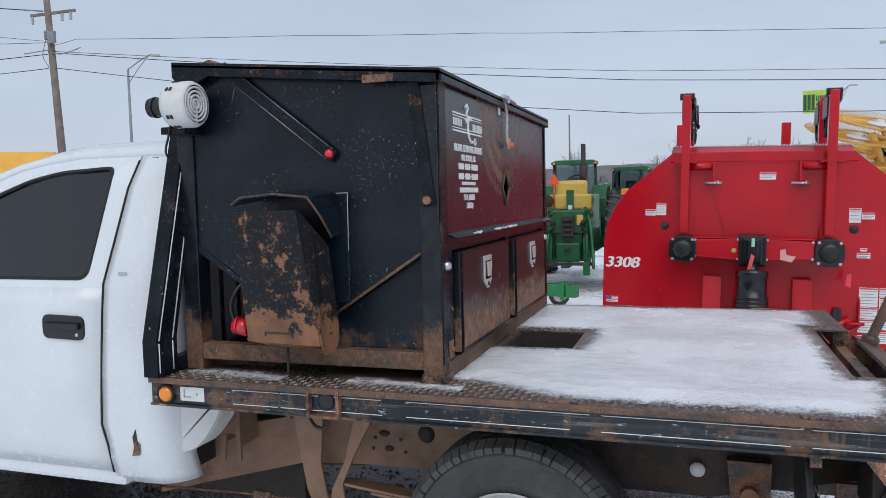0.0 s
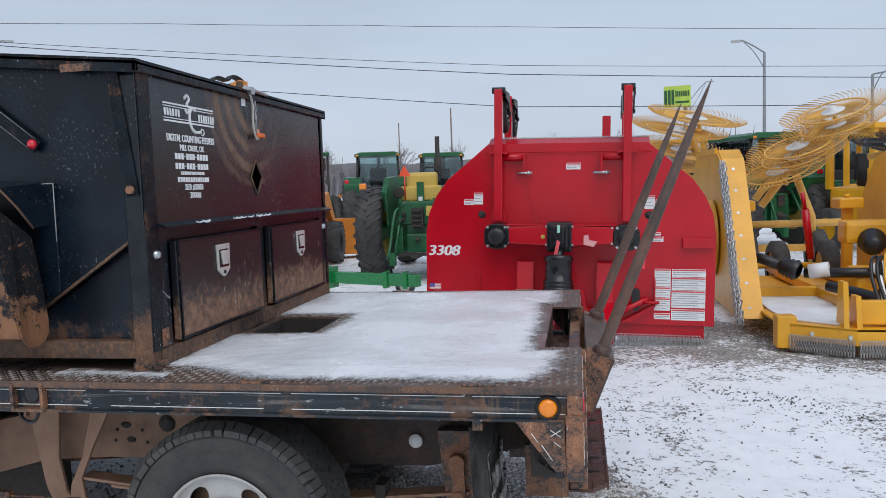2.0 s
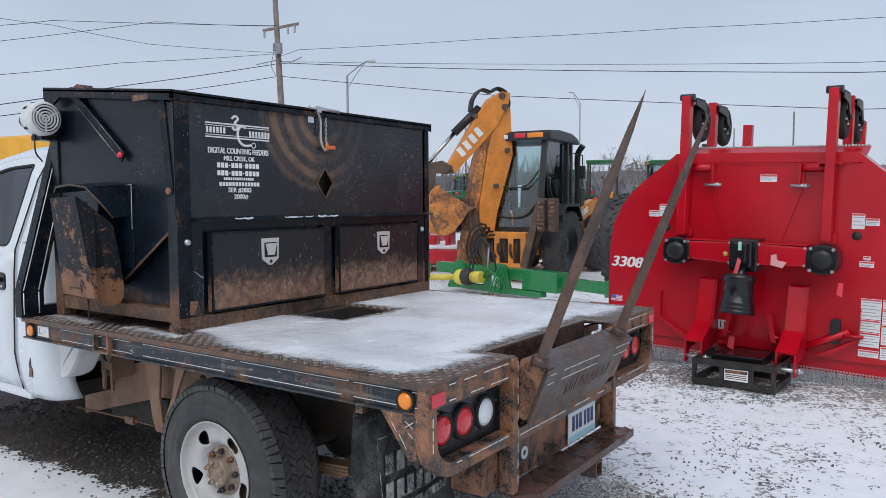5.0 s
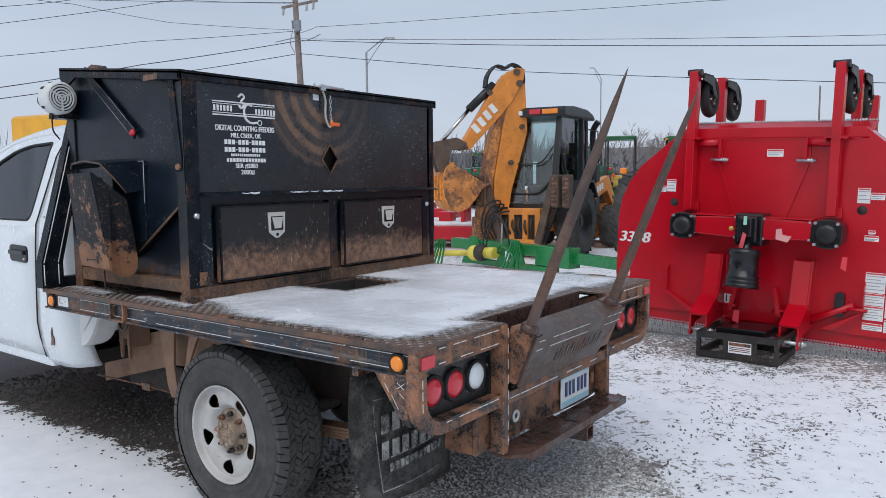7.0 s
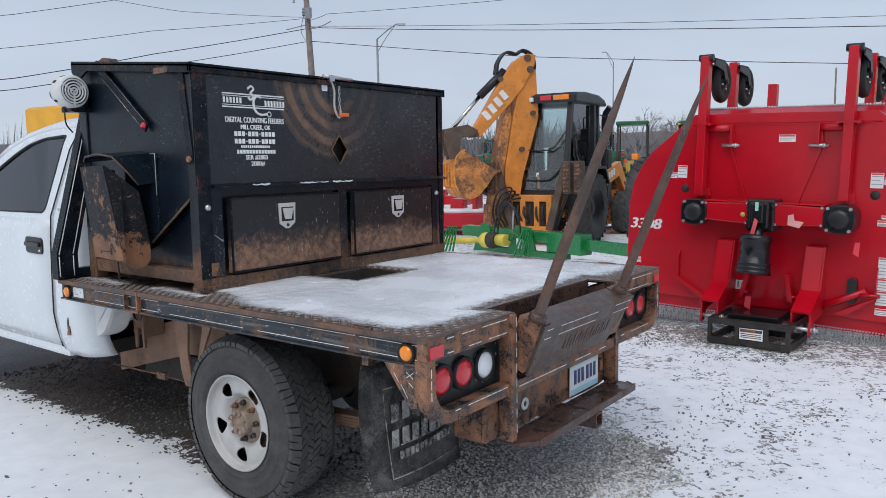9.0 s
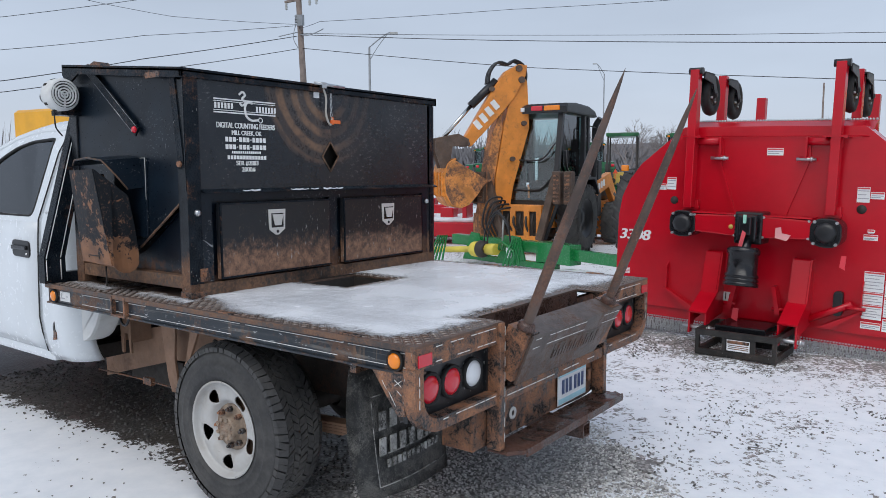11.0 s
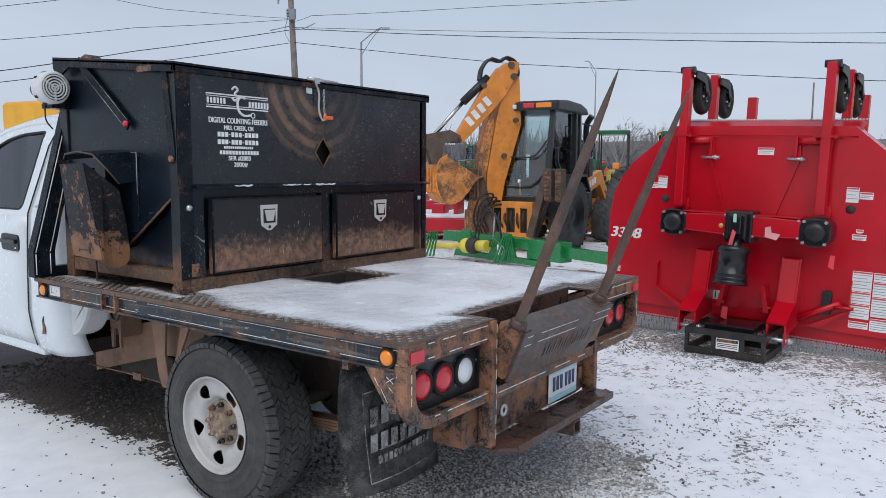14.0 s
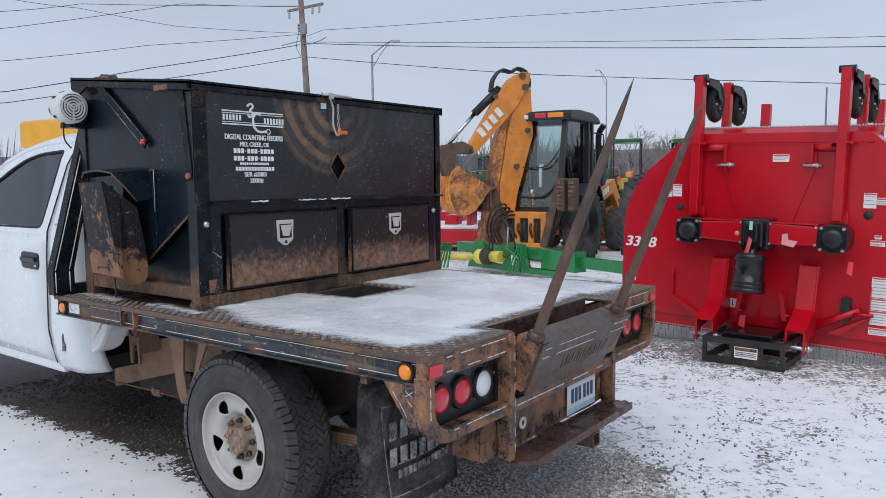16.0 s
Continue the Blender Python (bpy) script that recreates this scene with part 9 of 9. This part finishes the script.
    v = -0.56 + 0.19 * k
    slab(bm, [(0.24, 1.20), (0.13, 1.30), (-0.02, 1.40), (0.12, 1.36), (0.25, 1.26)], "y", v, v + 0.06)
    arm_part("bucket_tooth", bm, m_rust, bucket)
for v in (-0.12, 0.12):
    bm = B()
    slab(bm, [(0.72, 1.70), (0.86, 1.72), (0.95, 1.95), (0.84, 2.05), (0.72, 1.95)], "y", v, v + 0.04, 0.01)
    arm_part("bucket_ear", bm, m_bucketshell, bucket)
for k in range(4):
    bm = B()
    a = 0.06 * k
    pipe(bm, curve_pts([(-0.1 - a, 0.2, 0.85), (-0.12 - a, 0.32, 1.05 - a), (0.12 - a, 0.36, 1.0 - a), (0.22 - a, 0.34, 0.62), (0.1 - a, 0.3, 0.34), (-0.1, 0.22, 0.3)]), 0.017, 6)
    arm_part("hose", bm, m_black, BH)

# ---- green implement frame lying in front of the backhoe ----
GR = thing("green_implement", pose(-4.0, 8.0, 0), "bright green implement frame with yellow driveline, lying on the snow", "implement", world=True)
def beam(parent, a, b, w, h, mt, name="beam"):
    bm = B()
    a, b = Vector(a), Vector(b)
    d = b - a
    m_ = Matrix.Translation(a) @ Matrix.Rotation(math.atan2(d.y, d.x), 4, "Z")
    block(bm, 0, d.length, -w / 2, w / 2, -h / 2, h / 2, 0.01, m_)
    return part(name, bm, mt, parent)


beam(GR, (-6.1, 8.75, 0.36), (-3.4, 8.0, 0.36), 0.18, 0.17, m_brightgreen)
beam(GR, (-3.4, 8.0, 0.30), (-2.06, 7.45, 0.30), 0.12, 0.16, m_brightgreen)
beam(GR, (-5.4, 8.45, 0.1), (-3.7, 7.98, 0.1), 0.12, 0.09, m_brightgreen)
beam(GR, (-4.05, 8.17, 0.3), (-3.4, 7.97, 0.3), 0.24, 0.3, m_brightgreen, "beam_socket")
for x in (-5.3, -4.9, -4.1):
    y = 8.75 - (x + 6.1) * 0.278
    bm = B()
    block(bm, x - 0.035, x + 0.035, y - 0.09, y + 0.05, 0.06, 0.3, 0.006)
    part("upright", bm, m_brightgreen, GR)
for x in (-2.55, -2.25):
    y = 8.0 - (x + 3.4) * 0.41
    bm = B()
    block(bm, x - 0.03, x + 0.03, y - 0.1, y + 0.1, 0.19, 0.41, 0.005)
    part("clamp", bm, m_brightgreen, GR)
for x in (-5.5, -4.7, -4.55):
    bm = B()
    y = 8.75 - (x + 6.1) * 0.28 - 0.15
    slab(bm, [(x - 0.22, 0.06), (x + 0.22, 0.06), (x + 0.1, 0.5), (x - 0.05, 0.52)], "y", y - 0.02, y + 0.02, 0.006)
    part("bracket", bm, m_brightgreen, GR)
bm = B()
rod(bm, (-6.6, 8.45, 0.16), (-5.2, 8.05, 0.28), 0.05)
lathe(bm, [(0, 0.06), (0.1, 0.12), (0.24, 0.13), (0.28, 0.09)], (-5.35, 8.1, 0.27), (1, -0.28, 0.08), 18)
rod(bm, (-4.95, 8.0, 0.3), (-4.75, 7.95, 0.31), 0.09)
part("driveline", bm, m_yellowdrive, GR, "scuffed yellow driveline guard")
bm = B()
lathe(bm, [(0, 0.10), (0.03, 0.14), (0.12, 0.13), (0.16, 0.08)], (-5.12, 8.03, 0.29), (1, -0.28, 0.08), 16)
part("driveline_joint", bm, m_dark, GR)
bm = B()
for k in range(5):
    pipe(bm, curve_pts([(-4.75 + 0.03 * k, 8.0, 0.3), (-4.6 + 0.03 * k, 7.85, 0.45 - 0.02 * k), (-4.35, 7.8, 0.3), (-4.4, 7.85, 0.12)]), 0.013, 5)
part("hose", bm, m_brightgreen, GR)
for k in range(2):
    bm = B()
    pipe(bm, curve_pts([(-5.03 + 0.06 * k, 8.0, 0.25), (-4.98 + 0.06 * k, 8.0, 0.62), (-4.78, 8.0, 0.9 - 0.03 * k), (-4.58, 8.0, 0.68), (-4.51, 8.0, 0.3)]), 0.013, 6)
    part("hose", bm, m_black, GR)
bm = B()
pipe(bm, [(-4.72, 8.06, 0.3), (-4.69, 8.06, 0.82)], 0.014, 6)
part("jack_post", bm, m_grey, GR)
for x, w in ((-4.35, 0.2), (-5.75, 0.24)):
    bm = B()
    for k in range(5):
        slab(bm, [(x - w + 0.05 * k, 0.08), (x - w + 0.03 + 0.05 * k, 0.08), (x + 0.02 * k, 0.5), (x - 0.02 + 0.02 * k, 0.5)], "y", 7.78 + 0.03 * k, 7.80 + 0.03 * k)
    part("guard_rib", bm, m_brightgreen, GR, kind="stuff")
bm = B()
block(bm, -4.52, -4.42, 7.86, 7.87, 0.2, 0.36)
part("decal", bm, m_label, GR)
small_tyre(GR, -2.42, 8.2, 0.14, 0.14, 0.1, m_grey, (0, 1, 0))
bm = B()
slab(bm, [(-3.7, 7.75), (-2.2, 7.15), (-1.9, 7.3), (-2.1, 7.6), (-3.5, 8.05)], "z", 0.0, 0.09, 0.02)
solo("snow_patch", bm, m_snow, "snow heaped along the green frame", "snow", at=(-2.8, 7.6, 0))
# red mower decks behind, under snow
for k, (x, y, a) in enumerate(((-9.3, 12.6, 20), (-8.2, 11.4, 18), (-10.8, 13.6, 25))):
    if k == 0:
        RM = thing("finishing_mower", pose(x, y, 0, 0, 0, a), "red mower deck with snow on top, parked on gravel", "mower", group="red mower decks")
        bm = B()
        slab(bm, round_poly([(-1.1, -0.6), (1.1, -0.6), (1.1, 0.6), (-1.1, 0.6)], 0.2), "z", 0.16, 0.46, 0.03)
        part("deck", bm, m_red, RM)
        bm = B()
        slab(bm, [(-0.95, -0.54), (0.98, -0.5), (0.95, 0.45), (-0.85, 0.52)], "z", 0.462, 0.54, 0.025)
        part("snow", bm, m_snow, RM, "cap of snow")
        bm = B()
        block(bm, -0.5, -0.4, -0.3, 0.2, 0.45, 0.85, 0.02)
        block(bm, 0.4, 0.5, -0.3, 0.2, 0.45, 0.85, 0.02)
        block(bm, -0.15, 0.15, -0.15, 0.2, 0.45, 0.75, 0.03)
        part("hitch", bm, m_red, RM)
        small_tyre(RM, -0.9, -0.85, 0.2, 0.2, 0.12, m_black)
        small_tyre(RM, 0.9, -0.85, 0.2, 0.2, 0.12, m_black)
    else:
        copy_thing(RM, pose(x, y, 0, 0, 0, a))

# yellow loader with an open cab behind the rakes
def open_cab_machine(m, label):
    om = thing("compact_loader", m, label, "loader", group="yellow loaders")
    bm = B()
    block(bm, -0.7, 0.7, -1.0, 1.0, 0.35, 1.25, 0.08)
    slab(bm, [(-1.3, 0.6), (-0.9, 1.55), (0.2, 1.6), (0.2, 1.2), (-0.9, 0.5)], "x", -0.62, 0.62, 0.03)
    body = part("body", bm, m_yellow, om)
    for x in (-0.68, 0.68):
        for y in (0.0, 1.0):
            bm = B()
            block(bm, x - 0.06, x + 0.06, y - 0.06, y + 0.06, 1.2, 2.35, 0.015)
            part("cab_post", bm, m_yellow, om)
        for y in (-0.75, 0.8):
            small_tyre(om, x * 1.25, y, 0.42, 0.42, 0.28, m_yellow)
    bm = B()
    block(bm, -0.8, 0.8, -0.12, 1.12, 2.33, 2.45, 0.04)
    part("cab_roof", bm, m_yellow, om)
    bm = B()
    block(bm, -0.28, 0.28, 0.3, 0.75, 1.25, 1.4, 0.05)
    block(bm, -0.28, 0.28, 0.68, 0.8, 1.35, 1.9, 0.05)
    part("seat", bm, m_black, om)
    bm = B()
    block(bm, -0.9, 0.9, -1.5, -1.0, 0.1, 0.6, 0.05)
    part("counterweight", bm, m_dark, om)
    return om


OM = open_cab_machine(pose(6.1, 13.6, 0, 0, 0, 30), "yellow compact loader with an open cab frame")
copy_thing(OM, pose(2.3, 16.5, 0, 0, 0, -20))
copy_thing(OM, pose(7.6, 17.5, 0, 0, 0, 60))

# ---- poles, wires, trees and the far edge ----
def street_lamp(x, y, h, ax, ay, rise, label, k=1.0):
    lp = thing("street_lamp", pose(x, y, 0), label, "street lamp", group="street lamps")
    bm = B()
    rod(bm, (0, 0, 0), (0, 0, h), 0.12 * k, 0.07 * k, seg=10)
    part("pole", bm, m_galv, lp)
    bm = B()
    pipe(bm, curve_pts([(0, 0, h), (ax * 0.5, ay * 0.5, h + rise * 0.65), (ax * 0.85, ay * 0.85, h + rise), (ax, ay, h + rise)]), 0.045 * k, 6)
    pipe(bm, curve_pts([(0, 0, h - 0.9 * k), (ax * 0.4, ay * 0.4, h + rise * 0.1), (ax * 0.8, ay * 0.8, h + rise * 0.93)]), 0.03 * k, 6)
    part("arm", bm, m_galv, lp)
    bm = B()
    block(bm, -0.4 * k, 0.15 * k, -0.12 * k, 0.12 * k, -0.08 * k, 0.06 * k, 0.03, Matrix.Translation((ax, ay, h + rise)) @ Matrix.Rotation(math.atan2(-ay, -ax), 4, "Z"))
    part("lamp_head", bm, m_grey, lp)


street_lamp(-59.5, 65.6, 16.3, 2.0, 1.8, 1.7, "tall galvanised street lamp by the road", 1.7)
street_lamp(15.2, 63.6, 11.5, -1.95, 0.3, 1.1, "grey street lamp with curved bracket", 1.4)
street_lamp(-41.2, 91.0, 14.3, -1.0, -0.5, 1.36, "distant grey street lamp", 0.95)
street_lamp(11.3, 77, 9.3, 1.8, -0.3, 1.7, "far street lamp with a curved arm")
street_lamp(15.0, 40.1, 6.5, 1.0, -0.4, 0.1, "short street lamp with a level arm")
for x, y, h in ((-19.6, 117, 14), (-36, 150, 15), (-60, 92, 13)):
    up = thing("utility_pole", pose(x, y, 0), "distant bare wooden pole", "utility pole", group="far poles")
    bm = B()
    rod(bm, (0, 0, 0), (0, 0, h), 0.17, 0.11, seg=8)
    part("pole", bm, m_pole, up)
UP = thing("utility_pole", pose(-46.4, 42.8, 0) @ Matrix.Scale(1.457, 4), "weathered wooden utility pole with crossarm, transformer gear and wires", "utility pole")
bm = B()
rod(bm, (0.35, 0, 0), (-0.35, 0, 12.6), 0.22, 0.15, seg=14)
part("pole", bm, m_pole, UP)
bm = B()
block(bm, -1.4, 1.5, -0.06, 0.06, 10.93, 11.07, 0.01)
part("crossarm", bm, m_pole, UP)
for x in (-1.2, 0.75, 1.3):
    bm = B()
    lathe(bm, [(0, 0.05), (0.05, 0.09), (0.12, 0.05), (0.2, 0.09), (0.28, 0.05), (0.36, 0.08), (0.4, 0)], (x, -0.1, 10.9), (0, 0, -1), 10)
    part("insulator", bm, m_grey, UP)
bm = B()
for z in (10.3, 10.45, 10.6):
    lathe(bm, [(-0.05, 0.26), (0.05, 0.26)], (-0.25, 0, z), (0, 0, 1), 12)
block(bm, -0.1, 0.3, -0.3, -0.1, 10.0, 10.6, 0.03)
pipe(bm, curve_pts([(-0.2, -0.1, 9.6), (0.6, -0.2, 9.4), (1.4, -0.2, 9.5), (1.9, -0.2, 9.62)]), 0.03, 5)
pipe(bm, [(-0.2, -0.1, 9.7), (-1.8, -0.2, 9.6)], 0.03, 5)
pipe(bm, curve_pts([(-0.3, -0.2, 10.2), (-0.5, -0.25, 9.4), (-0.2, -0.2, 8.8)]), 0.02, 5)
bm.transform(Matrix.Translation((0, 0, -0.55)))
part("hardware", bm, m_galv, UP)


def wire(pts, r, sag=0.15):
    bm = B()
    out = []
    for a, b in zip(pts, pts[1:]):
        a, b = Vector(a), Vector(b)
        for k in range(8):
            t = k / 8
            out.append(a.lerp(b, t) - Vector((0, 0, sag * 4 * t * (1 - t))))
    out.append(Vector(pts[-1]))
    pipe(bm, out, r * 0.75, 5)
    solo("overhead_wire", bm, m_wire, "dark overhead cable strung between poles", "wire", group="overhead wires", at=tuple(out[0]))


# lines along the road, and lines that come towards the yard
wire([(-46.6, 42.6, 13.6), (-42.9, 41.4, 13.54), (-30.9, 51.0, 14.54), (-16.4, 55.4, 14.28), (-5.0, 55.8, 13.43), (25, 56, 11.2), (60, 52, 10)], 0.026, 0.05)
wire([(-46.6, 42.6, 13.2), (-27.0, 53.2, 12.4), (-4.9, 55.8, 10.54), (25, 56, 8.7), (60, 52, 8.0)], 0.026, 0.05)
wire([(-46.6, 42.6, 13.1), (-30.9, 51.0, 12.09), (-4.9, 55.8, 9.88), (25, 56, 7.9), (60, 52, 7.2)], 0.04, 0.05)
wire([(-46.6, 42.6, 12.0), (-30.1, 51.5, 9.96), (-4.8, 55.8, 7.43), (25, 56, 6.1), (60, 52, 5.6)], 0.036, 0.05)
wire([(-46.8, 42.4, 16.1), (-48.0, 32.1, 14.7), (-49.8, 20.55, 11.43), (-50.5, 5, 8)], 0.026, 0.05)
wire([(-46.4, 42.4, 16.1), (-49.7, 25.3, 13.74), (-49.8, 20.6, 12.48), (-50.5, 5, 9)], 0.026, 0.05)
wire([(-46.6, 42.4, 13.9), (-48.25, 31.7, 13.04), (-49.7, 25.3, 13.44), (-49.8, 20.65, 13.25), (-50.5, 5, 12.5)], 0.022, 0.05)
wire([(-46.6, 42.4, 13.8), (-49.3, 30.0, 11.55), (-49.9, 20.45, 9.39), (-50.5, 5, 6.5)], 0.026, 0.05)
wire([(-46.6, 42.4, 12.95), (-49.4, 29.95, 9.89), (-49.9, 20.35, 7.44), (-50.5, 5, 5)], 0.04, 0.05)
wire([(-46.6, 42.4, 11.9), (-49.4, 29.9, 8.95), (-49.9, 20.3, 6.73), (-50.5, 5, 4.5)], 0.036, 0.05)

# bare trees
def bare_tree(m, h, seed, label):
    rt = random.Random(seed)
    tr = thing("bare_tree", m, label, "tree", group="bare trees")
    bmt, bmc = B(), B()
    def grow(p, d, ln, r, depth):
        q = p + d * ln
        rod(bmt if depth < 2 else bmc, p, q, r, r * 0.68, seg=6 if depth < 2 else 4, caps=False)
        if depth >= 6 or r < 0.004:
            return
        for _ in range(3 if depth < 4 else rt.choice((2, 3))):
            a, t = rt.uniform(0, 6.28), rt.uniform(0.25, 0.75)
            u, v, _w = frame_axes(Vector((0, 0, 0)), d)
            nd = (d + (u * math.cos(a) + v * math.sin(a)) * t + Vector((0, 0, 0.10))).normalized()
            grow(p.lerp(q, rt.uniform(0.6, 1.0)), nd, ln * rt.uniform(0.62, 0.85), r * rt.uniform(0.5, 0.68), depth + 1)
    grow(Vector((0, 0, 0)), Vector((0.03, 0, 1)), h * 0.24, h * 0.02, 0)
    part("trunk", bmt, m_bark, tr)
    part("crown", bmc, m_bark, tr, "leafless twigs")
    return tr


t1 = bare_tree(pose(-33.1, 80.6, 0), 9.8, 5, "leafless tree with a rounded twiggy crown")
t2 = bare_tree(pose(-28.5, 80.4, 0), 10.0, 9, "leafless tree with spreading thin branches")
for x, y, a, k in ((-33.0, 90, 70, t2), (-42, 84, 200, t1), (-4, 88, 40, t1), (1.5, 92, 120, t2), (6, 90, 260, t1), (-13, 84, 310, t2), (-24, 95, 20, t1), (-50, 80, 100, t2)):
    copy_thing(k, pose(x, y, 0, 0, 0, a))
# far woods: a ragged belt of twiggy growth and a low ridge behind it
rw = random.Random(31)
bm = B()
for i in range(900):
    a = radians(rw.uniform(-75, 75))
    d = rw.uniform(150, 210)
    x, y = d * math.sin(a), d * math.cos(a)
    h = rw.uniform(6.0, 11.0) * (1 + 0.22 * math.sin(a * 9))
    for _ in range(16):
        ox, lean_ = rw.gauss(0, 2.6), rw.gauss(0, 1.6)
        hh = h * rw.uniform(0.6, 1.0)
        w = rw.uniform(0.04, 0.2)
        vs = [bm.verts.new(p) for p in ((x + ox - w, y, 0), (x + ox + w, y, 0), (x + ox + lean_ + w * 0.4, y, hh * 0.7), (x + ox + lean_ * 1.3, y, hh))]
        bm.faces.new(vs)
solo("far_woods", bm, m_far, "grey leafless woods along the skyline", "woods", kind="stuff")
bm = B()
row = []
for i in range(121):
    a = radians(-85 + 170 * i / 120)
    z = 10 + 2.0 * noise.noise((i * 0.13, 0, 0)) + 1.2 * noise.noise((i * 0.5, 3, 0)) + 0.5 * noise.noise((i * 2.3, 5, 0))
    row.append((bm.verts.new((240 * math.sin(a), 240 * math.cos(a), -1)), bm.verts.new((240 * math.sin(a), 240 * math.cos(a), z)), bm.verts.new((300 * math.sin(a), 300 * math.cos(a), -1))))
for p, q in zip(row, row[1:]):
    bm.faces.new((p[0], q[0], q[1], p[1]))
    bm.faces.new((p[1], q[1], q[2], p[2]))
solo("far_ridge", bm, m_far, "low wooded ridge on the skyline", "hill", kind="structure")

# roadside sign, flag, parked machines
SG = thing("roadside_sign", pose(7.6, 57.5, 0), "green and yellow dealer sign on a pole", "sign")
bm = B()
rod(bm, (0.6, 0.2, 0), (0.6, 0.2, 7.2), 0.15)
part("pole", bm, m_galv, SG)
bm = B()
block(bm, -1.0, 0.95, -0.1, 0.12, 6.9, 8.5, 0.02, Matrix.Rotation(radians(-10), 4, "Z"))
board = part("sign_board", bm, paint("sign_yellow_green", (0.45, 0.6, 0.08), 0.5, 0.1), SG)
bm = B()
for k in range(8):
    block(bm, -0.15 + k * 0.13, -0.06 + k * 0.13, -0.13, -0.11, 7.7, 8.1, 0, Matrix.Rotation(radians(-10), 4, "Z"))
for k in range(3):
    block(bm, -0.95 + k * 0.26, -0.75 + k * 0.26, -0.13, -0.11, 7.1, 8.2, 0, Matrix.Rotation(radians(-10), 4, "Z"))
block(bm, -0.15, 0.85, -0.13, -0.11, 7.2, 7.35, 0, Matrix.Rotation(radians(-10), 4, "Z"))
part("bar", bm, m_green, board)
FL = thing("flag", pose(26.2, 51.7, 0), "blue flag with a red edge on a pole", "flag")
bm = B()
rod(bm, (0.9, 0, 0), (0.9, 0, 9.0), 0.06)
part("pole", bm, m_galv, FL)
bm = B()
block(bm, -0.3, 0.9, -0.02, 0.02, 6.75, 7.7)
part("cloth", bm, m_blueprint, FL)
bm = B()
block(bm, -0.3, 0.9, -0.025, 0.025, 6.6, 6.74)
part("edge", bm, m_redprint, FL)
TK = thing("white_tank", pose(-24, 46, 0), "long white tank on a stand", "tank")
bm = B()
lathe(bm, [(-2.4, 0), (-2.4, 0.5), (-2.2, 0.85), (2.2, 0.85), (2.4, 0.5), (2.4, 0)], (0, 0, 1.7), (1, 0.2, 0), 20)
part("vessel", bm, m_label, TK)
bm = B()
block(bm, -1.8, -1.5, -0.6, 0.6, 0, 1.1)
block(bm, 1.5, 1.8, -0.6, 0.6, 0, 1.1)
part("stand", bm, m_galv, TK)
copy_thing(bpy.data.objects["tractor"], pose(-8.5, 21.3, 0, 0, 0, 40) @ Matrix.Scale(0.85, 4))
CN = thing("shade_canopy", pose(-8.3, 21.0, 0, 0, 0, 20), "dark green flat canopy on thin posts", "canopy")
bm = B()
block(bm, -0.5, 0.5, -0.55, 0.55, 2.62, 2.74, 0.03)
part("top", bm, m_green, CN)
for x in (-0.44, 0.44):
    for y in (-0.48, 0.48):
        bm = B()
        rod(bm, (x, y, 0), (x, y, 2.66), 0.025)
        part("post", bm, m_dark, CN)
# machines beyond the cab
YM = thing("yellow_machine", pose(-15.5, 11.0, 0, 0, 0, 35), "large yellow baler body beyond the truck", "baler")
bm = B()
slab(bm, [(-1.6, 0.5), (1.6, 0.5), (1.6, 2.2), (1.2, 2.7), (-1.2, 2.75), (-1.6, 2.2)], "x", -1.2, 1.2, 0.06)
part("body", bm, m_yellow, YM)
bm = B()
block(bm, 1.2, 1.22, -0.9, 0.9, 1.7, 2.0)
part("grey_band", bm, m_grey, YM)
for x in (-1.35, 1.35):
    small_tyre(YM, x, 0, 0.5, 0.5, 0.35, m_yellow)
RT = thing("red_tarped_load", pose(-14.6, 6.65, 0, 0, 0, 10), "yellow-topped machine with a red tarp beside it", "machine")
bm = B()
slab(bm, [(-0.86, 2.3), (0.9, 2.3), (0.9, 2.8), (0.8, 2.86), (-0.78, 2.86), (-0.86, 2.8)], "x", -1.0, 1.0, 0.02)
top = part("top", bm, m_yellow, RT)
bm = B()
block(bm, 1.0, 1.012, -0.1, 0.5, 2.42, 2.6)
part("plate", bm, m_grey, top, "pale grey maker's plate")
bm = B()
block(bm, -1.6, 1.6, -1.0, 0.9, 0.0, 1.75, 0.15)
part("tarp", bm, m_red, RT)
bm = B()
block(bm, -0.9, 0.9, -0.6, 0.6, 1.7, 2.35)
part("core", bm, m_dark, RT)
BL = thing("boom_machine", pose(-19, 9.0, 0), "rust-brown implement boom on a stand", "implement")
bm = B()
pipe(bm, [(-1.6, -1, 2.05), (1.6, 1, 2.1)], 0.28, 10)
part("drum", bm, m_rust, BL)
bm = B()
block(bm, -1.2, -1.0, -0.9, -0.6, 0, 1.9)
block(bm, 1.0, 1.2, 0.5, 0.8, 0, 1.9)
part("stand", bm, m_dark, BL)
